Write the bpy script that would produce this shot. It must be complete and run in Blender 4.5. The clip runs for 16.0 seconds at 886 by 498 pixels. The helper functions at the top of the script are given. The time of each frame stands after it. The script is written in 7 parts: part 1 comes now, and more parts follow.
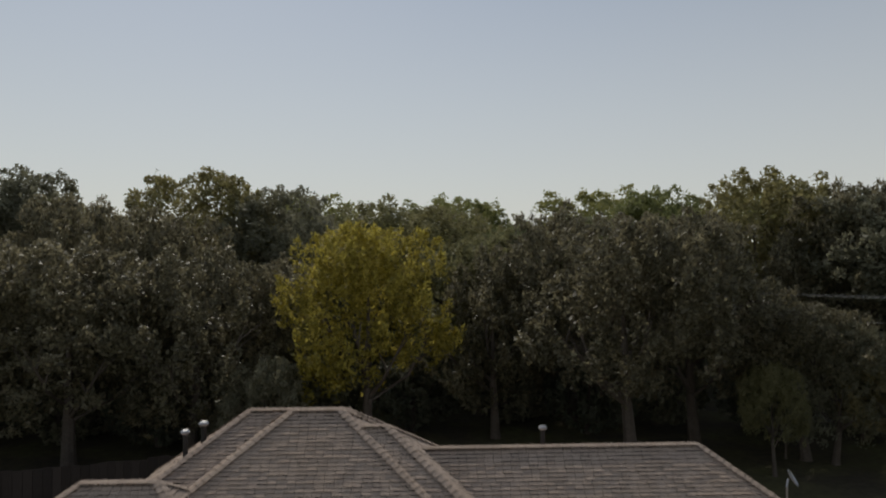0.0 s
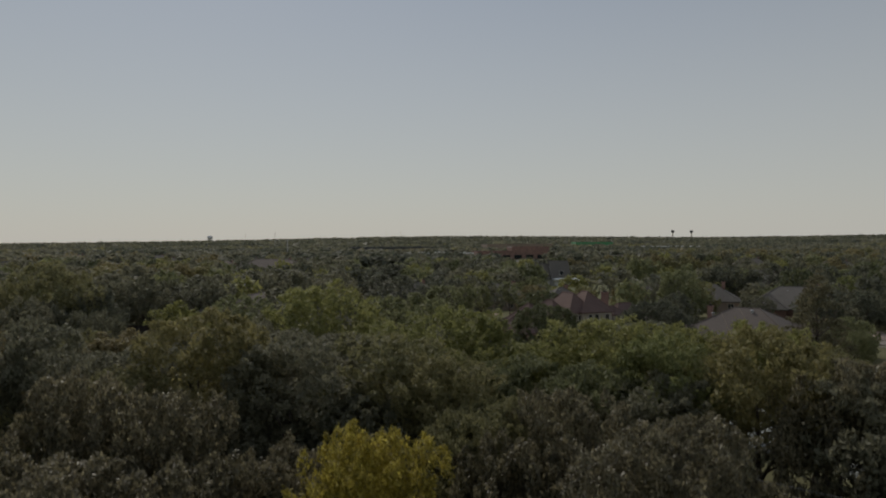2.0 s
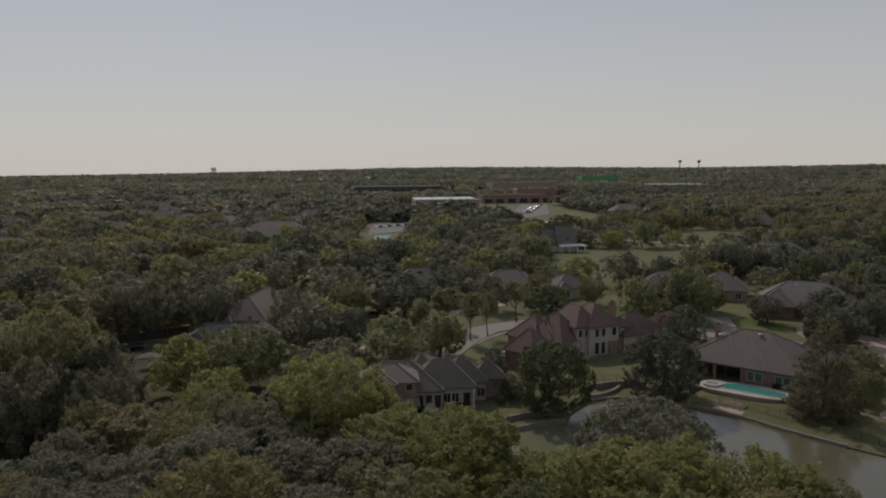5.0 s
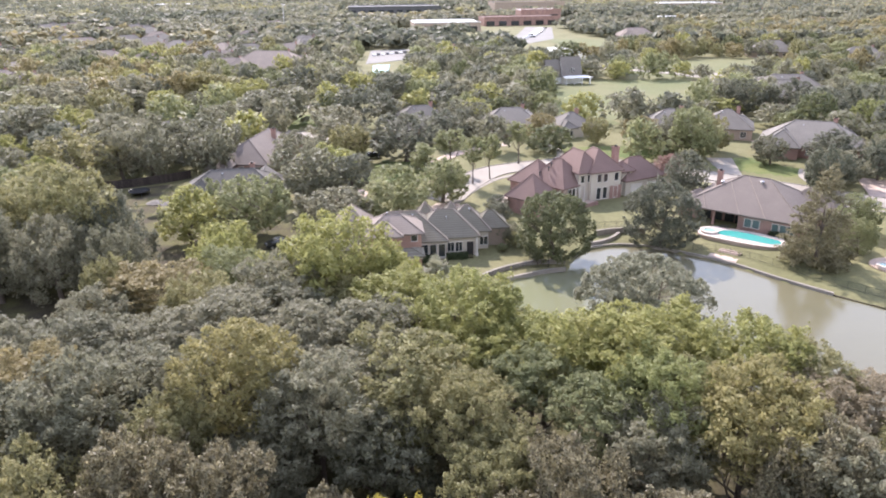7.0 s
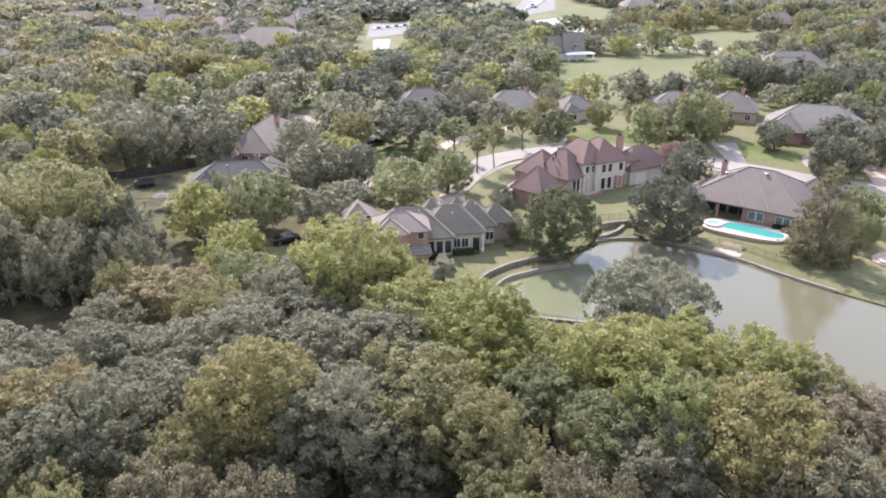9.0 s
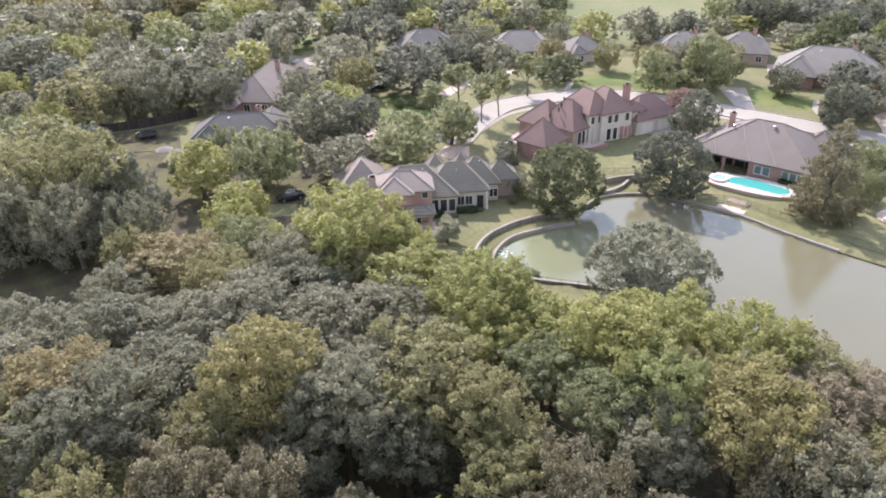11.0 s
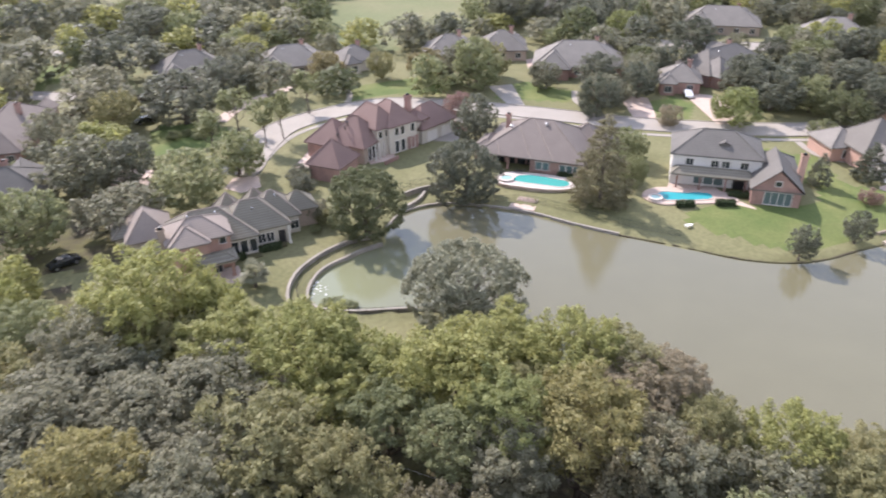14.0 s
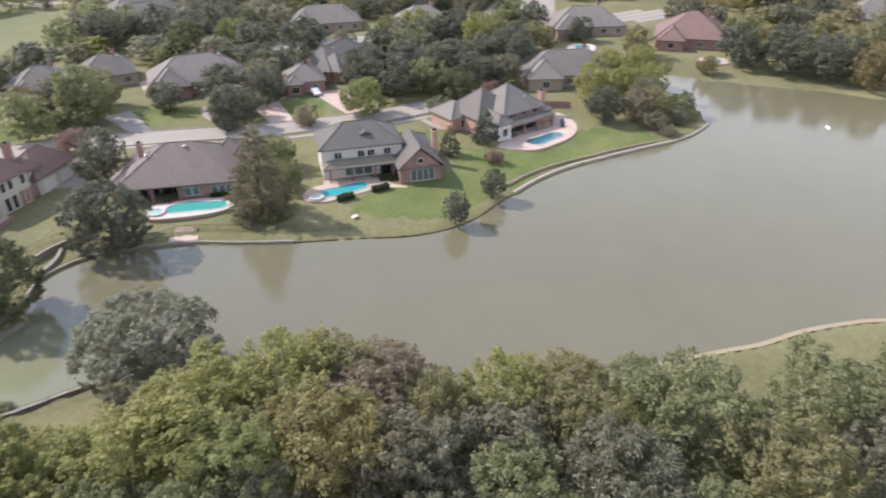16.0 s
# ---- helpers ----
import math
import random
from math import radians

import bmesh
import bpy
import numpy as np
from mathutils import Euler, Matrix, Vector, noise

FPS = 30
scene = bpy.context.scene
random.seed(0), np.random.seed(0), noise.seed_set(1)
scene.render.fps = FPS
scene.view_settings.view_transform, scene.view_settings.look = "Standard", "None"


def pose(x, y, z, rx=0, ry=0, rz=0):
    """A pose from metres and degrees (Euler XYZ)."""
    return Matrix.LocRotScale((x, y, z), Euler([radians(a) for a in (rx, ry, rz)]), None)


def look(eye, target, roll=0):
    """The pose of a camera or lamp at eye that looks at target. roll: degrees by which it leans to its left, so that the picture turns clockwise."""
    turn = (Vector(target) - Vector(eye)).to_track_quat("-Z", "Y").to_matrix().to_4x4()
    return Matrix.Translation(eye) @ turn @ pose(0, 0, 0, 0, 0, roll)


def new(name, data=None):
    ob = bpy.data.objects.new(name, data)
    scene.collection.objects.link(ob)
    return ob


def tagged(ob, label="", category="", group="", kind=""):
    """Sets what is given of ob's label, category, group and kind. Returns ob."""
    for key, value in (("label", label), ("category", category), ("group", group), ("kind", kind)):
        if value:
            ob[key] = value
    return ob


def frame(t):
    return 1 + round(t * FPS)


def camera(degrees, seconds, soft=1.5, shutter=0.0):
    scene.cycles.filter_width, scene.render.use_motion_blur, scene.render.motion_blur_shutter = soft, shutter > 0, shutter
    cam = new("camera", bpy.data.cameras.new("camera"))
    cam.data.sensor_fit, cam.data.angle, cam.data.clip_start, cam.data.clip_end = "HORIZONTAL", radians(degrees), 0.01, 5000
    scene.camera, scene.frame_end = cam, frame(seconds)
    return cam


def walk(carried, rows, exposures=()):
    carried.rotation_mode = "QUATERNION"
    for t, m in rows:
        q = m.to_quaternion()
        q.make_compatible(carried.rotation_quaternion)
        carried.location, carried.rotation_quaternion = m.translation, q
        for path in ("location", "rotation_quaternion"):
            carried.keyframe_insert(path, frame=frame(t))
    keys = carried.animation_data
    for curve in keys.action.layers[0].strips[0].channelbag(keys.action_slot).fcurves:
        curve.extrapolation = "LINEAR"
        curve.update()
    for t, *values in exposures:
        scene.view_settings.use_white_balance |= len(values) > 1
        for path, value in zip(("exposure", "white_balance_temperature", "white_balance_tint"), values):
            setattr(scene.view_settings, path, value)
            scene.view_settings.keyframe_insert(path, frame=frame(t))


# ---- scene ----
cam = camera(64.9, 16.0, 1.9, 0.38)
PATH = [
    (0, (-2.48, -2.638, 8.502), (-2.348, -0.642, 8.521), -0.4),
    (0.5, (-2.492, -2.603, 10.803), (-2.356, -0.608, 10.806), -0.4),
    (1, (-2.648, -2.654, 13.566), (-2.512, -0.659, 13.544), -0.3),
    (1.5, (-2.676, -2.678, 16.432), (-2.539, -0.683, 16.408), -0.3),
    (2, (-2.77, -2.744, 20.141), (-2.636, -0.749, 20.119), -0.3),
    (2.5, (-2.863, -2.769, 23.854), (-2.733, -0.774, 23.832), -0.3),
    (3, (-2.872, -2.719, 27.596), (-2.744, -0.723, 27.572), -0.2),
    (3.2, (-2.998, -2.411, 29.349), (-2.868, -0.415, 29.321), 0.0),
    (5.3, (-2.637, 0.377, 36.666), (-2.52, 2.353, 36.377), -0.5),
    (5.5, (-2.761, 0.504, 37.015), (-2.644, 2.472, 36.681), -0.5),
    (6, (-2.947, 0.7, 37.869), (-2.831, 2.642, 37.407), -0.6),
    (6.5, (-3.065, 0.8, 38.819), (-2.954, 2.697, 38.196), -0.6),
    (7, (-3.187, 0.877, 40.017), (-3.08, 2.744, 39.306), -0.7),
    (7.5, (-3.46, 1.095, 41.192), (-3.352, 2.961, 40.478), -0.7),
    (8, (-3.781, 1.362, 42.236), (-3.672, 3.226, 41.52), -0.8),
    (8.5, (-3.94, 1.534, 43.324), (-3.833, 3.391, 42.589), -0.9),
    (9, (-4.005, 1.706, 44.31), (-3.902, 3.538, 43.515), -1.0),
    (9.2, (-4.043, 1.743, 44.622), (-3.941, 3.564, 43.801), -1.0),
    (11.3, (-3.695, 3.504, 49.292), (-3.616, 5.243, 48.308), -1.5),
    (11.5, (-3.858, 3.696, 49.838), (-3.777, 5.434, 48.852), -1.5),
    (12, (-4.07, 4.216, 51.014), (-3.989, 5.953, 50.025), -1.5),
    (12.5, (-4.321, 4.957, 51.747), (-4.236, 6.692, 50.756), -1.5),
    (13, (-4.451, 5.733, 51.7), (-4.179, 7.448, 50.707), -1.4),
    (13.5, (-4.806, 6.398, 51.781), (-4.343, 8.07, 50.785), -1.3),
    (14, (-4.727, 7.105, 51.697), (-4.088, 8.716, 50.699), -1.3),
    (14.5, (-4.766, 8.286, 51.368), (-3.911, 9.793, 50.369), -1.2),
    (15, (-5.02, 9.018, 51.413), (-3.967, 10.393, 50.411), -0.9),
    (15.5, (-4.845, 9.75, 51.285), (-3.619, 10.973, 50.284), -0.9),
    (16, (-4.604, 10.4, 50.948), (-3.223, 11.447, 49.95), -1.0),
]
walk(cam, [(t, look(e, a, r)) for t, e, a, r in PATH],
     [(0, -0.84, 6640, 9), (0.5, -0.99, 6640, 9), (2.5, -1.20, 6700, 9), (5.5, -0.93, 6700, 13), (6.0, -0.55, 6670, 14), (6.5, 0.54, 6580, 20), (7.0, 1.64, 6250, 22), (8.5, 1.55, 6170, 20), (12.5, 1.62, 6150, 20), (14, 1.45, 6200, 20), (16, 1.09, 6220, 18)])

# light: a hazy early-autumn day, the sun ahead of the camera and a little to its left
SUN_ELEV, SUN_AZ = 41.0, -15.0      # degrees above the horizon; degrees from +y towards +x
world = bpy.data.worlds.new("hazy_sky")
scene.world = world
world.use_nodes = True
wn = world.node_tree.nodes
sky = wn.new("ShaderNodeTexSky")
sky.sky_type, sky.sun_disc = "NISHITA", False
sky.sun_elevation, sky.sun_rotation = radians(SUN_ELEV), radians(SUN_AZ)
sky.air_density, sky.dust_density, sky.ozone_density, sky.altitude = 1.0, 0.3, 1.0, 200.0
haze = wn.new("ShaderNodeMix")          # thin high haze over the blue
haze.data_type = "RGBA"
lift = wn.new("ShaderNodeMapRange")      # thickest along the horizon
lift.inputs[1].default_value, lift.inputs[2].default_value, lift.inputs[3].default_value, lift.inputs[4].default_value = 0.0, 0.5, 0.9, 0.24
way = wn.new("ShaderNodeTexCoord")
axes = wn.new("ShaderNodeSeparateXYZ")
world.node_tree.links.new(way.outputs["Generated"], axes.inputs[0])
world.node_tree.links.new(axes.outputs[2], lift.inputs[0])
world.node_tree.links.new(lift.outputs[0], haze.inputs[0])
haze.inputs[7].default_value = (7.6, 7.62, 7.38, 1)
world.node_tree.links.new(sky.outputs["Color"], haze.inputs[6])
world.node_tree.links.new(haze.outputs[2], wn["Background"].inputs["Color"])
wn["Background"].inputs["Strength"].default_value = 0.130
sun = new("sun", bpy.data.lights.new("sun", "SUN"))
sun.data.energy, sun.data.angle, sun.data.color = 2.9, radians(0.6), (1.0, 0.935, 0.835)
sd = Vector((math.sin(radians(SUN_AZ)) * math.cos(radians(SUN_ELEV)), math.cos(radians(SUN_AZ)) * math.cos(radians(SUN_ELEV)), math.sin(radians(SUN_ELEV))))
sun.matrix_world = look(sd * 100, (0, 0, 0))


# ---- materials ----
def material(name, color, rough=0.8, vary=0.25, scale=0.4, fine=6.0, fine_amt=0.25, bump=0.2, bump_scale=12.0, rnd=0.0, island=0.0, spec=0.3, metal=0.0, second=None, stripes=None):
    """A surface with broad stains, fine grain and relief; second: a colour that comes through in patches."""
    m = bpy.data.materials.new(name)
    m.use_nodes = True
    nt, n = m.node_tree, m.node_tree.nodes
    b = n["Principled BSDF"]
    lk = nt.links.new
    co = n.new("ShaderNodeTexCoord")
    big = n.new("ShaderNodeTexNoise")
    big.inputs["Scale"].default_value, big.inputs["Detail"].default_value = scale, 4
    lk(co.outputs["Object"], big.inputs["Vector"])
    small = n.new("ShaderNodeTexNoise")
    small.inputs["Scale"].default_value, small.inputs["Detail"].default_value = fine, 3
    lk(co.outputs["Object"], small.inputs["Vector"])
    base = n.new("ShaderNodeMix")
    base.data_type = "RGBA"
    base.inputs[6].default_value = (*color, 1)
    base.inputs[7].default_value = (*(second or [c * 0.7 for c in color]), 1)
    ramp = n.new("ShaderNodeMapRange")
    ramp.inputs[1].default_value, ramp.inputs[2].default_value = 0.38, 0.66
    lk(big.outputs["Fac"], ramp.inputs[0])
    if second:
        lk(ramp.outputs[0], base.inputs[0])
    else:
        base.inputs[0].default_value = 0.0
    value = n.new("ShaderNodeMath")
    value.operation = "MULTIPLY_ADD"
    value.inputs[1].default_value, value.inputs[2].default_value = 2 * vary, 1 - vary
    lk(big.outputs["Fac"], value.inputs[0])
    last = value
    def add(sock, amount):
        nonlocal last
        a = n.new("ShaderNodeMath")
        a.operation = "MULTIPLY_ADD"
        a.inputs[1].default_value, a.inputs[2].default_value = 2 * amount, 1 - amount
        lk(sock, a.inputs[0])
        mu = n.new("ShaderNodeMath")
        mu.operation = "MULTIPLY"
        lk(last.outputs[0], mu.inputs[0])
        lk(a.outputs[0], mu.inputs[1])
        last = mu
    add(small.outputs["Fac"], fine_amt)
    if rnd:
        add(n.new("ShaderNodeObjectInfo").outputs["Random"], rnd)
    if island:
        add(n.new("ShaderNodeNewGeometry").outputs["Random Per Island"], island)
    height = small.outputs["Fac"]
    if stripes:
        wv = n.new("ShaderNodeTexWave")
        wv.bands_direction, wv.wave_profile = stripes[0], "SAW"
        wv.inputs["Scale"].default_value, wv.inputs["Distortion"].default_value = stripes[1], 0.4
        lk(co.outputs["Object"], wv.inputs["Vector"])
        add(wv.outputs["Fac"], stripes[2])
    mul = n.new("ShaderNodeMix")
    mul.data_type, mul.blend_type = "RGBA", "MULTIPLY"
    mul.inputs[0].default_value = 1
    lk(base.outputs[2], mul.inputs[6])
    lk(last.outputs[0], mul.inputs[7])
    lk(mul.outputs[2], b.inputs["Base Color"])
    b.inputs["Roughness"].default_value, b.inputs["Metallic"].default_value = rough, metal
    b.inputs["Specular IOR Level"].default_value = spec
    if bump:
        bn = n.new("ShaderNodeTexNoise")
        bn.inputs["Scale"].default_value, bn.inputs["Detail"].default_value = bump_scale, 3
        lk(co.outputs["Object"], bn.inputs["Vector"])
        bp = n.new("ShaderNodeBump")
        bp.inputs["Strength"].default_value, bp.inputs["Distance"].default_value = bump, 0.05
        lk(bn.outputs["Fac"], bp.inputs["Height"])
        lk(bp.outputs["Normal"], b.inputs["Normal"])
    return m


def leaf_material(name, color, other, glow=0.35, rough=0.58, gloss=0.28, spread=0.42):
    """Leaves: two tones from clump to clump and leaf to leaf, thin enough for the sun to come through."""
    m = bpy.data.materials.new(name)
    m.use_nodes = True
    nt, n = m.node_tree, m.node_tree.nodes
    lk = nt.links.new
    b = n["Principled BSDF"]
    co, info, geo = n.new("ShaderNodeTexCoord"), n.new("ShaderNodeObjectInfo"), n.new("ShaderNodeNewGeometry")
    ns = n.new("ShaderNodeTexNoise")
    ns.inputs["Scale"].default_value, ns.inputs["Detail"].default_value = 0.45, 3
    lk(co.outputs["Object"], ns.inputs["Vector"])
    tone = n.new("ShaderNodeMath")
    tone.operation = "MULTIPLY_ADD"
    tone.inputs[1].default_value = 1.5
    lk(ns.outputs["Fac"], tone.inputs[0])
    shift = n.new("ShaderNodeMath")
    shift.operation = "MULTIPLY_ADD"
    shift.inputs[1].default_value, shift.inputs[2].default_value = 0.7, -0.62
    lk(info.outputs["Random"], shift.inputs[0])
    lk(shift.outputs[0], tone.inputs[2])
    mix = n.new("ShaderNodeMix")
    mix.data_type = "RGBA"
    mix.inputs[6].default_value, mix.inputs[7].default_value = (*color, 1), (*other, 1)
    lk(tone.outputs[0], mix.inputs[0])
    val = n.new("ShaderNodeMath")
    val.operation = "MULTIPLY_ADD"
    val.inputs[1].default_value, val.inputs[2].default_value = spread, 1.04 - spread / 2
    lk(geo.outputs["Random Per Island"], val.inputs[0])
    mul = n.new("ShaderNodeMix")
    mul.data_type, mul.blend_type = "RGBA", "MULTIPLY"
    mul.inputs[0].default_value = 1
    lk(mix.outputs[2], mul.inputs[6])
    lk(val.outputs[0], mul.inputs[7])
    lk(mul.outputs[2], b.inputs["Base Color"])
    b.inputs["Roughness"].default_value, b.inputs["Specular IOR Level"].default_value = rough, gloss
    tr, ms = n.new("ShaderNodeBsdfTranslucent"), n.new("ShaderNodeMixShader")
    lk(mul.outputs[2], tr.inputs["Color"])
    ms.inputs[0].default_value = glow
    lk(b.outputs[0], ms.inputs[1])
    lk(tr.outputs[0], ms.inputs[2])
    lk(ms.outputs[0], n["Material Output"].inputs["Surface"])
    return m


LEAF = {
    "oak": leaf_material("leaf_live_oak", (0.185, 0.184, 0.121), (0.235, 0.227, 0.152), 0.50),
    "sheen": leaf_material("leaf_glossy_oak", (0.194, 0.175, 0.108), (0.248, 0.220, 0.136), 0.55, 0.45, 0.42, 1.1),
    "dark": leaf_material("leaf_dark_oak", (0.135, 0.144, 0.100), (0.179, 0.180, 0.129), 0.50),
    "grey": leaf_material("leaf_grey_elm", (0.231, 0.225, 0.148), (0.272, 0.258, 0.175), 0.50),
    "green": leaf_material("leaf_green", (0.216, 0.231, 0.117), (0.278, 0.282, 0.143), 0.50),
    "deep": leaf_material("leaf_deep_green", (0.128, 0.142, 0.070), (0.165, 0.172, 0.085), 0.45),
    "bright": leaf_material("leaf_bright_green", (0.232, 0.254, 0.103), (0.283, 0.292, 0.124), 0.50),
    "olive": leaf_material("leaf_olive", (0.250, 0.240, 0.118), (0.296, 0.272, 0.134), 0.50),
    "lime": leaf_material("leaf_lime", (0.280, 0.286, 0.105), (0.330, 0.320, 0.123), 0.50),
    "rust": leaf_material("leaf_rust", (0.262, 0.218, 0.108), (0.275, 0.240, 0.125), 0.50),
    "gold": leaf_material("leaf_gold", (0.272, 0.246, 0.106), (0.300, 0.268, 0.120), 0.50),
    "pale": leaf_material("leaf_pale_green", (0.248, 0.248, 0.168), (0.300, 0.294, 0.205), 0.45),
    "dusty": leaf_material("leaf_dusty_pink", (0.285, 0.240, 0.160), (0.310, 0.265, 0.175), 0.50),
    "yellow": leaf_material("leaf_yellow", (0.490, 0.405, 0.078), (0.320, 0.285, 0.075), 0.58, spread=0.9),
    "cypress": leaf_material("leaf_cypress", (0.225, 0.200, 0.120), (0.195, 0.182, 0.106), 0.50),
    "plum": leaf_material("leaf_plum", (0.258, 0.165, 0.140), (0.309, 0.210, 0.170), 0.50),
}
BARK = material("bark", (0.13, 0.105, 0.085), 0.9, 0.3, 1.5, 9, 0.4, 0.6, 14)
GRASS = material("dry_grass", (0.148, 0.145, 0.066), 0.95, 0.25, 0.06, 1.6, 0.35, 0.5, 5, second=(0.172, 0.16, 0.08))
LAWN = material("green_lawn", (0.096, 0.130, 0.036), 0.95, 0.3, 0.12, 2.2, 0.3, 0.4, 6, second=(0.138, 0.146, 0.05))
FIELD = material("golf_grass", (0.132, 0.148, 0.064), 0.95, 0.2, 0.03, 0.8, 0.25, 0.3, 4, second=(0.158, 0.15, 0.075))
FLOOR = material("leaf_litter", (0.075, 0.062, 0.04), 1.0, 0.35, 0.3, 3.0, 0.5, 0.6, 6, second=(0.10, 0.095, 0.04))
MUD = material("lake_bed", (0.10, 0.085, 0.05), 0.9)
CONCRETE = material("pale_concrete", (0.300, 0.268, 0.230), 0.85, 0.18, 0.15, 3.0, 0.15, 0.15, 20)
LOTPAVE = material("worn_parking_concrete", (0.22, 0.21, 0.195), 0.9, 0.25, 0.08, 1.0, 0.2, 0.1, 5)
WALLSTONE = material("bank_concrete", (0.27, 0.24, 0.20), 0.9, 0.3, 0.5, 5.0, 0.3, 0.5, 8)
BANKTAN = material("sandy_earth", (0.335, 0.272, 0.185), 0.95, 0.3, 0.4, 4.0, 0.35, 0.5, 8, second=(0.26, 0.225, 0.14))
BANKPALE = material("pale_sandstone", (0.36, 0.315, 0.245), 0.9, 0.25, 0.4, 4.0, 0.25, 0.4, 8)
WALLTAN = material("tan_garden_stone", (0.255, 0.212, 0.158), 0.9, 0.3, 0.5, 5.0, 0.3, 0.5, 8)
BRICKPAVE = material("pink_paving", (0.46, 0.36, 0.30), 0.85, 0.2, 0.6, 8, 0.25, 0.2, 18)
DECK = material("pool_deck", (0.55, 0.475, 0.42), 0.8, 0.12, 0.5, 8, 0.12, 0.15, 18)
ASPHALT = material("asphalt", (0.10, 0.10, 0.10), 0.9, 0.2, 0.2, 5, 0.2, 0.2, 20)
SAND = material("sand", (0.55, 0.45, 0.33), 0.95, 0.2, 0.3, 5, 0.2, 0.3, 9)
BRICK = material("red_brick", (0.27, 0.172, 0.142), 0.9, 0.2, 0.5, 9, 0.3, 0.3, 16, second=(0.34, 0.21, 0.17))
BRICKTAN = material("tan_brick", (0.34, 0.27, 0.21), 0.9, 0.2, 0.5, 9, 0.25, 0.3, 16)
BRICKPINK = material("pink_brick", (0.43, 0.27, 0.21), 0.9, 0.18, 0.5, 9, 0.25, 0.3, 16)
SIDING = material("pale_siding", (0.60, 0.57, 0.53), 0.7, 0.1, 0.4, 5, 0.08, 0.1, 9, stripes=("Z", 2.2, 0.08))
CREAM = material("cream_stucco", (0.50, 0.45, 0.37), 0.85, 0.12, 0.5, 7, 0.1, 0.2, 14)
TRIM = material("cream_trim", (0.62, 0.58, 0.52), 0.6, 0.08, 0.8, 7, 0.08, 0.05)
ROOFGREY = material("grey_shingle", (0.175, 0.158, 0.138), 0.9, 0.2, 0.35, 7, 0.3, 0.4, 9, rnd=0.15, stripes=("Z", 1.6, 0.10))
ROOFDARK = material("slate_shingle", (0.178, 0.160, 0.124), 0.85, 0.2, 0.35, 7, 0.3, 0.4, 9, stripes=("Z", 1.2, 0.22))
ROOFSLATE = material("dark_grey_shingle", (0.128, 0.118, 0.105), 0.9, 0.2, 0.35, 7, 0.3, 0.4, 9, stripes=("Z", 1.6, 0.12))
ROOFTAN = material("tan_shingle", (0.245, 0.203, 0.172), 0.9, 0.15, 0.35, 7, 0.25, 0.4, 9, stripes=("Z", 1.6, 0.10))
ROOFRED = material("red_brown_shingle", (0.188, 0.125, 0.107), 0.85, 0.18, 0.35, 7, 0.25, 0.4, 9, stripes=("Z", 1.6, 0.10))
ROOFBROWN = material("brown_shingle", (0.172, 0.143, 0.124), 0.85, 0.16, 0.35, 7, 0.25, 0.4, 9, stripes=("Z", 1.6, 0.10))
SHINGLE = material("weathered_shingle", (0.46, 0.35, 0.27), 0.95, 0.15, 0.5, 26, 0.3, 0.4, 60, island=0.1, second=(0.40, 0.315, 0.255))
# roof base under the tabs; also the painted shadow line on each tab's lip
UNDERLAY_AND_LIP_SHADE = material("shingle_underlay_and_lip_shade", (0.03, 0.027, 0.024), 0.95)
WHITE = material("white_paint", (0.78, 0.77, 0.75), 0.5, 0.06, 0.8, 6, 0.06, 0.03)
METAL = material("galvanised_metal", (0.45, 0.45, 0.46), 0.4, 0.15, 2, 9, 0.15, 0.05, metal=0.9, spec=0.5)
DARK = material("dark_paint", (0.03, 0.028, 0.028), 0.45, 0.15, 2, 9, 0.15, 0.05)
WOODFENCE = material("weathered_fence", (0.055, 0.043, 0.036), 0.9, 0.3, 0.6, 5, 0.3, 0.4, 9, rnd=0.25)
TEALGLASS = material("reflecting_glass", (0.10, 0.135, 0.128), 0.2, 0.15, 0.5, 3, 0.1, 0.0, spec=0.4)
GLASS = material("dark_glass", (0.025, 0.03, 0.034), 0.08, 0.2, 0.6, 3, 0.1, 0.0, spec=0.8)
CABLE = material("weathered_cable", (0.34, 0.33, 0.32), 0.7, 0.1, 2, 9, 0.1, 0.0)
CARPAINT = material("black_car_paint", (0.015, 0.016, 0.018), 0.2, 0.1, 1, 3, 0.1, 0.0, spec=0.7)
CARWHITE = material("white_car_paint", (0.7, 0.7, 0.7), 0.25, 0.05, 1, 3, 0.05, 0.0, spec=0.6)
RUBBER = material("tyre_rubber", (0.02, 0.02, 0.02), 0.9)
GREENROOF = material("green_metal_roof", (0.11, 0.32, 0.15), 0.5, 0.08, 0.05, 1, 0.08, 0.0)
REDROOF = material("red_tile_roof", (0.48, 0.18, 0.13), 0.8, 0.1, 0.2, 2, 0.1, 0.0)
HEDGE = material("hedge_leaf", (0.045, 0.06, 0.025), 0.9, 0.3, 0.8, 5, 0.4, 0.5, 6, island=0.3)


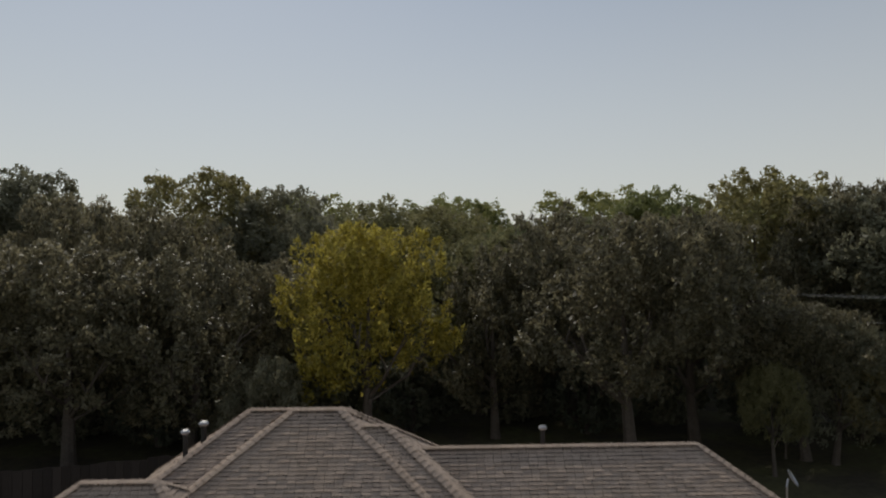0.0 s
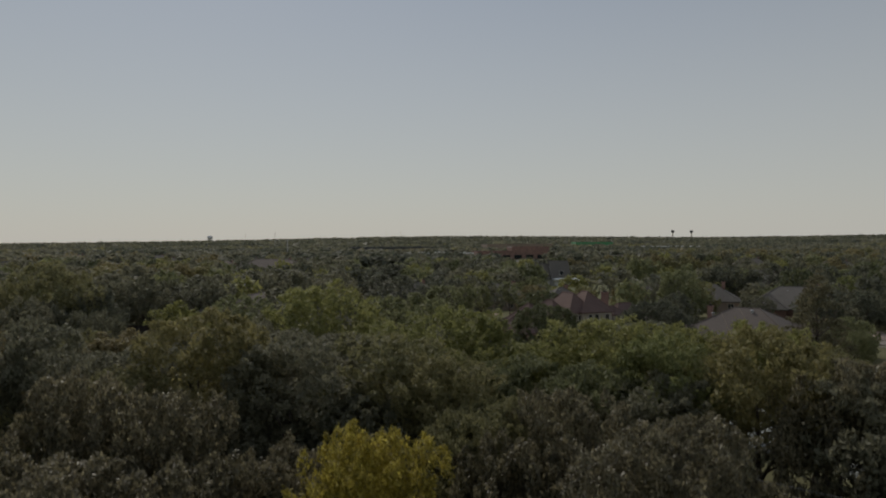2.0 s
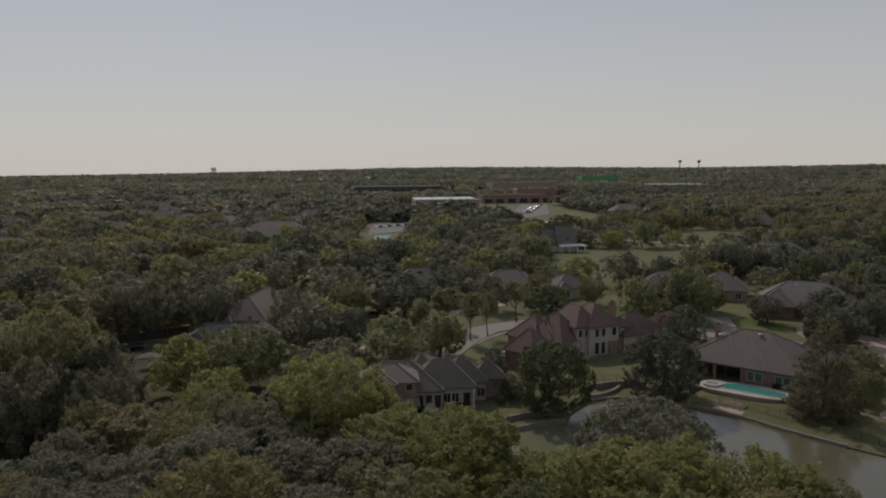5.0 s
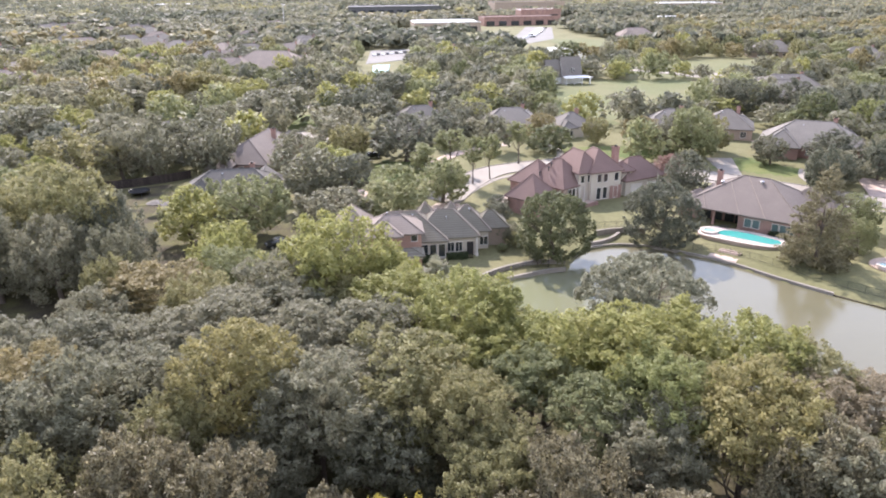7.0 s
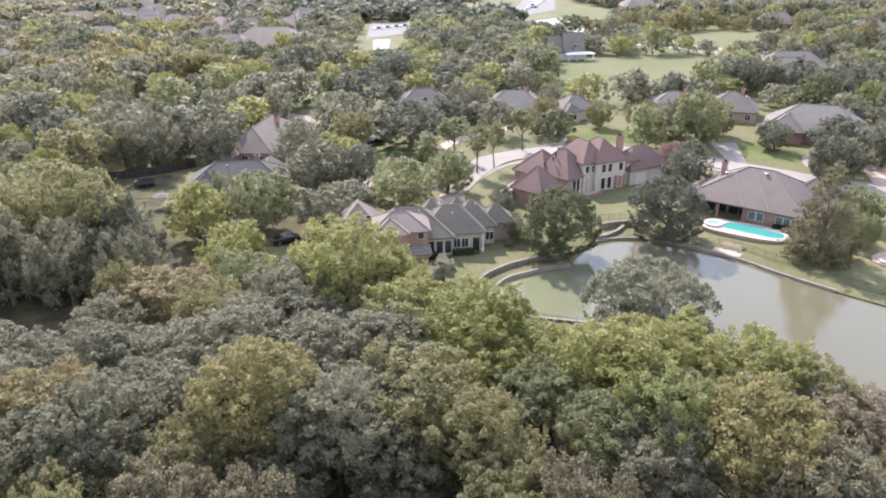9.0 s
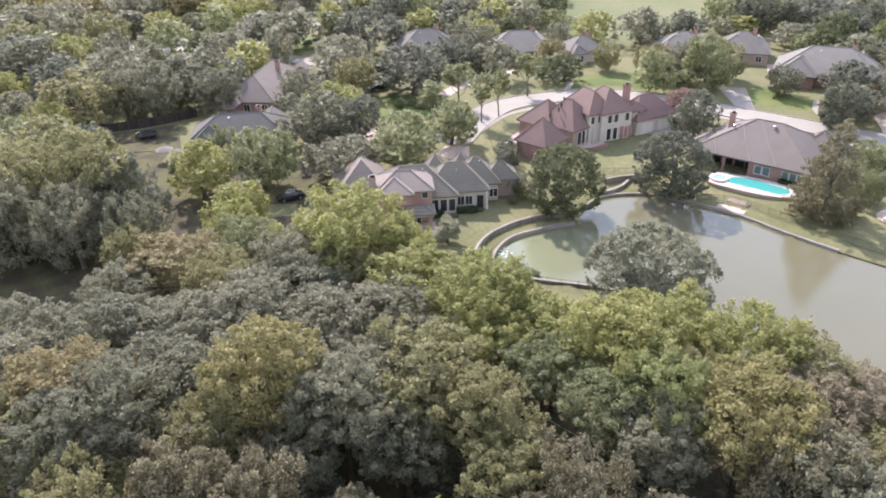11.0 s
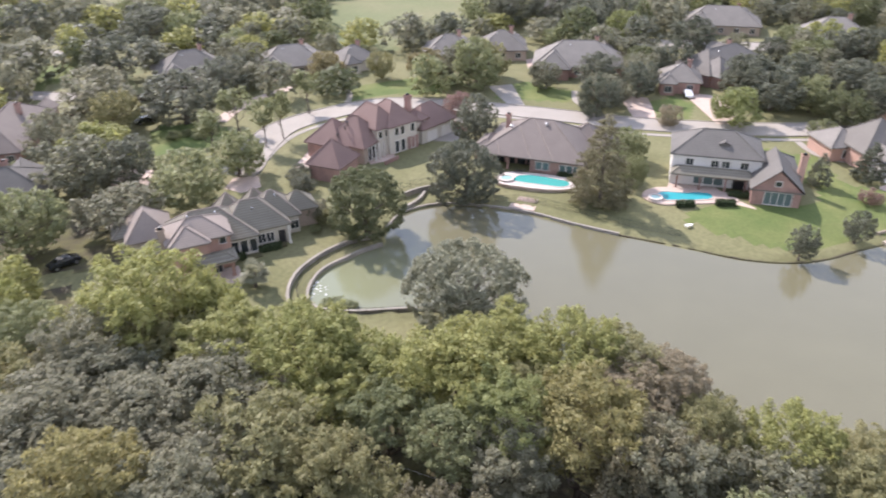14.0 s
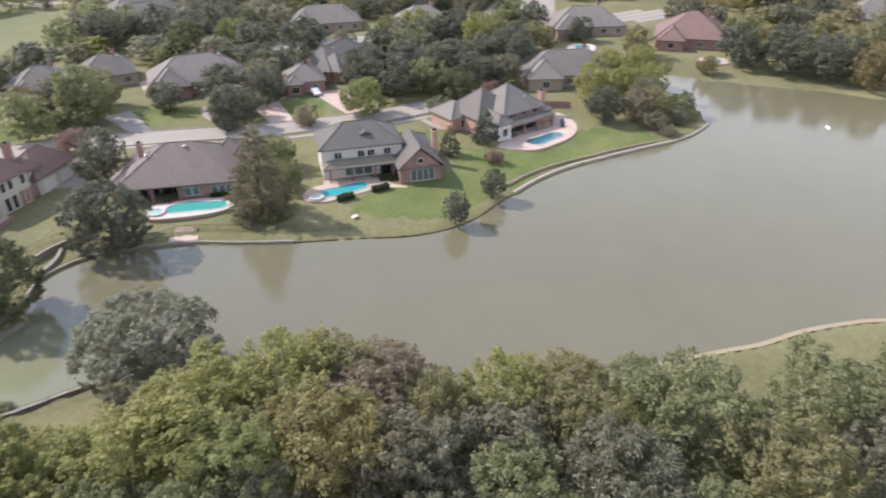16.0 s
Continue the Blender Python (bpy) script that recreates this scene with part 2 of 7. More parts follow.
def water_material(name, color, rough, ripple, scale, clear=False):
    m = material(name, color, rough, 0.12, 0.02, 0.15, 0.08, 0.0, spec=0.5)
    n, lk = m.node_tree.nodes, m.node_tree.links.new
    co = n.new("ShaderNodeTexCoord")
    mp = n.new("ShaderNodeMapping")
    mp.inputs["Scale"].default_value = (1.0, 2.2, 1.0)
    lk(co.outputs["Object"], mp.inputs["Vector"])
    ns = n.new("ShaderNodeTexNoise")
    ns.inputs["Scale"].default_value, ns.inputs["Detail"].default_value = scale, 3
    lk(mp.outputs["Vector"], ns.inputs["Vector"])
    bp = n.new("ShaderNodeBump")
    bp.inputs["Strength"].default_value, bp.inputs["Distance"].default_value = ripple, 0.1
    lk(ns.outputs["Fac"], bp.inputs["Height"])
    lk(bp.outputs["Normal"], n["Principled BSDF"].inputs["Normal"])
    return m


LAKE = water_material("murky_lake_water", (0.143, 0.131, 0.079), 0.1, 0.12, 1.6)
ln, ll = LAKE.node_tree.nodes, LAKE.node_tree.links.new       # paler and greener over the shallow end
lp = ln.new("ShaderNodeTexCoord")
reach = ln.new("ShaderNodeVectorMath")
reach.operation, reach.inputs[1].default_value = "DISTANCE", (8.0, 87.0, 0.0)
ll(lp.outputs["Object"], reach.inputs[0])
shoal = ln.new("ShaderNodeMapRange")
shoal.inputs[1].default_value, shoal.inputs[2].default_value, shoal.inputs[3].default_value, shoal.inputs[4].default_value = 4, 24, 0.8, 0.0
ll(reach.outputs["Value"], shoal.inputs[0])
pale = ln.new("ShaderNodeMix")
pale.data_type = "RGBA"
ll(shoal.outputs[0], pale.inputs[0])
ll(ln["Principled BSDF"].inputs["Base Color"].links[0].from_socket, pale.inputs[6])
pale.inputs[7].default_value = (0.20, 0.215, 0.125, 1)
ll(pale.outputs[2], ln["Principled BSDF"].inputs["Base Color"])
POOL = water_material("pool_water_turquoise", (0.062, 0.31, 0.278), 0.08, 0.2, 2.0)
POOLBLUE = water_material("pool_water_blue", (0.045, 0.32, 0.350), 0.08, 0.2, 2.0)
POOLDEEP = water_material("pool_water_deep", (0.026, 0.115, 0.150), 0.08, 0.2, 2.0)

POOLPALE = water_material("spa_water_pale", (0.30, 0.46, 0.42), 0.08, 0.2, 2.0)


# ---- mesh helpers ----
def mesh_of(name, verts, faces, mat):
    me = bpy.data.meshes.new(name)
    me.from_pydata([tuple(v) for v in verts], [], faces)
    for m in (mat if isinstance(mat, (list, tuple)) else [mat]):
        me.materials.append(m)
    me.update()
    return me


def thing(name, label, category, group="", kind="", at=(0, 0, 0), rz=0.0):
    ob = new(name)
    ob.empty_display_size = 0.5
    ob.matrix_world = pose(*at, 0, 0, rz)
    return tagged(ob, label, category, group, kind)


def part_mesh(name, me, parent, label="", m=None, kind=""):
    """Hangs a mesh under a thing or part; m: its pose in the parent's own space."""
    ob = new(name, me)
    ob.parent = parent
    if m is not None:
        ob.matrix_basis = m
    return tagged(ob, label, kind=kind)


def part(name, bm, mat, parent, label="", m=None):
    me = bpy.data.meshes.new(name)
    bm.to_mesh(me)
    bm.free()
    me.materials.append(mat)
    return part_mesh(name, me, parent, label, m)


def box(bm, x0, y0, z0, x1, y1, z1, bevel=0.0):
    r = bmesh.ops.create_cube(bm, size=1)
    for v in r["verts"]:
        v.co = Vector(((x0 + x1) / 2 + v.co.x * (x1 - x0), (y0 + y1) / 2 + v.co.y * (y1 - y0), (z0 + z1) / 2 + v.co.z * (z1 - z0)))
    if bevel:
        es = list({e for v in r["verts"] for e in v.link_edges})
        bmesh.ops.bevel(bm, geom=es, offset=bevel, segments=2, affect="EDGES")
    return bm


def tube(path, radii, sides=6):
    """Verts and faces of a tapered tube along a path."""
    vs, fs = [], []
    for i, p in enumerate(path):
        p = Vector(p)
        d = (Vector(path[min(i + 1, len(path) - 1)]) - Vector(path[max(i - 1, 0)])).normalized()
        a = d.orthogonal().normalized()
        b = d.cross(a)
        for k in range(sides):
            w = 2 * math.pi * k / sides
            vs.append(p + (a * math.cos(w) + b * math.sin(w)) * radii[i])
    for i in range(len(path) - 1):
        for k in range(sides):
            j = (k + 1) % sides
            fs.append((i * sides + k, i * sides + j, (i + 1) * sides + j, (i + 1) * sides + k))
    fs.append(tuple(range(sides - 1, -1, -1)))
    fs.append(tuple((len(path) - 1) * sides + k for k in range(sides)))
    return vs, fs


def tube_mesh(name, path, radii, mat, sides=8):
    return mesh_of(name, *tube(path, radii, sides), mat)


# ---- the lie of the land ----
LAKE_EDGE = np.array([(20.4, 95.2), (17.5, 94.6), (14.6, 93.5), (10.7, 91.8), (8.3, 89.1), (6.9, 85.6), (7.4, 82.5), (9.6, 80.9), (12.5, 79.4), (18.4, 77.4),
    (27, 73.5), (31, 64), (34.6, 54), (37, 46), (38.8, 41.5), (43, 37.5), (50, 34.4), (57, 29.5), (65, 23.3), (69.2, 19.9), (74.5, 16.7), (79.2, 12.8), (82.6, 9.2), (94, -6), (118, -26), (170, -40),
    (184, 5), (178.1, 22.5), (176.7, 36.1), (173.7, 47.8), (172, 59.7), (170.2, 72.4), (164, 76), (159.6, 69.7), (153.3, 60.8), (145.7, 54.3)])
FAR_BANK = np.array([(139.7, 49.7), (132.0, 50.2), (125.1, 52.2), (118.5, 55.7), (107.8, 60.8), (101, 63.4), (94.2, 64.8), (87.7, 65.2), (82.9, 65.4), (77, 65.4), (71.6, 66.7),
    (66.1, 70.3), (60.6, 76.7), (54.4, 83.4), (50.1, 88.9), (45, 96.2), (38.2, 101.9), (32.6, 104.6), (26.8, 104), (22.6, 100)])
SHORE = np.vstack([LAKE_EDGE, FAR_BANK])


def inside(poly, x, y):
    x, y = np.asarray(x, float), np.asarray(y, float)
    r = np.zeros(x.shape, bool)
    for (ax, ay), (bx, by) in zip(poly, np.roll(poly, -1, 0)):
        c = (ay > y) != (by > y)
        r ^= c & (x < (bx - ax) * (y - ay) / (by - ay + 1e-12) + ax)
    return r


def gap(poly, x, y, closed=True):
    x, y = np.asarray(x, float), np.asarray(y, float)
    best = np.full(x.shape, 1e9)
    ends = np.roll(poly, -1, 0) if closed else poly[1:]
    for (ax, ay), (bx, by) in zip(poly, ends):
        dx, dy = bx - ax, by - ay
        k = np.clip(((x - ax) * dx + (y - ay) * dy) / (dx * dx + dy * dy + 1e-9), 0, 1)
        best = np.minimum(best, np.hypot(x - ax - k * dx, y - ay - k * dy))
    return best


def smooth(a, b, v):
    k = np.clip((v - a) / (b - a), 0, 1)
    return k * k * (3 - 2 * k)


def hill_z(x, y):
    """A long low rise at the horizon."""
    return (25 + 6 * np.sin(x * 0.0021 + 1.2)) * smooth(-2600, 300, x) * smooth(1500, 3800, y)


def ground_z(x, y):
    """Height of the ground: flat round the houses, lower in the creek wood before the dam, sunk under the lake."""
    x, y = np.asarray(x, float), np.asarray(y, float)
    h = 1.0 + 0.12 * np.sin(x * 0.05) * np.sin(y * 0.043 + 1)
    low = (1 - smooth(44, 74, y)) * (1 - smooth(60, 90, x))
    h = h * (1 - low) + (-1.8 + 0.2 * np.sin(x * 0.21) * np.sin(y * 0.17)) * low
    h = h + hill_z(x, y)
    d = np.where(inside(SHORE, x, y), -1, 1) * gap(SHORE, x, y)
    bank = 0.35 + (h - 0.35) * smooth(1.5, 13, d)
    return np.where(d < 0.0, np.maximum(-1.2, 0.1 + d * 0.5), bank)


def gz(x, y):
    return float(ground_z(np.array([x]), np.array([y]))[0])


# ---- ground, lake, banks ----
def graded(core0, core1, step, lo, hi):
    mid = list(np.arange(core0, core1 + 0.01, step))
    s, v = step, core1
    while v < hi:
        s *= 1.22
        v += s
        mid.append(min(v, hi))
    s, v = step, core0
    while v > lo:
        s *= 1.22
        v -= s
        mid.insert(0, max(v, lo))
    return np.array(mid)


LAWNS = [np.array(p, float) for p in (
    [(66, 82), (68, 76), (72, 71), (76, 68), (82, 67), (96, 66.5), (112, 60.5), (124, 54), (128, 60), (121, 68), (105, 70), (98, 82), (103, 92), (94, 104), (90, 96), (92, 82), (88, 77), (80, 81), (70, 85)],
    [(34, 161), (44, 162), (54, 158), (62, 163), (56, 173), (36, 173)],
    [(66, 149), (79, 139), (86, 143), (78, 158), (70, 158)],
    [(88, 122), (96, 118), (104, 126), (103, 133), (92, 131)],
    [(-14, 146), (-2, 144), (6, 150), (4, 160), (-8, 163)],
    [(-37, 202), (-25, 210), (-29, 234), (-38, 228)], [(-82, 204), (-60, 234), (-55, 248), (-66, 242), (-86, 214)])]
GOLF = [np.array(p, float) for p in (
    [(44, 214), (58, 203), (78, 214), (104, 226), (132, 284), (96, 300), (60, 292), (50, 250)],
    [(95, 306), (140, 300), (190, 330), (200, 370), (150, 380), (110, 350)],
    [(60, 360), (110, 400), (150, 450), (200, 520), (120, 520), (60, 440)], [(-26, 198), (-14, 190), (-8, 222), (-22, 226)], [(84, 470), (110, 441), (154, 443), (171, 491), (150, 505), (87, 490)])]
xs, ys = graded(-8, 184, 1.5, -6000, 6000), graded(-12, 176, 1.5, -3000, 7000)
gx, gy = np.meshgrid(xs, ys)
hz = ground_z(gx, gy)
nx, ny = len(xs), len(ys)
idx = np.arange(nx * ny).reshape(ny, nx)
quads = np.stack([idx[:-1, :-1], idx[:-1, 1:], idx[1:, 1:], idx[1:, :-1]], -1).reshape(-1, 4)
cx, cy = ((gx[:-1, :-1] + gx[1:, 1:]) / 2).ravel(), ((gy[:-1, :-1] + gy[1:, 1:]) / 2).ravel()
slot = np.zeros(len(quads), int)
wobble = 4 * np.sin(cx * 0.31) + 3 * np.sin(cx * 0.13 + cy * 0.2)
slot[(cy < 70 + wobble) & (cx < 60) & (cy > 19)] = 3
slot[(cx < -18 + wobble) & (cy < 128 + wobble) & (cy > 19)] = 3
for p in LAWNS:
    slot[inside(p, cx, cy)] = 1
for p in GOLF:
    slot[inside(p, cx, cy)] = 2
slot[inside(SHORE, cx, cy) & (gap(SHORE, cx, cy) > 1.0)] = 4
slot[(gap(np.array([(18.4, 77.4), (27, 73.5), (31, 64), (34.6, 54), (38.8, 41.5), (50, 34.4), (65, 23.3), (82.6, 9.2)]), cx, cy, False) < 7) & ~inside(SHORE, cx, cy)] = 0
slot[(cx > -13) & (cx < 3) & (cy > 84) & (cy < 98)] = 0
me = mesh_of("ground", np.stack([gx.ravel(), gy.ravel(), hz.ravel()], -1), quads.tolist(), [GRASS, LAWN, FIELD, FLOOR, MUD])
me.polygons.foreach_set("material_index", slot)
me.polygons.foreach_set("use_smooth", np.ones(len(quads), bool))
tagged(new("ground", me), "flat suburban ground with dry grass, lawns and leaf litter", "ground", kind="structure")
bm = bmesh.new()
bm.faces.new([bm.verts.new((x, y, 0)) for x, y in SHORE])
bmesh.ops.triangulate(bm, faces=bm.faces[:])
me = bpy.data.meshes.new("water")
bm.to_mesh(me)
bm.free()
me.materials.append(LAKE)
tagged(new("water", me), "still murky olive-brown lake water", "lake", kind="structure")


def resample(pts, step, closed=False):
    """Even points along a Catmull-Rom curve."""
    p = [Vector((*q, 0)) for q in pts]
    n, out = len(p), []
    for i in range(n if closed else n - 1):
        a, b, c, d = (p[(i + k) % n] if closed else p[min(max(i + k, 0), n - 1)] for k in (-1, 0, 1, 2))
        m = max(1, round((c - b).length / step))
        for k in range(m):
            t = k / m
            q = 0.5 * (2 * b + (c - a) * t + (2 * a - 5 * b + 4 * c - d) * t * t + (3 * b - a - 3 * c + d) * t ** 3)
            out.append((q.x, q.y))
    if not closed:
        out.append((p[-1].x, p[-1].y))
    return out


def strip_mesh(name, pts, width, z0, z1, mat, flat=None, gap_every=0):
    """A ribbon with a rectangular cross-section along pts; z0 and z1 over the ground, or over a level."""
    vs, fs = [], []
    n = len(pts)
    for i, (x, y) in enumerate(pts):
        d = Vector((*pts[min(i + 1, n - 1)], 0)) - Vector((*pts[max(i - 1, 0)], 0))
        s = Vector((-d.y, d.x, 0)).normalized() * width / 2
        g = gz(x, y) if flat is None else flat
        for sx, z in ((-1, z0), (-1, z1), (1, z1), (1, z0)):
            vs.append((x + s.x * sx, y + s.y * sx, g + z))
    for i in range(n - 1):
        for k in range(3):
            fs.append((4 * i + k, 4 * i + k + 1, 4 * i + k + 5, 4 * i + k + 4))
    fs += [(3, 2, 1, 0), tuple(4 * (n - 1) + k for k in range(4))]
    return mesh_of(name, vs, fs, mat)


def bank(name, pts, width, z0, z1, label, mat=WALLSTONE):
    """A bank wall of cast lengths, each a piece of its own."""
    top = thing(name, label, "retaining wall", kind="structure")
    run = resample(pts, 1.0)
    for i in range(0, len(run) - 1, 3):
        seg = run[i:i + 4]
        if len(seg) < 2:
            continue
        j = random.uniform(-0.02, 0.02)
        part_mesh("wall_length", strip_mesh("wall_length", seg, width, z0, z1 + j, mat, flat=0.0), top)
    return top


bank("retaining_wall", FAR_BANK[13:], 0.36, -0.9, 0.42, "low weathered concrete wall along the far bank")
bank("retaining_wall", FAR_BANK[2:8], 0.5, -0.9, 0.46, "pale sandy stone wall along the lawn bank", BANKPALE)
bank("stone_edging", FAR_BANK[:3], 0.6, -0.9, 0.3, "rough grey stone edging round the point")
bank("earth_bank", FAR_BANK[7:14], 0.3, -0.9, 0.14, "low bare earth bank under the lawn", FLOOR)
bank("retaining_wall", SHORE[0:11], 0.38, -0.9, 0.6, "curved stone wall round the end of the lake")
bank("retaining_wall", [(20.8, 97.2), (18, 97.4), (15.2, 97.0), (12.2, 95.8), (9.8, 94.3), (7.1, 91.9), (5.4, 89.2), (4.4, 86.2), (4.2, 83.5)], 0.4, -0.2, 1.05, "upper curved garden wall of weathered stone")
bank("retaining_wall", [(28.5, 108.6), (31, 109.4), (34.5, 109.6), (37, 108.8)], 0.35, 0.2, 1.4, "short stone garden wall on the slope above the lake")
bank("stone_edging", [(26.5, 104.6), (29, 105.5), (31, 107), (32.6, 109)], 0.5, 0.2, 0.9, "pale stone path edging down to the lake")
bank("retaining_wall", [(88.8, 67.3), (94, 66.9), (101, 65.1), (108.5, 61.7), (116, 58.1), (122.8, 54.3)], 0.3, 0.1, 0.78, "second low tan stone wall along the lawn above the bank", WALLTAN)
bank("earth_bank", SHORE[16:24], 0.7, -0.9, 0.26, "bare sandy earth edge of the near bank", BANKTAN)


# ---- streets, kerbs, walks ----
def street(name, pts, width, label, mat=CONCRETE, kerb=True):
    top = thing(name, label, "street", kind="structure")
    run = resample(pts, 3.0)
    part_mesh("carriageway", strip_mesh("carriageway", run, width, -0.3, 0.05, mat), top)
    if kerb:
        for side in (-1, 1):
            off = []
            for i, (x, y) in enumerate(run):
                d = Vector((*run[min(i + 1, len(run) - 1)], 0)) - Vector((*run[max(i - 1, 0)], 0))
                s = Vector((-d.y, d.x, 0)).normalized() * (width / 2 + 0.1) * side
                off.append((x + s.x, y + s.y))
            part_mesh("kerb", strip_mesh("kerb", off, 0.2, -0.3, 0.18, CONCRETE), top)
    return top


def walkway(name, pts, width, label, mat=CONCRETE, z=0.07):
    ob = new(name, strip_mesh(name, resample(pts, 2.0), width, -0.3, z, mat))
    return tagged(ob, label, "path", kind="structure")


def pad(name, pts, label, mat, z=0.06, thick=0.4, category="paving", level=None):
    """A slab of any outline."""
    g = max(gz(*p) for p in pts) if level is None else level
    bm = bmesh.new()
    f = bm.faces.new([bm.verts.new((x, y, g + z)) for x, y in pts])
    f.normal_update()
    if f.normal.z < 0:
        f.normal_flip()
    r = bmesh.ops.extrude_face_region(bm, geom=[f])
    for v in r["geom"]:
        if isinstance(v, bmesh.types.BMVert):
            v.co.z -= thick
    bmesh.ops.recalc_face_normals(bm, faces=bm.faces[:])
    bmesh.ops.triangulate(bm, faces=[f for f in bm.faces if len(f.verts) > 4])
    me = bpy.data.meshes.new(name)
    bm.to_mesh(me)
    bm.free()
    me.materials.append(mat)
    return tagged(new(name, me), label, category, kind="structure")


street("street", [(3.5, 129.2), (5, 131), (9, 140), (16, 150), (26, 154.6), (38.5, 156.5), (47.6, 153), (59.5, 144.3), (66.6, 138.0), (74, 131), (83, 122), (96, 112.5), (109, 105), (121, 100.5), (130, 99)], 7.2, "wide pale concrete street curving between the gardens")
street("street", [(-92, 222), (-60, 214), (-22, 191)], 6.0, "pale concrete side street under the oaks")
street("avenue", [(94, 341), (114, 326), (134, 294.5), (150, 286), (190, 268), (260, 250)], 7.0, "pale divided avenue beyond the playing field")
street("avenue", [(88, 350), (120, 338), (141, 304), (158, 294), (196, 277), (266, 259)], 7.0, "pale divided avenue beyond the playing field")
street("street", [(125, 178), (150, 160), (185, 140), (212, 140), (250, 160)], 9.0, "pale concrete street behind the gardens")
walkway("sidewalk", [(7, 128), (11.5, 137), (18, 145), (27, 149), (38, 150.6), (46, 148)], 1.2, "pale sidewalk along the street")
walkway("sidewalk", [(56, 140.5), (63, 135), (70, 127.5), (79, 117.5), (93, 107.5), (106, 100), (118, 95.5)], 1.2, "pale sidewalk along the street")
walkway("garden_path", [(33, 160), (35, 165), (35.6, 170), (34, 176)], 1.4, "curved pale garden path over a green lawn")
walkway("garden_path", [(80.5, 135), (81.5, 140), (85, 146)], 1.4, "pale path to a front door")
walkway("garden_path", [(106, 99), (104, 93), (106, 88)], 1.3, "pale path to a front door")
walkway("garden_path", [(4.5, 160), (8, 166), (14, 172), (24, 178)], 3.2, "tan paved garden drive", BRICKPAVE)
pad("driveway", [(99, 113.5), (103.5, 111), (113, 127), (106.5, 133.5)], "pale pink paved driveway before a garage", BRICKPAVE)
pad("driveway", [(66, 144), (69, 141), (74, 157), (68, 158)], "pale concrete driveway in tree shade", CONCRETE)
pad("driveway", [(88, 176), (84, 167), (88, 165), (95, 176)], "pale pink concrete driveway", BRICKPAVE)
pad("driveway", [(86, 124), (90, 121), (97, 134), (92, 138)], "pale pink concrete driveway", BRICKPAVE)
pad("driveway", [(42, 130), (46.5, 127), (54, 139), (50, 143), (46, 138)], "pale concrete driveway beside a house", CONCRETE)
pad("driveway", [(1, 124), (3.5, 121), (7, 122), (7.4, 127), (3, 128)], "tan concrete driveway", BRICKPAVE)
pad("driveway", [(-18, 131), (-12, 127), (-10, 138), (-16, 142)], "tan concrete driveway under trees", BRICKPAVE)
pad("driveway", [(14, 128), (17, 126), (22, 131), (19, 136)], "tan concrete driveway", BRICKPAVE)
pad("driveway", [(-89, 212), (-71, 233), (-66, 230), (-81, 207)], "pale concrete drive between garden trees", CONCRETE)
pad("driveway", [(-45, 250), (-31, 238), (-27, 242), (-40, 254)], "pale concrete drive between garden trees", CONCRETE)
pad("driveway", [(-31, 258), (-25, 258), (-22, 274), (-29, 274)], "pale concrete drive between garden trees", CONCRETE)
# dark earth material stands in for the shade over this yard
pad("patio", [(-65, 142.6), (-52, 146.8), (-47.6, 132), (-60, 131)], "yard behind a house, its shade put into a dark earth colour", FLOOR)
pad("sand_bunker", [(37, 258), (43, 256), (47, 262), (42, 267), (38, 264)], "pale sand patch in the grass", SAND)
pad("far_pond", [(82, 412), (93, 385), (104, 396), (112, 419), (108, 445), (100, 466), (80, 452)], "small grey pond in the park", LAKE, category="pond")
pad("parking_lot", [(46, 490), (85, 494), (112, 535), (140, 676), (118, 692), (88, 565), (52, 538)], "pale concrete parking lot", LOTPAVE)
pad("parking_lot", [(-21, 380), (2, 402), (4, 466), (-21, 460)], "pale concrete parking lot", LOTPAVE)
pad("swim_pool_far", [(-17, 374), (-8, 375), (-9, 337), (-16, 335)], "pale blue water of a public pool", POOL, z=0.12, category="swimming pool")
pad("parking_lot", [(-70, 1120), (32, 925), (12, 865), (-50, 936)], "pale far parking lot", LOTPAVE)
pad("courtyard", [(46, 296), (58, 292), (64, 304), (52, 310)], "pale concrete deck of the swim club", CONCRETE)
pad("swim_pool_far", [(48, 298), (56, 295.5), (59, 300), (50, 304)], "turquoise pool of the swim club", POOL, z=0.14, category="swimming pool")
pad("courtyard", [(188, 132), (199, 124), (216, 128), (242, 142), (230, 160), (206, 150)], "pale concrete parking court", CONCRETE)
for k in range(4):
    pad("parking_row", [(206 + 4 * k, 116 - 6 * k), (236 + 4 * k, 104 - 6 * k), (238 + 4 * k, 107 - 6 * k), (208 + 4 * k, 119 - 6 * k)], "pale concrete parking row", CONCRETE)


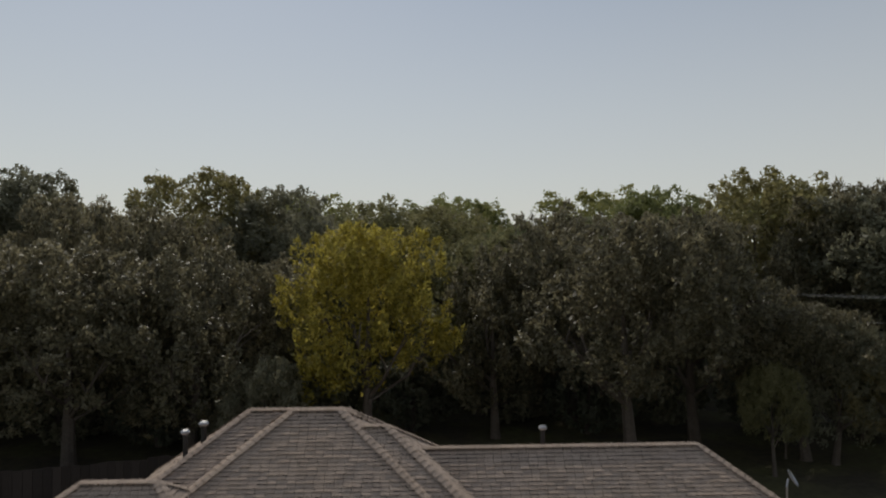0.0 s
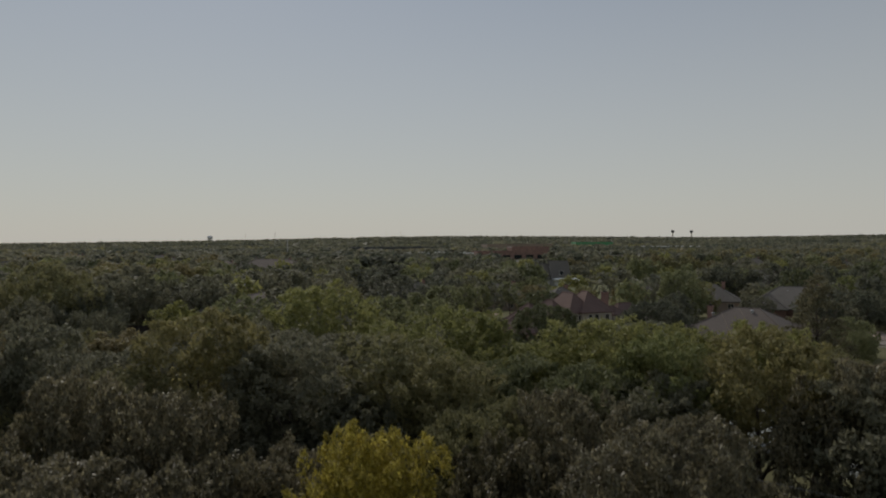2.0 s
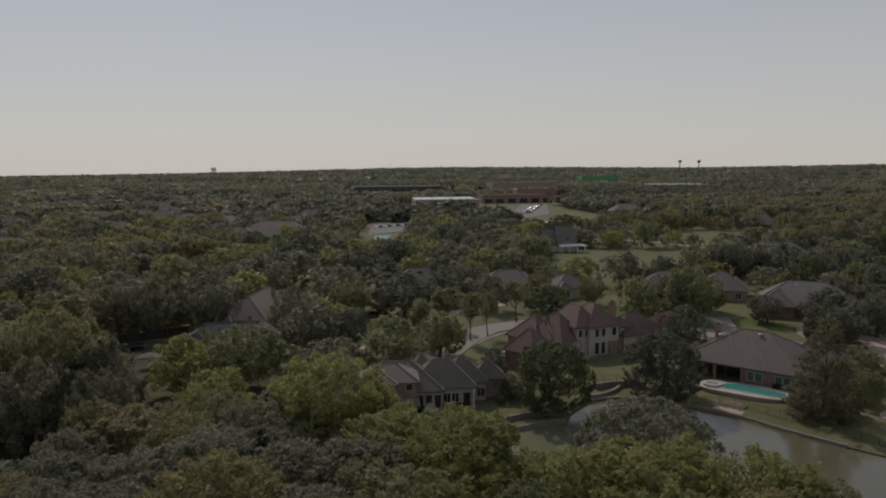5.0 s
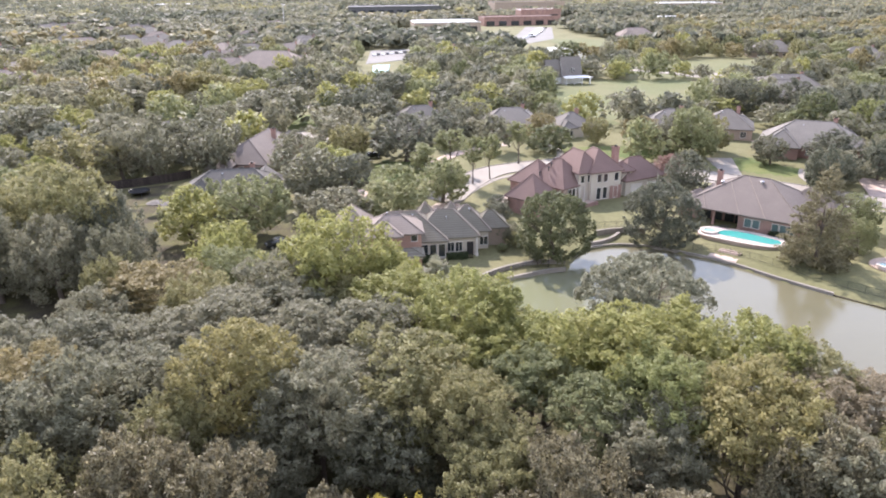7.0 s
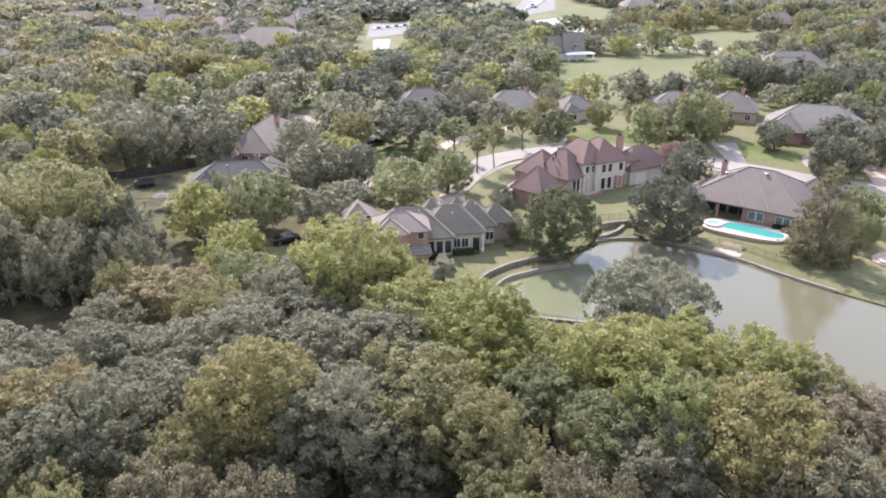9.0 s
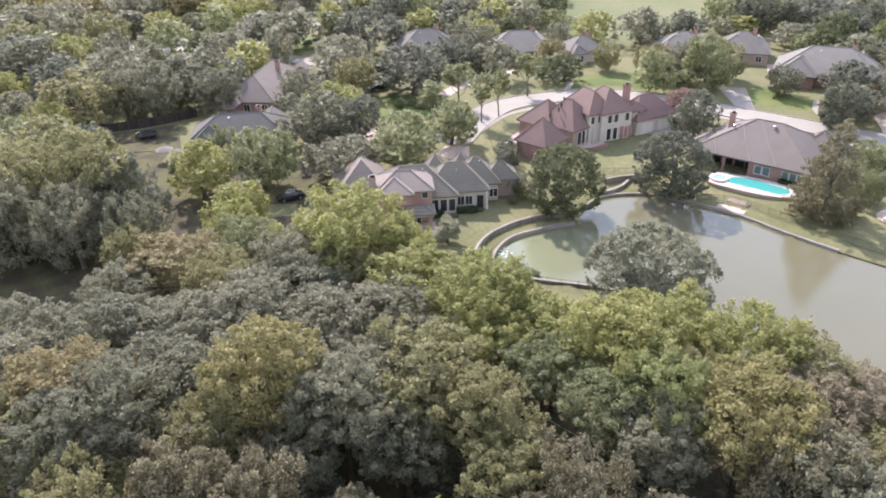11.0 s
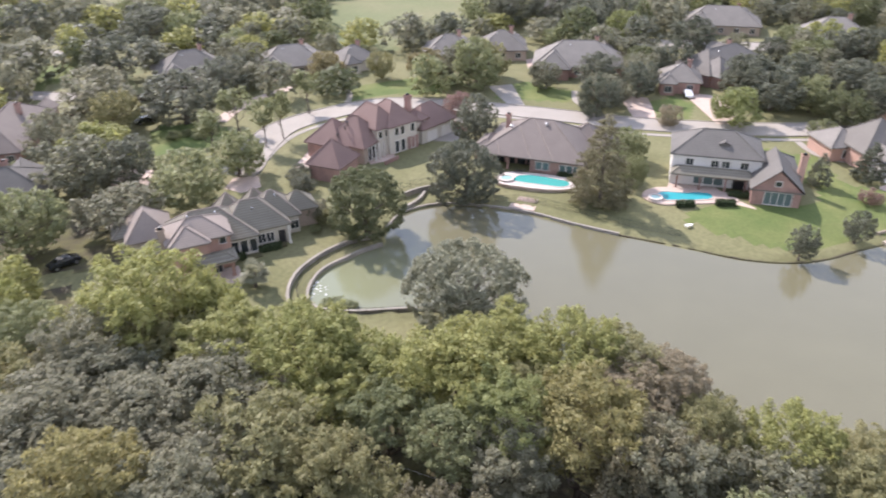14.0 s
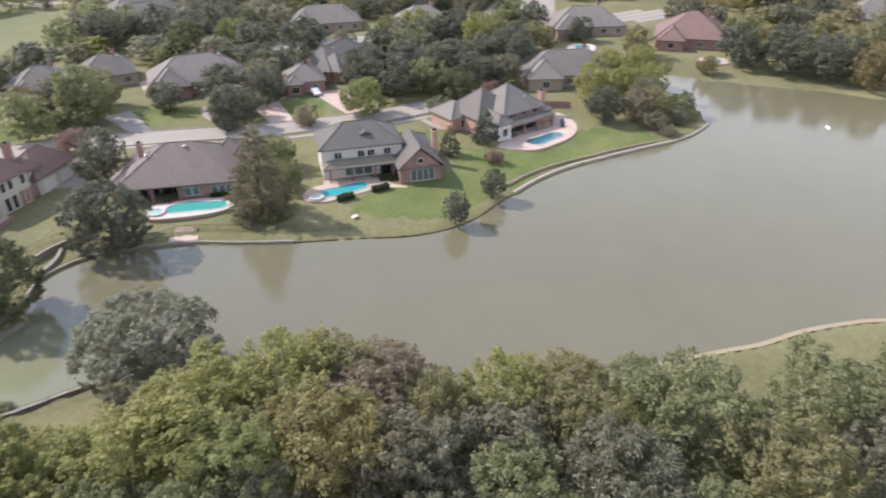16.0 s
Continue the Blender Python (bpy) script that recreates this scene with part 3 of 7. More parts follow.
# ---- houses ----
def hip_parts(w, d, eave, pitch, kind="hip", over=0.45, fascia=0.22):
    """Verts and faces of a hip or gable roof over a w x d plan centred on the origin, ridge along the longer side; the ridge and hip lines too."""
    X, Y = w / 2 + over, d / 2 + over
    swap = Y > X
    if swap:
        X, Y = Y, X
    top = eave + pitch * Y
    inset = Y if kind == "hip" else 0.0
    r = max(X - inset, 0.02)
    v = [(-X, -Y, eave), (X, -Y, eave), (X, Y, eave), (-X, Y, eave), (-r, 0, top), (r, 0, top)]
    v += [(x, y, z - fascia) for x, y, z in v[:4]]
    f = [(0, 1, 5, 4), (1, 2, 5), (2, 3, 4, 5), (3, 0, 4), (6, 7, 1, 0), (7, 8, 2, 1), (8, 9, 3, 2), (9, 6, 0, 3), (9, 8, 7, 6)]
    if kind == "gable":
        f = [q for q in f if q not in ((1, 2, 5), (3, 0, 4))]
    caps = [(4, 5)] + ([(0, 4), (1, 5), (2, 5), (3, 4)] if kind == "hip" else [])
    if swap:
        v = [(-y, x, z) for x, y, z in v]
    return v, f, [(v[a], v[b]) for a, b in caps]


def wing(house, x, y, w, d, rz, eave, pitch, wall, roof, kind="hip", base=0.0, over=0.45, cap=None, porch=0.0):
    """One block of a house under its own roof. x, y, rz in the house's own space, heights over its floor; porch: how far the front wall stands back under the roof."""
    m = pose(x, y, 0, 0, 0, rz)
    bm = box(bmesh.new(), -w / 2, -d / 2 + porch, base - (0.6 if base == 0 else 0), w / 2, d / 2, eave - 0.1)
    if kind == "gable":
        Y = min(w, d) / 2
        top = eave - 0.1 + pitch * Y
        for s in (-1, 1):
            e = s * (max(w, d) / 2 - 0.02)
            pts = [(e, -Y, eave - 0.1), (e, Y, eave - 0.1), (e, 0, top)]
            pts2 = [(e - s * 0.25, *p[1:]) for p in pts]
            if d > w:
                pts, pts2 = [(-p[1], p[0], p[2]) for p in pts], [(-p[1], p[0], p[2]) for p in pts2]
            a, b = [bm.verts.new(p) for p in pts], [bm.verts.new(p) for p in pts2]
            bm.faces.new(a), bm.faces.new(b[::-1])
            for i in range(3):
                bm.faces.new((a[i], b[i], b[(i + 1) % 3], a[(i + 1) % 3]))
    bmesh.ops.recalc_face_normals(bm, faces=bm.faces[:])
    wl = part("wall", bm, wall, house, m=m)
    v, f, lines = hip_parts(w, d, eave, pitch, kind, over)
    rf = part_mesh("roof", mesh_of("roof", v, f, roof), house, m=m)
    for a, b in lines:
        a, b = Vector(a), Vector(b)
        if (b - a).length > 0.3:
            part_mesh("ridge_cap", tube_mesh("ridge_cap", [a, b], [0.11, 0.11], cap or roof, 6), rf)
    return wl, rf


def window(house, x, y, z, w, h, rz=0.0, glass=GLASS, bars=1, arch=False, frame_mat=TRIM):
    """A framed window on a wall that faces the thing's own -y after the turn rz; (x, y, z) the middle of its sill line."""
    m = pose(x, y, z, 0, 0, rz)
    bm = bmesh.new()
    t = 0.09
    box(bm, -w / 2 - t, -0.09, -t, -w / 2, 0.06, h + t)
    box(bm, w / 2, -0.09, -t, w / 2 + t, 0.06, h + t)
    box(bm, -w / 2, -0.09, h, w / 2, 0.06, h + t)
    box(bm, -w / 2, -0.12, -t, w / 2, 0.06, 0)
    for k in range(1, bars + 1):
        u = -w / 2 + w * k / (bars + 1)
        box(bm, u - 0.04, -0.07, 0, u + 0.04, 0.02, h)
    win = part("window", bm, frame_mat, house, m=m)
    n = bars + 1
    for k in range(n):
        part("pane", box(bmesh.new(), -w / 2 + w * k / n, -0.045, 0, -w / 2 + w * (k + 1) / n, -0.02, h), glass, win)
    return win


def chimney(house, x, y, z0, z1, w=0.9, mat=BRICK, rz=0.0):
    bm = box(bmesh.new(), -w / 2, -w / 2, z0, w / 2, w / 2, z1)
    c = part("chimney", bm, mat, house, m=pose(x, y, 0, 0, 0, rz))
    part("chimney_cap", box(bmesh.new(), -w / 2 - 0.12, -w / 2 - 0.12, z1 - 0.25, w / 2 + 0.12, w / 2 + 0.12, z1, 0.03), mat, c)
    part("flue", box(bmesh.new(), -0.2, -0.2, z1, 0.2, 0.2, z1 + 0.3), DARK, c)


def roof_vent(house, x, y, z, r=0.16, h=0.4, mat=METAL):
    vs, fs = tube([(0, 0, 0), (0, 0, h * 0.7), (0, 0, h * 0.7), (0, 0, h * 0.85), (0, 0, h)], [r * 0.55, r * 0.55, r, r * 1.05, r * 0.5], 10)
    part_mesh("roof_vent", mesh_of("roof_vent", vs, fs, mat), house, m=pose(x, y, z))


def post(house, x, y, z1, r=0.14, mat=TRIM, z0=-0.3):
    bm = box(bmesh.new(), -r, -r, z0, r, r, z1, 0.02)
    p = part("porch_post", bm, mat, house, m=pose(x, y, 0))
    part("post_foot", box(bmesh.new(), -r - 0.06, -r - 0.06, z0, r + 0.06, r + 0.06, z0 + 0.55), mat, p)


def door(house, x, y, w=1.0, h=2.1, rz=0.0, mat=DARK, name="door", panels=1):
    d = part(name, box(bmesh.new(), -w / 2, -0.06, -0.1, w / 2, 0.02, h), mat, house, m=pose(x, y, 0, 0, 0, rz))
    for k in range(panels):
        part("door_panel", box(bmesh.new(), -w / 2 + 0.1, -0.085, h * k / panels + 0.06, w / 2 - 0.1, -0.055, h * (k + 1) / panels - 0.06), mat, d)


def patio(house, pts, mat, z=0.06, thick=0.5, name="patio", label=""):
    bm = bmesh.new()
    f = bm.faces.new([bm.verts.new((*p, z)) for p in pts])
    r = bmesh.ops.extrude_face_region(bm, geom=[f])
    for v in r["geom"]:
        if isinstance(v, bmesh.types.BMVert):
            v.co.z -= thick
    bmesh.ops.recalc_face_normals(bm, faces=bm.faces[:])
    part(name, bm, mat, house, label)


# the slate-roofed house by the end of the lake
h = thing("house", "pale house with dark slate and tan hipped roofs by the lake", "house", at=(0, 100, 0.95), rz=2)
wing(h, -3.4, 3.4, 12.5, 8.5, 0, 3.05, 0.74, CREAM, ROOFDARK, cap=ROOFTAN)
wing(h, 3.15, 4.0, 9.4, 6.9, 0, 3.05, 0.87, CREAM, ROOFDARK, cap=ROOFTAN)
wing(h, 6.7, 5.85, 6.5, 5.9, 0, 3.05, 0.98, CREAM, ROOFDARK, cap=ROOFTAN)
wing(h, 10.7, 6.3, 4.7, 4.1, 0, 3.05, 0.9, BRICKTAN, ROOFDARK)
wing(h, 0.4, 7.4, 4.4, 4.6, 0, 3.05, 1.36, CREAM, ROOFDARK, cap=ROOFTAN)
wing(h, 4.6, 8.0, 4.2, 4.2, 0, 3.05, 1.32, CREAM, ROOFDARK, cap=ROOFTAN)
wing(h, -5.0, -0.25, 8.1, 6.0, 0, 5.25, 0.6, BRICKPINK, ROOFTAN)
wing(h, -6.4, -1.9, 4.7, 4.9, 0, 5.25, 0.6, BRICKPINK, ROOFTAN)
wing(h, -11.3, 8.0, 5.8, 7.4, 0, 3.05, 0.98, CREAM, ROOFTAN)
wing(h, -14.4, 9.6, 3.0, 4.6, 0, 2.8, 0.7, CREAM, ROOFDARK)
wing(h, -3.6, -4.6, 5.4, 3.0, 0, 2.75, 0.35, CREAM, ROOFDARK, base=2.2, over=0.3)
for px in (-5.7, -1.5):
    post(h, px, -5.9, 2.6, 0.2, CREAM if px < -3 else BRICKPINK)
patio(h, [(-6.6, -8.0), (-0.6, -8.0), (-0.6, -3.5), (-6.6, -3.5)], BRICKPAVE, 0.1)
patio(h, [(-3.4, -9.4), (-1.2, -9.4), (-1.2, -8.65), (-3.4, -8.65)], CONCRETE, -0.05, name="step")
patio(h, [(-3.0, -11.2), (-1.4, -11.2), (-1.4, -9.9), (-3.0, -9.9)], DECK, -0.2, name="step")
for px in (-0.35, 0.95, 2.25):
    window(h, px, -0.88, 0.45, 0.95, 1.95, bars=0)
for px in (3.75, 5.0):
    window(h, px, 0.52, 0.7, 1.0, 1.4, bars=1)
door(h, 6.75, 0.52)
window(h, 9.2, 2.87, 0.7, 1.2, 1.3)
window(h, -2.0, -3.28, 4.0, 0.85, 0.9, bars=0)
for px in (-5.3, -3.4):
    window(h, px, -4.38, 0.2, 1.2, 2.0, glass=GLASS)
post(h, 7.75, 0.25, 2.9, 0.16)
chimney(h, -9.55, -1.3, 0.0, 7.0, 0.9, BRICKTAN)
for vx, vy, vz in ((-1.9, 2.4, 5.8), (-1.1, 1.0, 4.8), (3.3, 2.6, 5.2), (7.2, 5.0, 5.6), (-5.8, -0.3, 7.2)):
    roof_vent(h, vx, vy, vz, 0.14, 0.5)
for px, py, w in ((-0.4, -1.7, 4.6), (4.4, -0.1, 3.0)):
    part("garden_bed", box(bmesh.new(), px - w / 2 + 1.2, py - 0.6, -0.3, px + w / 2 + 1.2, py + 0.6, 0.12, 0.04), FLOOR, h)

# the red-brown roofed house with many peaks
def on_front(x, y, w, d, rz, u):
    """A spot u along the front wall of a wing, just proud of it."""
    a = radians(rz)
    v = -d / 2 - 0.03
    return x + u * math.cos(a) - v * math.sin(a), y + u * math.sin(a) + v * math.cos(a)


h = thing("house", "large brick house with steep red-brown hipped roofs", "house", at=(31, 130, 1.0))
LOW, MID, TALL, TALLER, GARAGE = (-10.9, -8.2, 6.4, 6.2, 44), (-4.4, -0.6, 7.2, 8.4, 38), (-0.4, 1.0, 5.0, 8.6, 20), (3.0, 1.2, 6.6, 8.4, 18), (11.6, 3.9, 9.6, 6.6, 26)
wing(h, *LOW[:4], LOW[4], 3.0, 1.1, BRICK, ROOFRED)
wing(h, *MID[:4], MID[4], 3.3, 1.12, BRICKTAN, ROOFRED)
wing(h, -8.0, 2.0, 7.4, 7.4, 40, 3.1, 0.95, BRICK, ROOFRED)
wing(h, *TALL[:4], TALL[4], 5.6, 1.18, CREAM, ROOFRED)
wing(h, *TALLER[:4], TALLER[4], 5.6, 0.98, CREAM, ROOFRED)
wing(h, *GARAGE[:4], GARAGE[4], 3.1, 0.95, CREAM, ROOFRED)
wing(h, 8.6, 1.6, 2.6, 3.4, 24, 4.8, 0.8, CREAM, ROOFRED)
wing(h, 14.0, 6.8, 5.2, 6.2, 26, 3.0, 0.85, BRICK, ROOFRED)
chimney(h, 7.6, 3.4, 3.0, 8.9, 1.05, BRICK, 20)
for u in (-2.4, -1.1, 0.2):
    window(h, *on_front(*MID, u + 0.6), 0.3, 0.95, 2.4, MID[4], bars=0)
for u in (-1.7, -0.2):
    window(h, *on_front(*TALL, u), 3.7, 0.75, 1.3, TALL[4], bars=0)
for u in (-1.6, -0.2, 2.2):
    window(h, *on_front(*TALLER, u), 3.6, 0.85, 1.5, TALLER[4], bars=0)
    window(h, *on_front(*TALLER, u), 0.3, 0.85, 2.2, TALLER[4], bars=0)
part("brick_panel", box(bmesh.new(), -1.3, -0.06, -0.2, 1.3, 0.02, 2.6), BRICK, h, m=pose(*on_front(*TALLER, 2.2), 0, 0, 0, TALLER[4]))
window(h, *on_front(8.6, 1.6, 2.6, 3.4, 24, 0), 3.5, 0.8, 1.0, 24)
for u in (-2.0, 2.2):
    door(h, *on_front(*GARAGE, u), 3.0, 2.2, GARAGE[4], TRIM, "garage_door", 4)
for u in (-1.6, -0.4, 1.0, 2.4):
    px, py = on_front(*MID, u + 0.6)
    post(h, px + 0.5, py - 0.7, 3.0, 0.12)
for vx, vy, vz in ((-6.6, -1.6, 5.6), (-6.0, -1.0, 6.2), (-9.0, -5.2, 5.7), (-5.0, 1.4, 6.6)):
    roof_vent(h, vx, vy, vz, 0.2, 0.9, DARK)
patio(h, [(-3.6, -6.4), (1.4, -6.2), (2.2, -3.0), (-3.6, -3.4)], BRICKPAVE, 0.1)
part("garden_wall", box(bmesh.new(), -1.9, -0.14, -0.3, 1.9, 0.14, 0.7, 0.03), BRICK, h, m=pose(0.4, -6.9, 0, 0, 0, 30))
part("court_wall", box(bmesh.new(), -3.2, -0.15, -0.3, 3.2, 0.15, 1.6, 0.03), BRICK, h, "red brick courtyard wall", m=pose(18.0, 4.6, 0, 0, 0, -55))

# the long brown-roofed house with the walled pool
h = thing("house", "long single-storey brick house under one big brown hipped roof", "house", at=(52.2, 107.6, 1.0), rz=-43)
wing(h, -0.2, 8.1, 19.0, 14.8, 0, 2.75, 0.58, BRICK, ROOFBROWN, cap=ROOFBROWN, over=0.6, porch=3.0)
wing(h, 7.4, 12.8, 6.4, 6.6, 0, 2.75, 0.85, BRICK, ROOFBROWN)
wing(h, 10.2, 11.4, 5.6, 5.4, 0, 2.75, 0.9, BRICK, ROOFBROWN)
wing(h, -9.4, 5.6, 3.4, 6.4, 0, 2.75, 0.6, BRICK, ROOFBROWN)
part("wall", box(bmesh.new(), 0.1, 0.7, -0.6, 9.3, 3.75, 2.66), BRICK, h)
part("soffit", box(bmesh.new(), -9.6, 0.6, 2.5, 0.1, 3.7, 2.56), TRIM, h)
for a, b in (((-5.7, 0.15), (-7.3, 3.0)), ((-0.1, 0.15), (-4.0, 6.5)), ((4.0, 0.15), (-1.5, 7.9))):
    part_mesh("ridge_cap", tube_mesh("ridge_cap", [(u, v, 2.75 + 0.58 * (v - 0.1)) for u, v in (a, b)], [0.1, 0.1], ROOFTAN, 6), h, "pale ridge cap down the brown roof")
chimney(h, -6.8, 9.3, 3.0, 7.3, 0.8, BRICK)
for px in (1.3, 2.6):
    window(h, px, 0.67, 0.7, 1.05, 1.35, glass=TEALGLASS, bars=0)
for px in (5.6, 6.8, 8.0):
    window(h, px, 0.67, 0.75, 0.95, 1.25, glass=TEALGLASS, bars=0)
for px in (-6.6, -4.6, -2.6, -0.8):
    window(h, px, 3.67, 0.1, 1.4, 2.1, bars=0, frame_mat=DARK)
for px in (-8.6, -4.4, -0.1):
    post(h, px, 0.8, 2.5, 0.2, BRICK)
for vx, vy, vz in ((-5.2, 5.9, 5.9), (1.0, 6.9, 6.6)):
    roof_vent(h, vx, vy, vz, 0.34, 0.6, METAL)

# the two-storey house with the pale upper wall
h = thing("house", "two-storey house with pale siding above and a dark grey shingled roof", "house", at=(77.5, 90.0, 1.0), rz=-39)
wing(h, 0.0, 4.2, 14.0, 9.2, 0, 5.6, 0.6, SIDING, ROOFSLATE)
wing(h, -0.4, -1.2, 12.6, 2.6, 0, 2.9, 0.55, BRICKTAN, ROOFDARK, over=0.35, base=2.5)
wing(h, 9.2, -0.8, 7.2, 9.6, 0, 2.8, 0.88, BRICK, ROOFSLATE, kind="gable", over=0.4)
wing(h, 9.4, 4.6, 7.0, 8.0, 0, 3.0, 0.6, BRICK, ROOFSLATE)
for px in (-4.2, -0.2, 1.5, 4.4):
    window(h, px, -0.53, 3.75, 1.15, 1.1)
for px in (-2.4, -0.8, 0.8):
    window(h, px, -0.53, 0.5, 1.4, 1.6, glass=TEALGLASS, bars=0)
door(h, 4.0, -0.53, 1.8, 2.1)
window(h, 9.5, -5.63, 0.3, 4.0, 2.1, glass=TEALGLASS, bars=3)
window(h, 9.2, -5.63, 3.5, 0.9, 0.8, bars=0)
part("corner_pier", box(bmesh.new(), 5.5, -5.75, -0.4, 6.2, -5.2, 2.7, 0.02), BRICK, h)
for px in (-5.9, -2.2, 1.8, 4.9):
    post(h, px, -2.2, 2.6, 0.15, BRICK)
chimney(h, 13.3, 1.0, 0.0, 6.6, 1.0, BRICKPINK)
window(h, 1.0, 1.27, 6.6, 0.8, 0.5, bars=1, frame_mat=ROOFSLATE)
wing(h, 1.0, 2.4, 1.4, 2.2, 0, 7.2, 0.4, ROOFSLATE, ROOFSLATE, kind="gable", base=5.5, over=0.2)
patio(h, [(-7.5, -4.4), (-5, -6.8), (3, -6.4), (6.5, -7.6), (5, -2.5), (5, -0.5), (-7, -0.5)], BRICKPAVE, 0.08)

# the pink brick house with the blue pool
h = thing("house", "two-storey pink brick house with broad grey hipped roof and porch", "house", at=(110, 80, 1.0), rz=-17)
# main block in darker brick: the shade on its front is put into the colour
wing(h, 3.3, 4.7, 10.6, 10.2, 0, 4.1, 0.78, BRICK, ROOFGREY)
wing(h, -1.6, 6.8, 9.4, 9.4, 0, 3.5, 0.88, BRICKPINK, ROOFGREY)
wing(h, -6.0, 10.6, 6.4, 7.2, 0, 2.9, 0.62, BRICKPINK, ROOFGREY)
wing(h, -3.7, 0.6, 3.2, 7.0, 0, 3.5, 0.75, SIDING, ROOFGREY)
wing(h, 9.4, 4.0, 4.4, 7.6, 0, 2.5, 0.6, BRICKPINK, ROOFGREY)
wing(h, 3.6, -1.5, 11.8, 2.2, 0, 2.55, 0.42, BRICK, ROOFSLATE, base=2.3, over=0.2)
part("porch_fascia", box(bmesh.new(), -2.5, -2.86, 2.22, 9.7, -2.78, 2.5, 0.01), BRICK, h, "red-brown porch fascia")
for px in (-2.1, 1.8, 5.6, 9.3):
    post(h, px, -2.5, 2.35, 0.16, BRICK)
for px in (-0.6, 2.4, 5.4):
    # porch windows widened into dark glazing that imitates the deep shade inside the porch
    window(h, px, -0.43, 0.1, 2.6, 2.1, bars=1, frame_mat=DARK)
    window(h, px + 0.9, -0.43, 3.05, 1.5, 0.75)
window(h, -3.7, -2.93, 0.9, 1.2, 1.5)
window(h, -6.0, 6.97, 0.7, 1.8, 1.5)
part("garden_door", box(bmesh.new(), -4.6, 6.9, 0.0, -3.7, 6.98, 2.1, 0.02), WHITE, h, "white painted garden door")
chimney(h, 12.1, 3.8, -0.4, 5.4, 1.2, BRICKPINK)
patio(h, [(-3, -2.6), (10.4, -2.6), (10.4, -0.3), (-3, -0.3)], BRICKPAVE, 0.08)
roof_vent(h, 5.0, 1.4, 5.9, 0.2, 0.6)


def plain_house(x, y, w, d, rz, roof, wall, label, eave=2.9, pitch=0.65, extra=True):
    """A house further off: hipped main block, a cross wing, chimney, windows on every side."""
    h = thing("house", label, "house", at=(x, y, gz(x, y)), rz=rz)
    wing(h, 0, 0, w, d, 0, eave, pitch, wall, roof)
    if extra:
        wing(h, -w * 0.28, -d * 0.35, w * 0.36, d * 0.7, 0, eave, pitch * 1.15, wall, roof)
        wing(h, w * 0.3, d * 0.3, w * 0.32, d * 0.7, 0, eave, pitch * 1.1, wall, roof, kind="gable")
    chimney(h, w * 0.2, d * 0.12, eave, eave + pitch * min(w, d) / 2 + 0.9, 0.9, BRICK)
    n = max(2, int(w / 4))
    for k in range(n):
        u = -w / 2 + w * (k + 0.5) / n
        if not extra or u > -w * 0.08:
            window(h, u, -d / 2 - 0.03, 0.8, 1.3, 1.4)
        window(h, u, d / 2 + 0.03, 0.8, 1.3, 1.4, 180)
    if extra:
        window(h, -w * 0.28, -d * 0.7 - 0.03, 0.8, 1.6, 1.4)
    window(h, w / 2 + 0.03, 0, 0.8, 1.3, 1.4, 90)
    window(h, -w / 2 - 0.03, 0, 0.8, 1.3, 1.4, -90)
    roof_vent(h, -w * 0.1, -d * 0.1, eave + pitch * d * 0.38, 0.2, 0.6)
    return h


for x, y, w, d, rz, roof, wall, label in (
    (-36.4, 164.5, 12, 25, -10, ROOFBROWN, BRICK, "brick house with a brown hipped roof among oaks"),
    (-35.8, 133.2, 18, 10.2, 4, ROOFSLATE, BRICKTAN, "house with a slate-grey hipped roof under trees"),
    (2, 198, 17, 13, 8, ROOFGREY, BRICKTAN, "house with a grey roof behind dark oaks"),
    (27, 193, 17, 12, -6, ROOFGREY, BRICKTAN, "pale house with a light grey hipped roof"),
    (43, 189, 10, 9, 10, ROOFGREY, CREAM, "small house with a grey roof"),
    (69, 185, 14, 12, -20, ROOFGREY, BRICKTAN, "house with a grey hipped roof behind trees"),
    (84, 183, 13, 12, -25, ROOFGREY, BRICKTAN, "house with a grey hipped roof behind trees"),
    (95, 161, 22, 14, -32, ROOFGREY, BRICK, "long house with a grey hipped roof"),
    (126, 232, 20, 14, -20, ROOFGREY, BRICKTAN, "house with a pale grey roof"),
    (135, 247, 24, 14, -15, ROOFGREY, BRICKTAN, "wide house with a pale grey roof")):
    plain_house(x, y, w, d, rz, roof, wall, label)
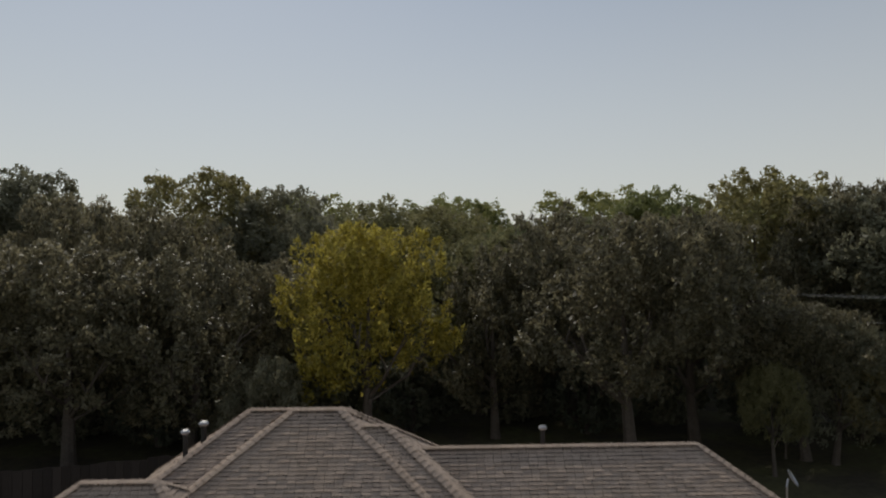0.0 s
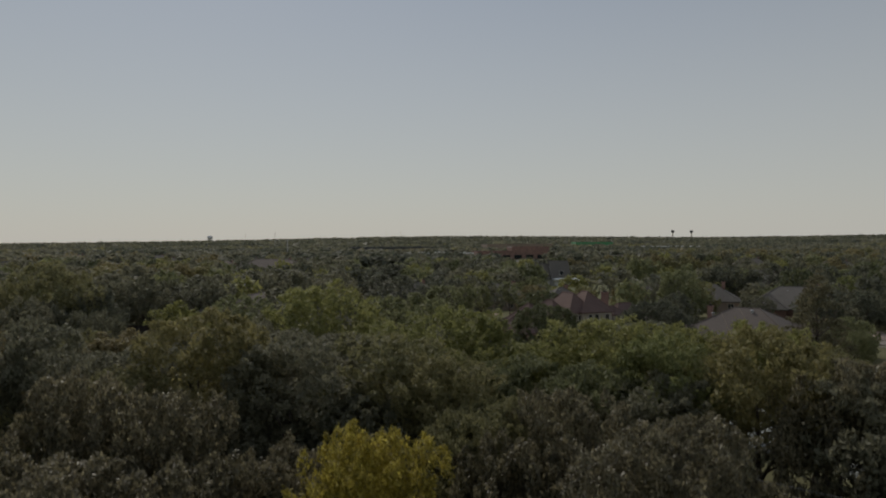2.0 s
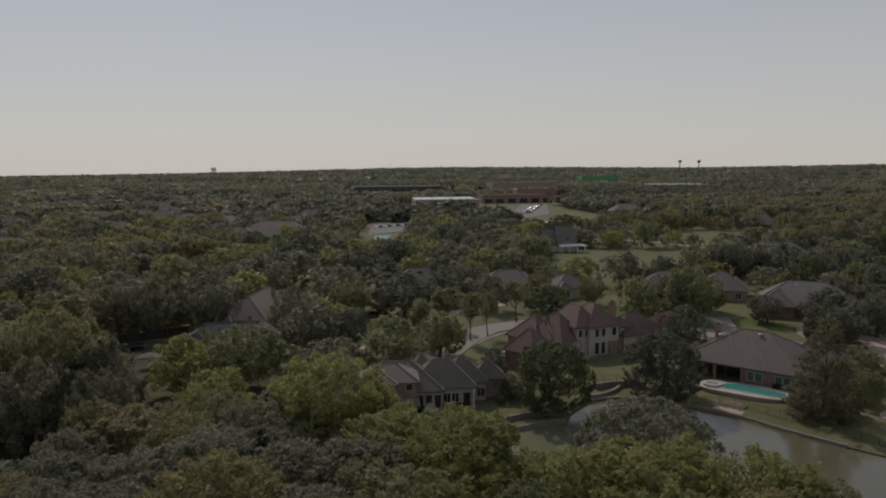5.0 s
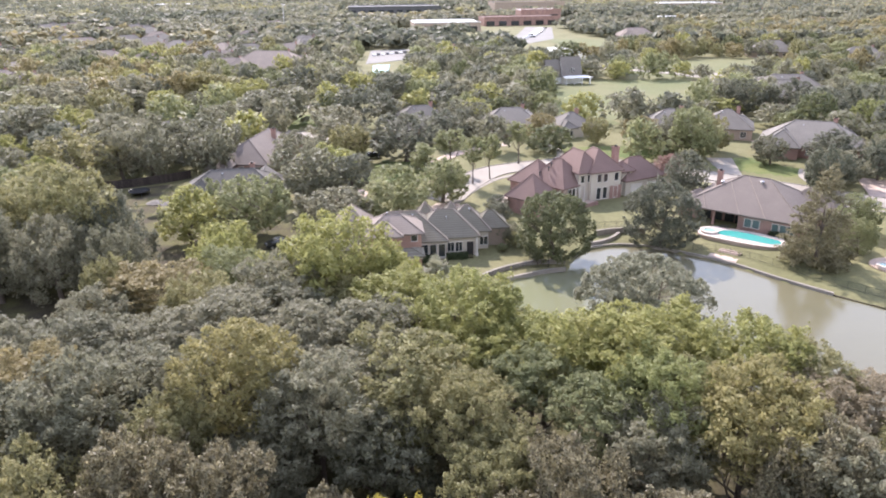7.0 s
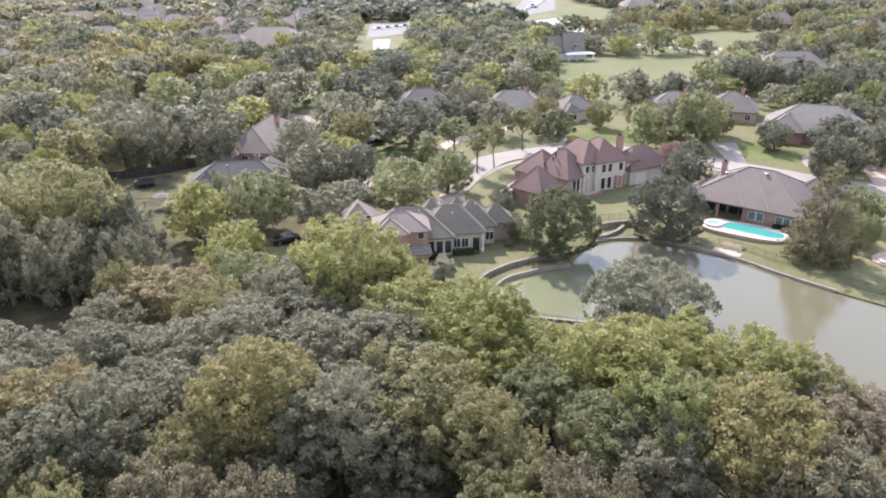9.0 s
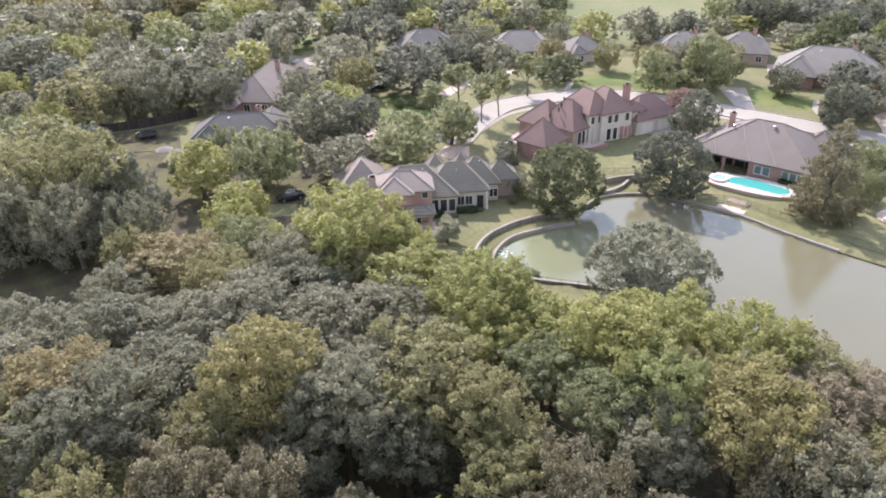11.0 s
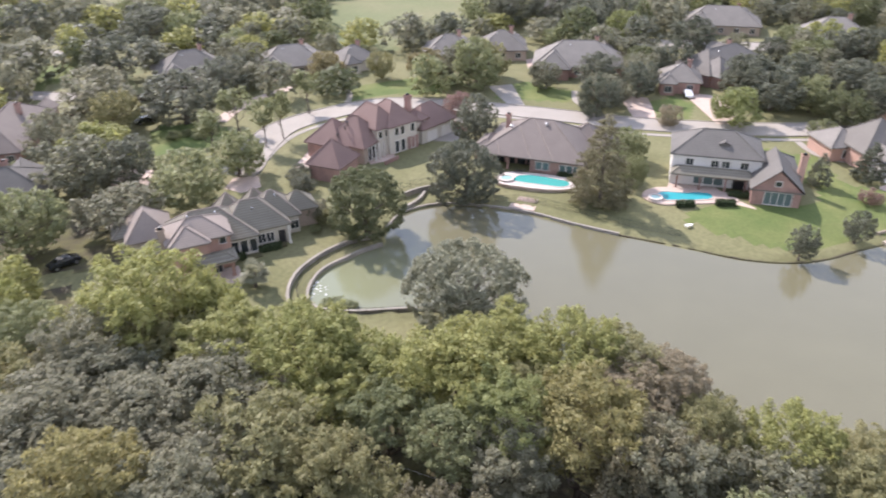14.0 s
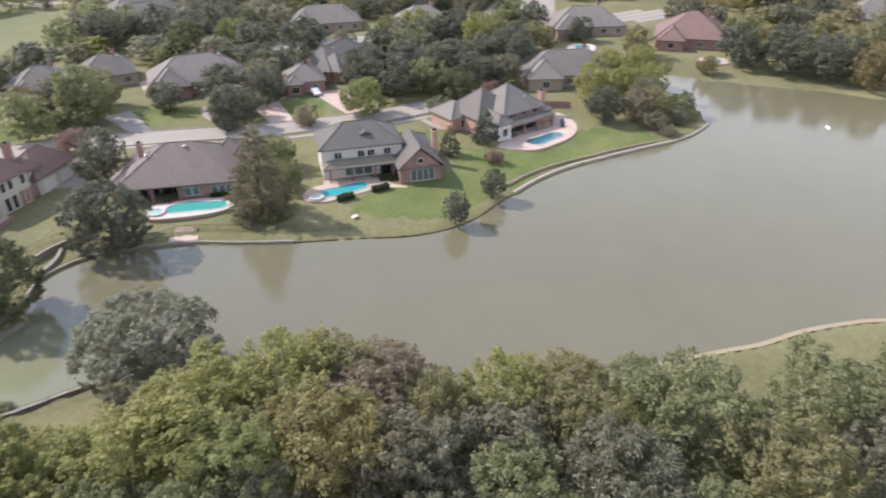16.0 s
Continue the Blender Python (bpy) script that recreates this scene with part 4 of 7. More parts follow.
for x, y, w, d, rz, roof, wall, label in (
    (108, 137, 9, 9, -38, ROOFGREY, BRICK, "house wing with a garage and grey hipped roof"),
    (124, 142, 22, 12, 10, ROOFGREY, BRICK, "brick house with grey roofs and two chimneys"),
    (157, 179, 22, 13, -40, ROOFGREY, BRICKTAN, "house with a grey hipped roof"),
    (172, 151, 18, 14, -40, ROOFGREY, BRICKTAN, "house with a grey hipped roof"),
    (149.5, 88.5, 22, 13, -52, ROOFGREY, BRICKTAN, "brick house with a grey gabled roof"),
    (198, 108, 22, 14, -50, ROOFGREY, BRICKTAN, "house with a grey hipped roof"),
    (202, 76, 19, 17, -70, ROOFRED, BRICK, "brick house with a red-brown hipped roof by the inlet"),
    (256, 37, 18, 14, -70, ROOFGREY, BRICKTAN, "house with a grey hipped roof"),
    (-63, 341, 40, 24, -12, ROOFTAN, BRICKTAN, "wide low building with a pale tan roof"),
    (24, 396, 16, 14, 10, ROOFBROWN, BRICK, "brown brick clubhouse with steep roofs"),
    (200, 385, 24, 16, -20, ROOFGREY, BRICKTAN, "house with a grey hipped roof"),
    (221, 338, 24, 16, -20, ROOFGREY, BRICKTAN, "house with a grey hipped roof"),
    (169, 522, 26, 15, 0, ROOFTAN, BRICKTAN, "low brown-roofed building by the park")):
    plain_house(x, y, w, d, rz, roof, wall, label)

# the swim-club pavilion
h = thing("pavilion", "white open pavilion with a tall dark steep roof", "pavilion", at=(67, 294, 1.0), rz=8)
wing(h, 0, 0, 8, 7, 0, 3.0, 1.9, WHITE, ROOFGREY, kind="gable")
wing(h, -7, 1, 6, 6, 0, 2.8, 1.9, WHITE, ROOFGREY, kind="gable")
wing(h, 1.5, -5.5, 11, 3.4, 0, 2.8, 0.25, WHITE, WHITE, base=2.5)
for px in (-3.6, -0.2, 3.2, 6.6):
    post(h, px, -6.8, 2.6, 0.2, WHITE)
window(h, 0, -3.55, 4.6, 1.6, 1.6)


def store(x, y, w, d, hgt, rz, wall, roof, label, band=None, openings=True):
    """A flat-roofed commercial building with a parapet and a row of openings."""
    h = thing("commercial_building", label, "building", at=(x, y, 0.8), rz=rz)
    part("wall", box(bmesh.new(), -w / 2, -d / 2, -0.5, w / 2, d / 2, hgt), wall, h)
    part("roof", box(bmesh.new(), -w / 2 + 0.5, -d / 2 + 0.5, hgt, w / 2 - 0.5, d / 2 - 0.5, hgt + 0.25), roof, h)
    for s in (-1, 1):
        part("parapet", box(bmesh.new(), -w / 2, s * d / 2 - 0.4, hgt, w / 2, s * d / 2 + 0.4, hgt + 0.9), band or wall, h)
    n = max(3, int(w / 12))
    for k in range(n if openings else 0):
        u = -w / 2 + w * (k + 0.5) / n
        part("shop_window", box(bmesh.new(), u - 4, -d / 2 - 0.15, 0.5, u + 4, -d / 2 - 0.02, hgt * 0.6), GLASS, h)


store(38, 652, 58, 46, 8, 3, BRICKTAN, WHITE, "long store with a white flat roof", WHITE)
store(-10, 1080, 130, 90, 10, 4, ASPHALT, ASPHALT, "long dark flat-roofed building")
store(116, 728, 74, 30, 8, 5, BRICK, ROOFRED, "long red-brick school building", BRICK)
store(150, 800, 44, 26, 12, 4, BRICK, WHITE, "tall brick block with a white roof", BRICK)
store(180, 1050, 100, 50, 14, 4, BRICKTAN, ROOFBROWN, "tall blank tan hall", openings=False)
store(272, 716, 36, 18, 6, -10, BRICK, WHITE, "store with white roof edges", WHITE)
store(482, 1700, 90, 60, 15, -3, GREENROOF, GREENROOF, "big hall with a bright green roof", GREENROOF, False)
store(430, 1080, 90, 40, 9, -8, BRICKTAN, WHITE, "long store with white roof edges", WHITE)
store(446, 880, 30, 20, 6, -12, BRICK, REDROOF, "store with a red tile roof", REDROOF)
store(398, 660, 48, 20, 5, -18, BRICKTAN, ROOFTAN, "low building with tan roofs")
store(-420, 1400, 60, 40, 10, 10, WHITE, WHITE, "small white far building")

# far water tower and lattice masts on the horizon
for x, y, s in ((-970, 3700, 1.0), (-2050, 3900, 0.55)):
    t = thing("water_tower", "pale water tower on the horizon", "water tower", at=(x, y, gz(x, y) - 8))
    vs, fs = tube([(0, 0, 30 * s), (0, 0, 32 * s), (0, 0, 38 * s), (0, 0, 46 * s), (0, 0, 51 * s), (0, 0, 53 * s)], [3 * s, 9 * s, 14 * s, 14 * s, 8 * s, 1 * s], 16)
    part_mesh("tank", mesh_of("tank", vs, fs, WHITE), t)
    for k in range(6):
        a = k * math.pi / 3
        part_mesh("leg", tube_mesh("leg", [(12 * s * math.cos(a), 12 * s * math.sin(a), 0), (11 * s * math.cos(a), 11 * s * math.sin(a), 36 * s)], [0.8 * s, 0.8 * s], WHITE), t)
for x, y in ((1500, 3700), (1640, 3780)):
    t = thing("water_tower", "dark slender water tower on the horizon", "water tower", at=(x, y, gz(x, y) - 14))
    part_mesh("stem", tube_mesh("stem", [(0, 0, 0), (0, 0, 58)], [2.5, 2.5], BRICKTAN), t)
    part_mesh("tank", mesh_of("tank", *tube([(0, 0, 54), (0, 0, 58), (0, 0, 66), (0, 0, 68)], [3, 9, 9, 4], 14), ASPHALT), t)
for x, y, z in ((-260, 1500, 38), (-640, 3000, 40), (-40, 2600, 44), (15, 2650, 40), (-120, 760, 22)):
    t = thing("mast", "thin light pole over the trees", "mast", at=(x, y, gz(x, y)))
    part_mesh("pole", tube_mesh("pole", [(0, 0, 0), (0, 0, z)], [0.5, 0.3], METAL), t)
    part("lamp_head", box(bmesh.new(), -2, -0.4, z - 0.8, 2, 0.4, z), METAL, t)


# ---- the near house below the camera, with laid shingles ----
def shingle_face(vs, fs, a, b, c, d, course=0.128, tab=0.24):
    """Lays tabs in courses on the sloping face a, b (eave) to c, d (ridge), each tab raised at its lower edge, with a
    lip face for a painted shadow line.
    """
    a, b, c, d = (Vector(p) for p in (a, b, c, d))
    up = ((d - a).length + (c - b).length) / 2
    n = (b - a).cross(((c + d) / 2 - (a + b) / 2)).normalized()
    mid = ((c + d) / 2 - (a + b) / 2)
    rows = max(1, int(mid.length / course))
    for r in range(rows):
        k0, k1 = r / rows, (r + 1) / rows
        p0, q0, p1, q1 = a.lerp(d, k0), b.lerp(c, k0), a.lerp(d, k1), b.lerp(c, k1)
        w = (q0 - p0).length
        cols = max(1, int(w / tab))
        cut = sorted(min(max((i + (r % 2) * 0.5 + random.uniform(-0.12, 0.12)) / cols, 0), 1) for i in range(cols + 1))
        cut[0], cut[-1] = 0.0, 1.0
        for u0, u1 in zip(cut, cut[1:]):
            if u1 - u0 < 0.02 / max(w, 0.1):
                continue
            lift = n * random.choice((0.017, 0.019, 0.034, 0.036))
            g = (q0 - p0).normalized() * 0.004
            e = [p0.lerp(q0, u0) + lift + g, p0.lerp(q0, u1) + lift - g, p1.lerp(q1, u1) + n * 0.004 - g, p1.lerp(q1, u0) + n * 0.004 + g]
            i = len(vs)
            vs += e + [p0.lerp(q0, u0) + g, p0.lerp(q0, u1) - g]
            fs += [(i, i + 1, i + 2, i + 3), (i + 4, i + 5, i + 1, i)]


def shingled_wing(house, x, y, w, d, rz, eave, pitch, wall, single=False):
    m = pose(x, y, 0, 0, 0, rz)
    part("wall", box(bmesh.new(), -w / 2 + 0.4, -d / 2 + 0.4, -0.4, w / 2 - 0.4, d / 2 - 0.4, eave - 0.15), wall, house, m=m)
    v, f, lines = hip_parts(w - 0.9, d - 0.9, eave, pitch, "hip", 0.45)
    roof = part_mesh("roof", mesh_of("roof", v, f, UNDERLAY_AND_LIP_SHADE), house, m=m)
    vs, fs = [], []
    for q in f[:4]:
        p = [v[i] for i in q]
        if len(p) == 3:
            p.append(p[2])
        shingle_face(vs, fs, *p)
    if single:                      # the tabs of the front face by the ridge lie as pieces of their own
        near = [k for k in range(0, len(fs), 2) if v[0][1] < 0 and vs[fs[k][0]].y < -0.55 * abs(vs[fs[k][0]].x) and vs[fs[k][0]].z > eave + 0.42 * pitch * d / 2][:300]
        for k in near:
            p = [vs[i] for i in fs[k]] + [vs[i] for i in fs[k + 1][:2]]
            me = mesh_of("shingle", p, [(0, 1, 2, 3), (4, 5, 1, 0)], [SHINGLE, UNDERLAY_AND_LIP_SHADE])
            # lip face near-black: the shadow under the tab's edge, put into its colour
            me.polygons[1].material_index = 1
            part_mesh("shingle", me, roof)
        drop = set(near) | {k + 1 for k in near}
        fs = [q for k, q in enumerate(fs) if k not in drop]
    me = mesh_of("roof_covering", vs, fs, [SHINGLE, UNDERLAY_AND_LIP_SHADE])
    # every second face is a lip, coloured dark as the course's shadow line
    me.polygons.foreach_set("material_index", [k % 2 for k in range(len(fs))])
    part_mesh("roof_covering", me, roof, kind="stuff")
    cs, cf = [], []
    for a, b in lines:
        a, b = Vector(a), Vector(b)
        if a.z > b.z:
            a, b = b, a
        n = max(1, int((b - a).length / 0.2))
        side = (b - a).cross(Vector((0, 0, 1))).normalized()
        upv = side.cross((b - a).normalized())
        for k in range(n):
            p, q = a.lerp(b, k / n), a.lerp(b, min((k + 1.12) / n, 1))
            i = len(cs)
            lo, hi = upv * 0.055, upv * 0.03
            cs += [p - side * 0.15 + lo * 0.2, p + lo, p + side * 0.15 + lo * 0.2, q - side * 0.14, q + hi, q + side * 0.14]
            cs += [p - side * 0.15 - lo, p + side * 0.15 - lo]
            cf += [(i, i + 1, i + 4, i + 3), (i + 1, i + 2, i + 5, i + 4), (i + 6, i + 7, i + 2, i + 1, i)]
    part_mesh("ridge_covering", mesh_of("ridge_covering", cs, cf, SHINGLE), roof, kind="stuff")


NEAR_Z = -1.8
h = thing("house", "single-storey house with weathered brown-grey shingle roofs, seen from above", "house", at=(0, 0, NEAR_Z))
shingled_wing(h, -4.75, 17.1, 10.5, 9.2, -2, 2.8, 0.7, BRICK, True)
shingled_wing(h, -3.3, 16.62, 9.2, 8.2, -2, 2.785, 0.7, BRICK)
shingled_wing(h, 1.2, 16.6, 15.6, 6.25, -2, 2.8, 0.7, BRICK)
shingled_wing(h, 7.5, 13.6, 4.4, 6.4, -2, 2.8, 0.5, BRICK)
shingled_wing(h, -5.4, 18.2, 11.4, 8.6, -2, 2.8, 0.7, BRICK)
shingled_wing(h, -9.2, 14.7, 7.8, 6.0, -2, 2.8, 0.7, BRICK)
for x, y, z0, z1, r in ((-8.5, 17.6, 4.5, 5.33, 0.07), (-8.15, 18.2, 4.6, 5.42, 0.08), (1.75, 17.6, 4.2, 5.22, 0.07)):
    p = part_mesh("vent_pipe", tube_mesh("vent_pipe", [(x, y, z0), (x, y, z1)], [r, r], DARK, 10), h, "dark roof vent pipe with a pale cap")
    part_mesh("vent_cap", mesh_of("vent_cap", *tube([(x, y, z1 - 0.03), (x, y, z1 + 0.03), (x, y, z1 + 0.08)], [r * 1.5, r * 1.9, r * 1.2], 12), METAL), p)
dish = part_mesh("satellite_dish", tube_mesh("satellite_dish", [(8.8, 17.0, 2.7), (8.8, 17.0, 3.5), (8.9, 17.1, 3.7)], [0.03, 0.03, 0.03], METAL), h)
bm = bmesh.new()
bmesh.ops.create_uvsphere(bm, u_segments=16, v_segments=8, radius=0.26)
for v in bm.verts:
    v.co.z *= 0.25
bmesh.ops.delete(bm, geom=[v for v in bm.verts if v.co.z > 0.02], context="VERTS")
bmesh.ops.solidify(bm, geom=bm.faces[:], thickness=0.015)
part("dish", bm, METAL, dish, m=pose(9.02, 17.05, 3.75, 58, 0, 60))

# ---- pools and gardens ----
def outline(pts, step=0.6):
    return resample(pts, step, closed=True)


def pool(name, pts, level, deck, water, label, deckmat, wall_h, rim=0.25):
    """A pool with its deck slab, raised where the slope falls away, and a spa ring."""
    p = thing(name, label, "swimming pool")
    o = outline(deck)
    bm = bmesh.new()
    f = bm.faces.new([bm.verts.new((x, y, level)) for x, y in o])
    r = bmesh.ops.extrude_face_region(bm, geom=[f])
    for v in r["geom"]:
        if isinstance(v, bmesh.types.BMVert):
            v.co.z -= wall_h
    bmesh.ops.recalc_face_normals(bm, faces=bm.faces[:])
    part("deck", bm, deckmat, p)
    part_mesh("deck_wall", strip_mesh("deck_wall", o + o[:1], 0.28, -wall_h, -0.06, BRICKTAN, flat=level), p)
    w = outline(pts)
    bm = bmesh.new()
    f = bm.faces.new([bm.verts.new((x, y, level + 0.03)) for x, y in w])
    f.normal_update()
    if f.normal.z < 0:
        f.normal_flip()
    part("water", bm, water, p)
    part_mesh("coping", strip_mesh("coping", w + w[:1], rim, 0.0, 0.09, deckmat, flat=level), p)
    return p


def spa(p, x, y, level, r, water):
    ring = [(x + r * math.cos(a), y + r * math.sin(a)) for a in np.linspace(0, 2 * math.pi, 25)]
    part_mesh("spa_rim", strip_mesh("spa_rim", ring, 0.35, -0.1, 0.4, DECK, flat=level), p)
    part_mesh("spa_water", mesh_of("spa_water", [(a, b, level + 0.3) for a, b in ring[:-1]], [tuple(range(24))], water), p)


p = pool("swimming_pool", [(47.8, 105.4), (49.6, 107.2), (52.4, 105.9), (54.6, 103.4), (56.2, 101.2), (55.4, 99.6), (53.6, 99.8), (51.6, 101.6), (49.6, 103.4)], 1.25,
    [(45.2, 106.8), (46.6, 109.0), (49.4, 109.2), (53.0, 106.6), (56.4, 103.6), (57.8, 100.9), (56.6, 98.8), (53.8, 98.9), (50.8, 100.5), (47.8, 103.0), (45.6, 105.2)], POOL,
    "turquoise swimming pool in a raised pale deck", DECK, 1.5)
spa(p, 47.0, 106.6, 1.2, 1.2, POOLPALE)
p = pool("swimming_pool", [(66.2, 90.2), (68.2, 91.4), (71.2, 89.6), (73.4, 88.8), (75.0, 87.4), (74.0, 85.8), (71.6, 86.2), (69.0, 87.4), (66.8, 88.4)], 1.2,
    [(64.2, 90.4), (65.6, 92.6), (68.6, 93.2), (72.0, 91.4), (75.4, 89.6), (77.6, 86.6), (77.4, 83.6), (75.2, 83.8), (72.4, 84.8), (68.8, 86.2), (65.6, 87.6)], POOLBLUE,
    "blue kidney-shaped pool in pink paving", BRICKPAVE, 0.8)
spa(p, 65.6, 89.6, 1.2, 1.0, POOLPALE)
p = pool("swimming_pool", [(106.7, 74.2), (108.6, 74.7), (111.0, 73.7), (113.8, 73.1), (115.2, 71.3), (114.2, 70.0), (110.6, 70.6), (107.4, 71.2), (106.5, 72.6)], 1.15,
    [(101.6, 77.6), (106.2, 77.9), (111.6, 76.6), (117.4, 74.6), (121.6, 76.4), (125.6, 77.6), (124.2, 74.0), (120.6, 70.4), (115.4, 68.6), (109.4, 69.2), (104.8, 70.8), (102.8, 74.0)], POOLDEEP,
    "deep blue free-form pool in pink paving", BRICKPAVE, 0.6)
pool("swimming_pool", [(182.6, 64.5), (186, 65.5), (187, 62.5), (184, 61.5)], 1.2, [(181, 65), (186, 67.5), (189, 62), (184, 59.8)], POOL, "small turquoise pool by the inlet", BRICKPAVE, 0.6)
pool("swimming_pool", [(176, 99.5), (180, 101), (182, 98), (177, 96.5)], 1.2, [(174, 100), (180, 103), (184, 98), (177, 94.5)], POOL, "small turquoise pool behind a house", DECK, 0.6)

# landing with steps at the water
d = thing("landing", "flat pinkish brick landing with low steps on the lake bank", "landing", at=(45.6, 97.4, 0.3), rz=-44)
part("slab", box(bmesh.new(), -2.4, -0.9, -0.7, 1.9, 1.7, 0.06, 0.03), BRICKPAVE, d)
for k in range(3):
    part("step", box(bmesh.new(), -1.9 + 0.1 * k, 1.7 + 0.42 * k, -0.5, 1.3 - 0.2 * k, 2.12 + 0.42 * k, 0.16 + 0.12 * k, 0.03), (BRICKTAN, BRICKPAVE)[k % 2], d)
part("side_wall", box(bmesh.new(), 1.3, 1.7, -0.5, 1.6, 3.0, 0.36, 0.03), WALLTAN, d)

# hedges by the second pool and pergola furniture
def clipped_hedge(x, y, w, d, hgt, rz, label):
    t = thing("hedge", label, "hedge", at=(x, y, gz(x, y)), rz=rz)
    rng = np.random.default_rng(int(x * 10 + y))
    n = int(w * d * hgt * 260 + 500)
    pts = rng.uniform(-0.5, 0.5, (n, 3)) * 1.0
    ax = rng.integers(0, 3, n)
    pts[np.arange(n), ax] = np.sign(pts[np.arange(n), ax]) * 0.5
    pts = pts * (w, d, hgt) + (0, 0, hgt / 2) + rng.normal(0, 0.06, (n, 3))
    part_mesh("foliage", leaf_cloud("foliage", pts, pts - np.array([0, 0, hgt / 2]), 0.16, rng, HEDGE), t)
    part("core", box(bmesh.new(), -w / 2 + 0.1, -d / 2 + 0.1, 0, w / 2 - 0.1, d / 2 - 0.1, hgt - 0.1), HEDGE, t)


def leaf_mesh(name, v):
    """Three corners to a leaf, joined into one mesh."""
    n = len(v) // 3
    me = bpy.data.meshes.new(name)
    me.vertices.add(3 * n)
    me.vertices.foreach_set("co", v.astype(np.float32).ravel())
    me.loops.add(3 * n)
    me.loops.foreach_set("vertex_index", np.arange(3 * n, dtype=np.int32))
    me.polygons.add(n)
    me.polygons.foreach_set("loop_start", np.arange(0, 3 * n, 3, dtype=np.int32))
    me.polygons.foreach_set("loop_total", np.full(n, 3, dtype=np.int32))
    return me


def leaf_cloud(name, pts, normals, size, rng, mat, aspect=0.55, loose=1.0, sprays=0.45):
    """Leaf clumps: a pointed blade at each point, turned to its normal with some scatter."""
    n = len(pts)
    nr = normals / (np.linalg.norm(normals, axis=1, keepdims=True) + 1e-6)
    nr = nr * 0.55 + rng.normal(0, 0.6, (n, 3)) * loose + np.array([0, 0, 0.75]) * loose
    nr /= np.linalg.norm(nr, axis=1, keepdims=True)
    a = np.cross(nr, rng.normal(0, 1, (n, 3)))
    a /= np.linalg.norm(a, axis=1, keepdims=True) + 1e-9
    reach = normals / (np.linalg.norm(normals, axis=1, keepdims=True) + 1e-6) + rng.normal(0, 0.5, (n, 3)) + np.array([0, 0, 0.5])
    a = np.where(rng.random((n, 1)) < sprays, reach / (np.linalg.norm(reach, axis=1, keepdims=True) + 1e-6), a)
    b = np.cross(nr, a)
    b /= np.linalg.norm(b, axis=1, keepdims=True) + 1e-9
    s = size * rng.uniform(0.55, 1.45, (n, 1))
    v = np.stack([pts + a * s, pts - a * s - b * s * aspect, pts - a * s * rng.uniform(0.3, 1.0, (n, 1)) + b * s * aspect + nr * s * 0.15], 1).reshape(-1, 3)
    me = leaf_mesh(name, v)
    me.materials.append(mat)
    me.update(calc_edges=True)
    return me


for x, y, w, d, z, rz in ((68.4, 85.6, 2.6, 1.0, 0.9, -25), (74.3, 83.2, 2.8, 1.0, 0.9, -25), (78.5, 84.6, 3.4, 0.8, 0.8, -39)):
    clipped_hedge(x, y, w, d, z, rz, "clipped dark hedge beside the pool paving")
clipped_hedge(-1.5, 97.9, 4.6, 0.8, 0.9, 5, "low clipped hedge under the windows")
clipped_hedge(4.6, 99.4, 3.0, 0.8, 0.9, 5, "low clipped hedge under the windows")
clipped_hedge(57.0, 103.6, 2.4, 1.2, 0.8, -43, "low shrubs beside the house wall")


# ---- fences ----
def board_fence(pts, hgt, label, mat=WOODFENCE):
    f = thing("fence", label, "fence", kind="structure")
    run = resample(pts, 2.4)
    board = mesh_of("board_run", *(lambda b: ([v.co[:] for v in b.verts], [[q.index for q in p.verts] for p in b.faces]))(box(bmesh.new(), 0, -0.02, 0, 1, 0.02, 1)), mat)
    for (ax, ay), (bx, by) in zip(run, run[1:]):
        L, w = math.hypot(bx - ax, by - ay), math.atan2(by - ay, bx - ax)
        g = gz(ax, ay)
        for k in range(6):
            q = new("board", board)
            q.parent = f
            q.matrix_basis = Matrix.Translation((ax + (bx - ax) * k / 6, ay + (by - ay) * k / 6, g - 0.1)) @ Matrix.Rotation(w, 4, "Z") @ Matrix.Diagonal((L / 6 - 0.015, 1, hgt + random.uniform(0, 0.05), 1))
    return f


board_fence([(-36, 27), (-24, 26.5), (-13, 27.5), (-7, 29)], 1.9, "dark weathered board fence along the wood")
board_fence([(-68, 143.4), (-62, 144.6), (-56, 147.4), (-49.4, 152.0)], 1.9, "dark weathered board fence behind a garden")
board_fence([(-28, 176), (-14, 182), (0, 184)], 1.9, "dark weathered board fence behind a lawn")
board_fence([(126.8, 83.4), (128.7, 79.8), (130.2, 76.8)], 1.6, "red-brown board fence beside a house", BRICK)


def rail_fence(pts, label, hgt=1.1, step=1.8):
    """A thin dark metal fence: posts, two rails, and pickets in lengths."""
    f = thing("fence", label, "fence", kind="structure")
    run = resample(pts, step)
    for i, (x, y) in enumerate(run):
        g = gz(x, y)
        part_mesh("post", tube_mesh("post", [(x, y, g - 0.1), (x, y, g + hgt + 0.1)], [0.03, 0.03], DARK, 6), f)
        if i + 1 < len(run):
            bx, by = run[i + 1]
            k = gz(bx, by)
            for z in (0.15, hgt):
                part_mesh("rail", tube_mesh("rail", [(x, y, g + z), (bx, by, k + z)], [0.018, 0.018], DARK, 4), f)
            vs, fs = [], []
            for q in range(1, 12):
                u = q / 12
                a, c = tube([(x + (bx - x) * u, y + (by - y) * u, g + (k - g) * u + 0.1), (x + (bx - x) * u, y + (by - y) * u, g + (k - g) * u + hgt)], [0.009, 0.009], 3)
                fs += [tuple(j + len(vs) for j in t) for t in c]
                vs += a
            part_mesh("pickets", mesh_of("pickets", vs, fs, DARK), f, kind="stuff")


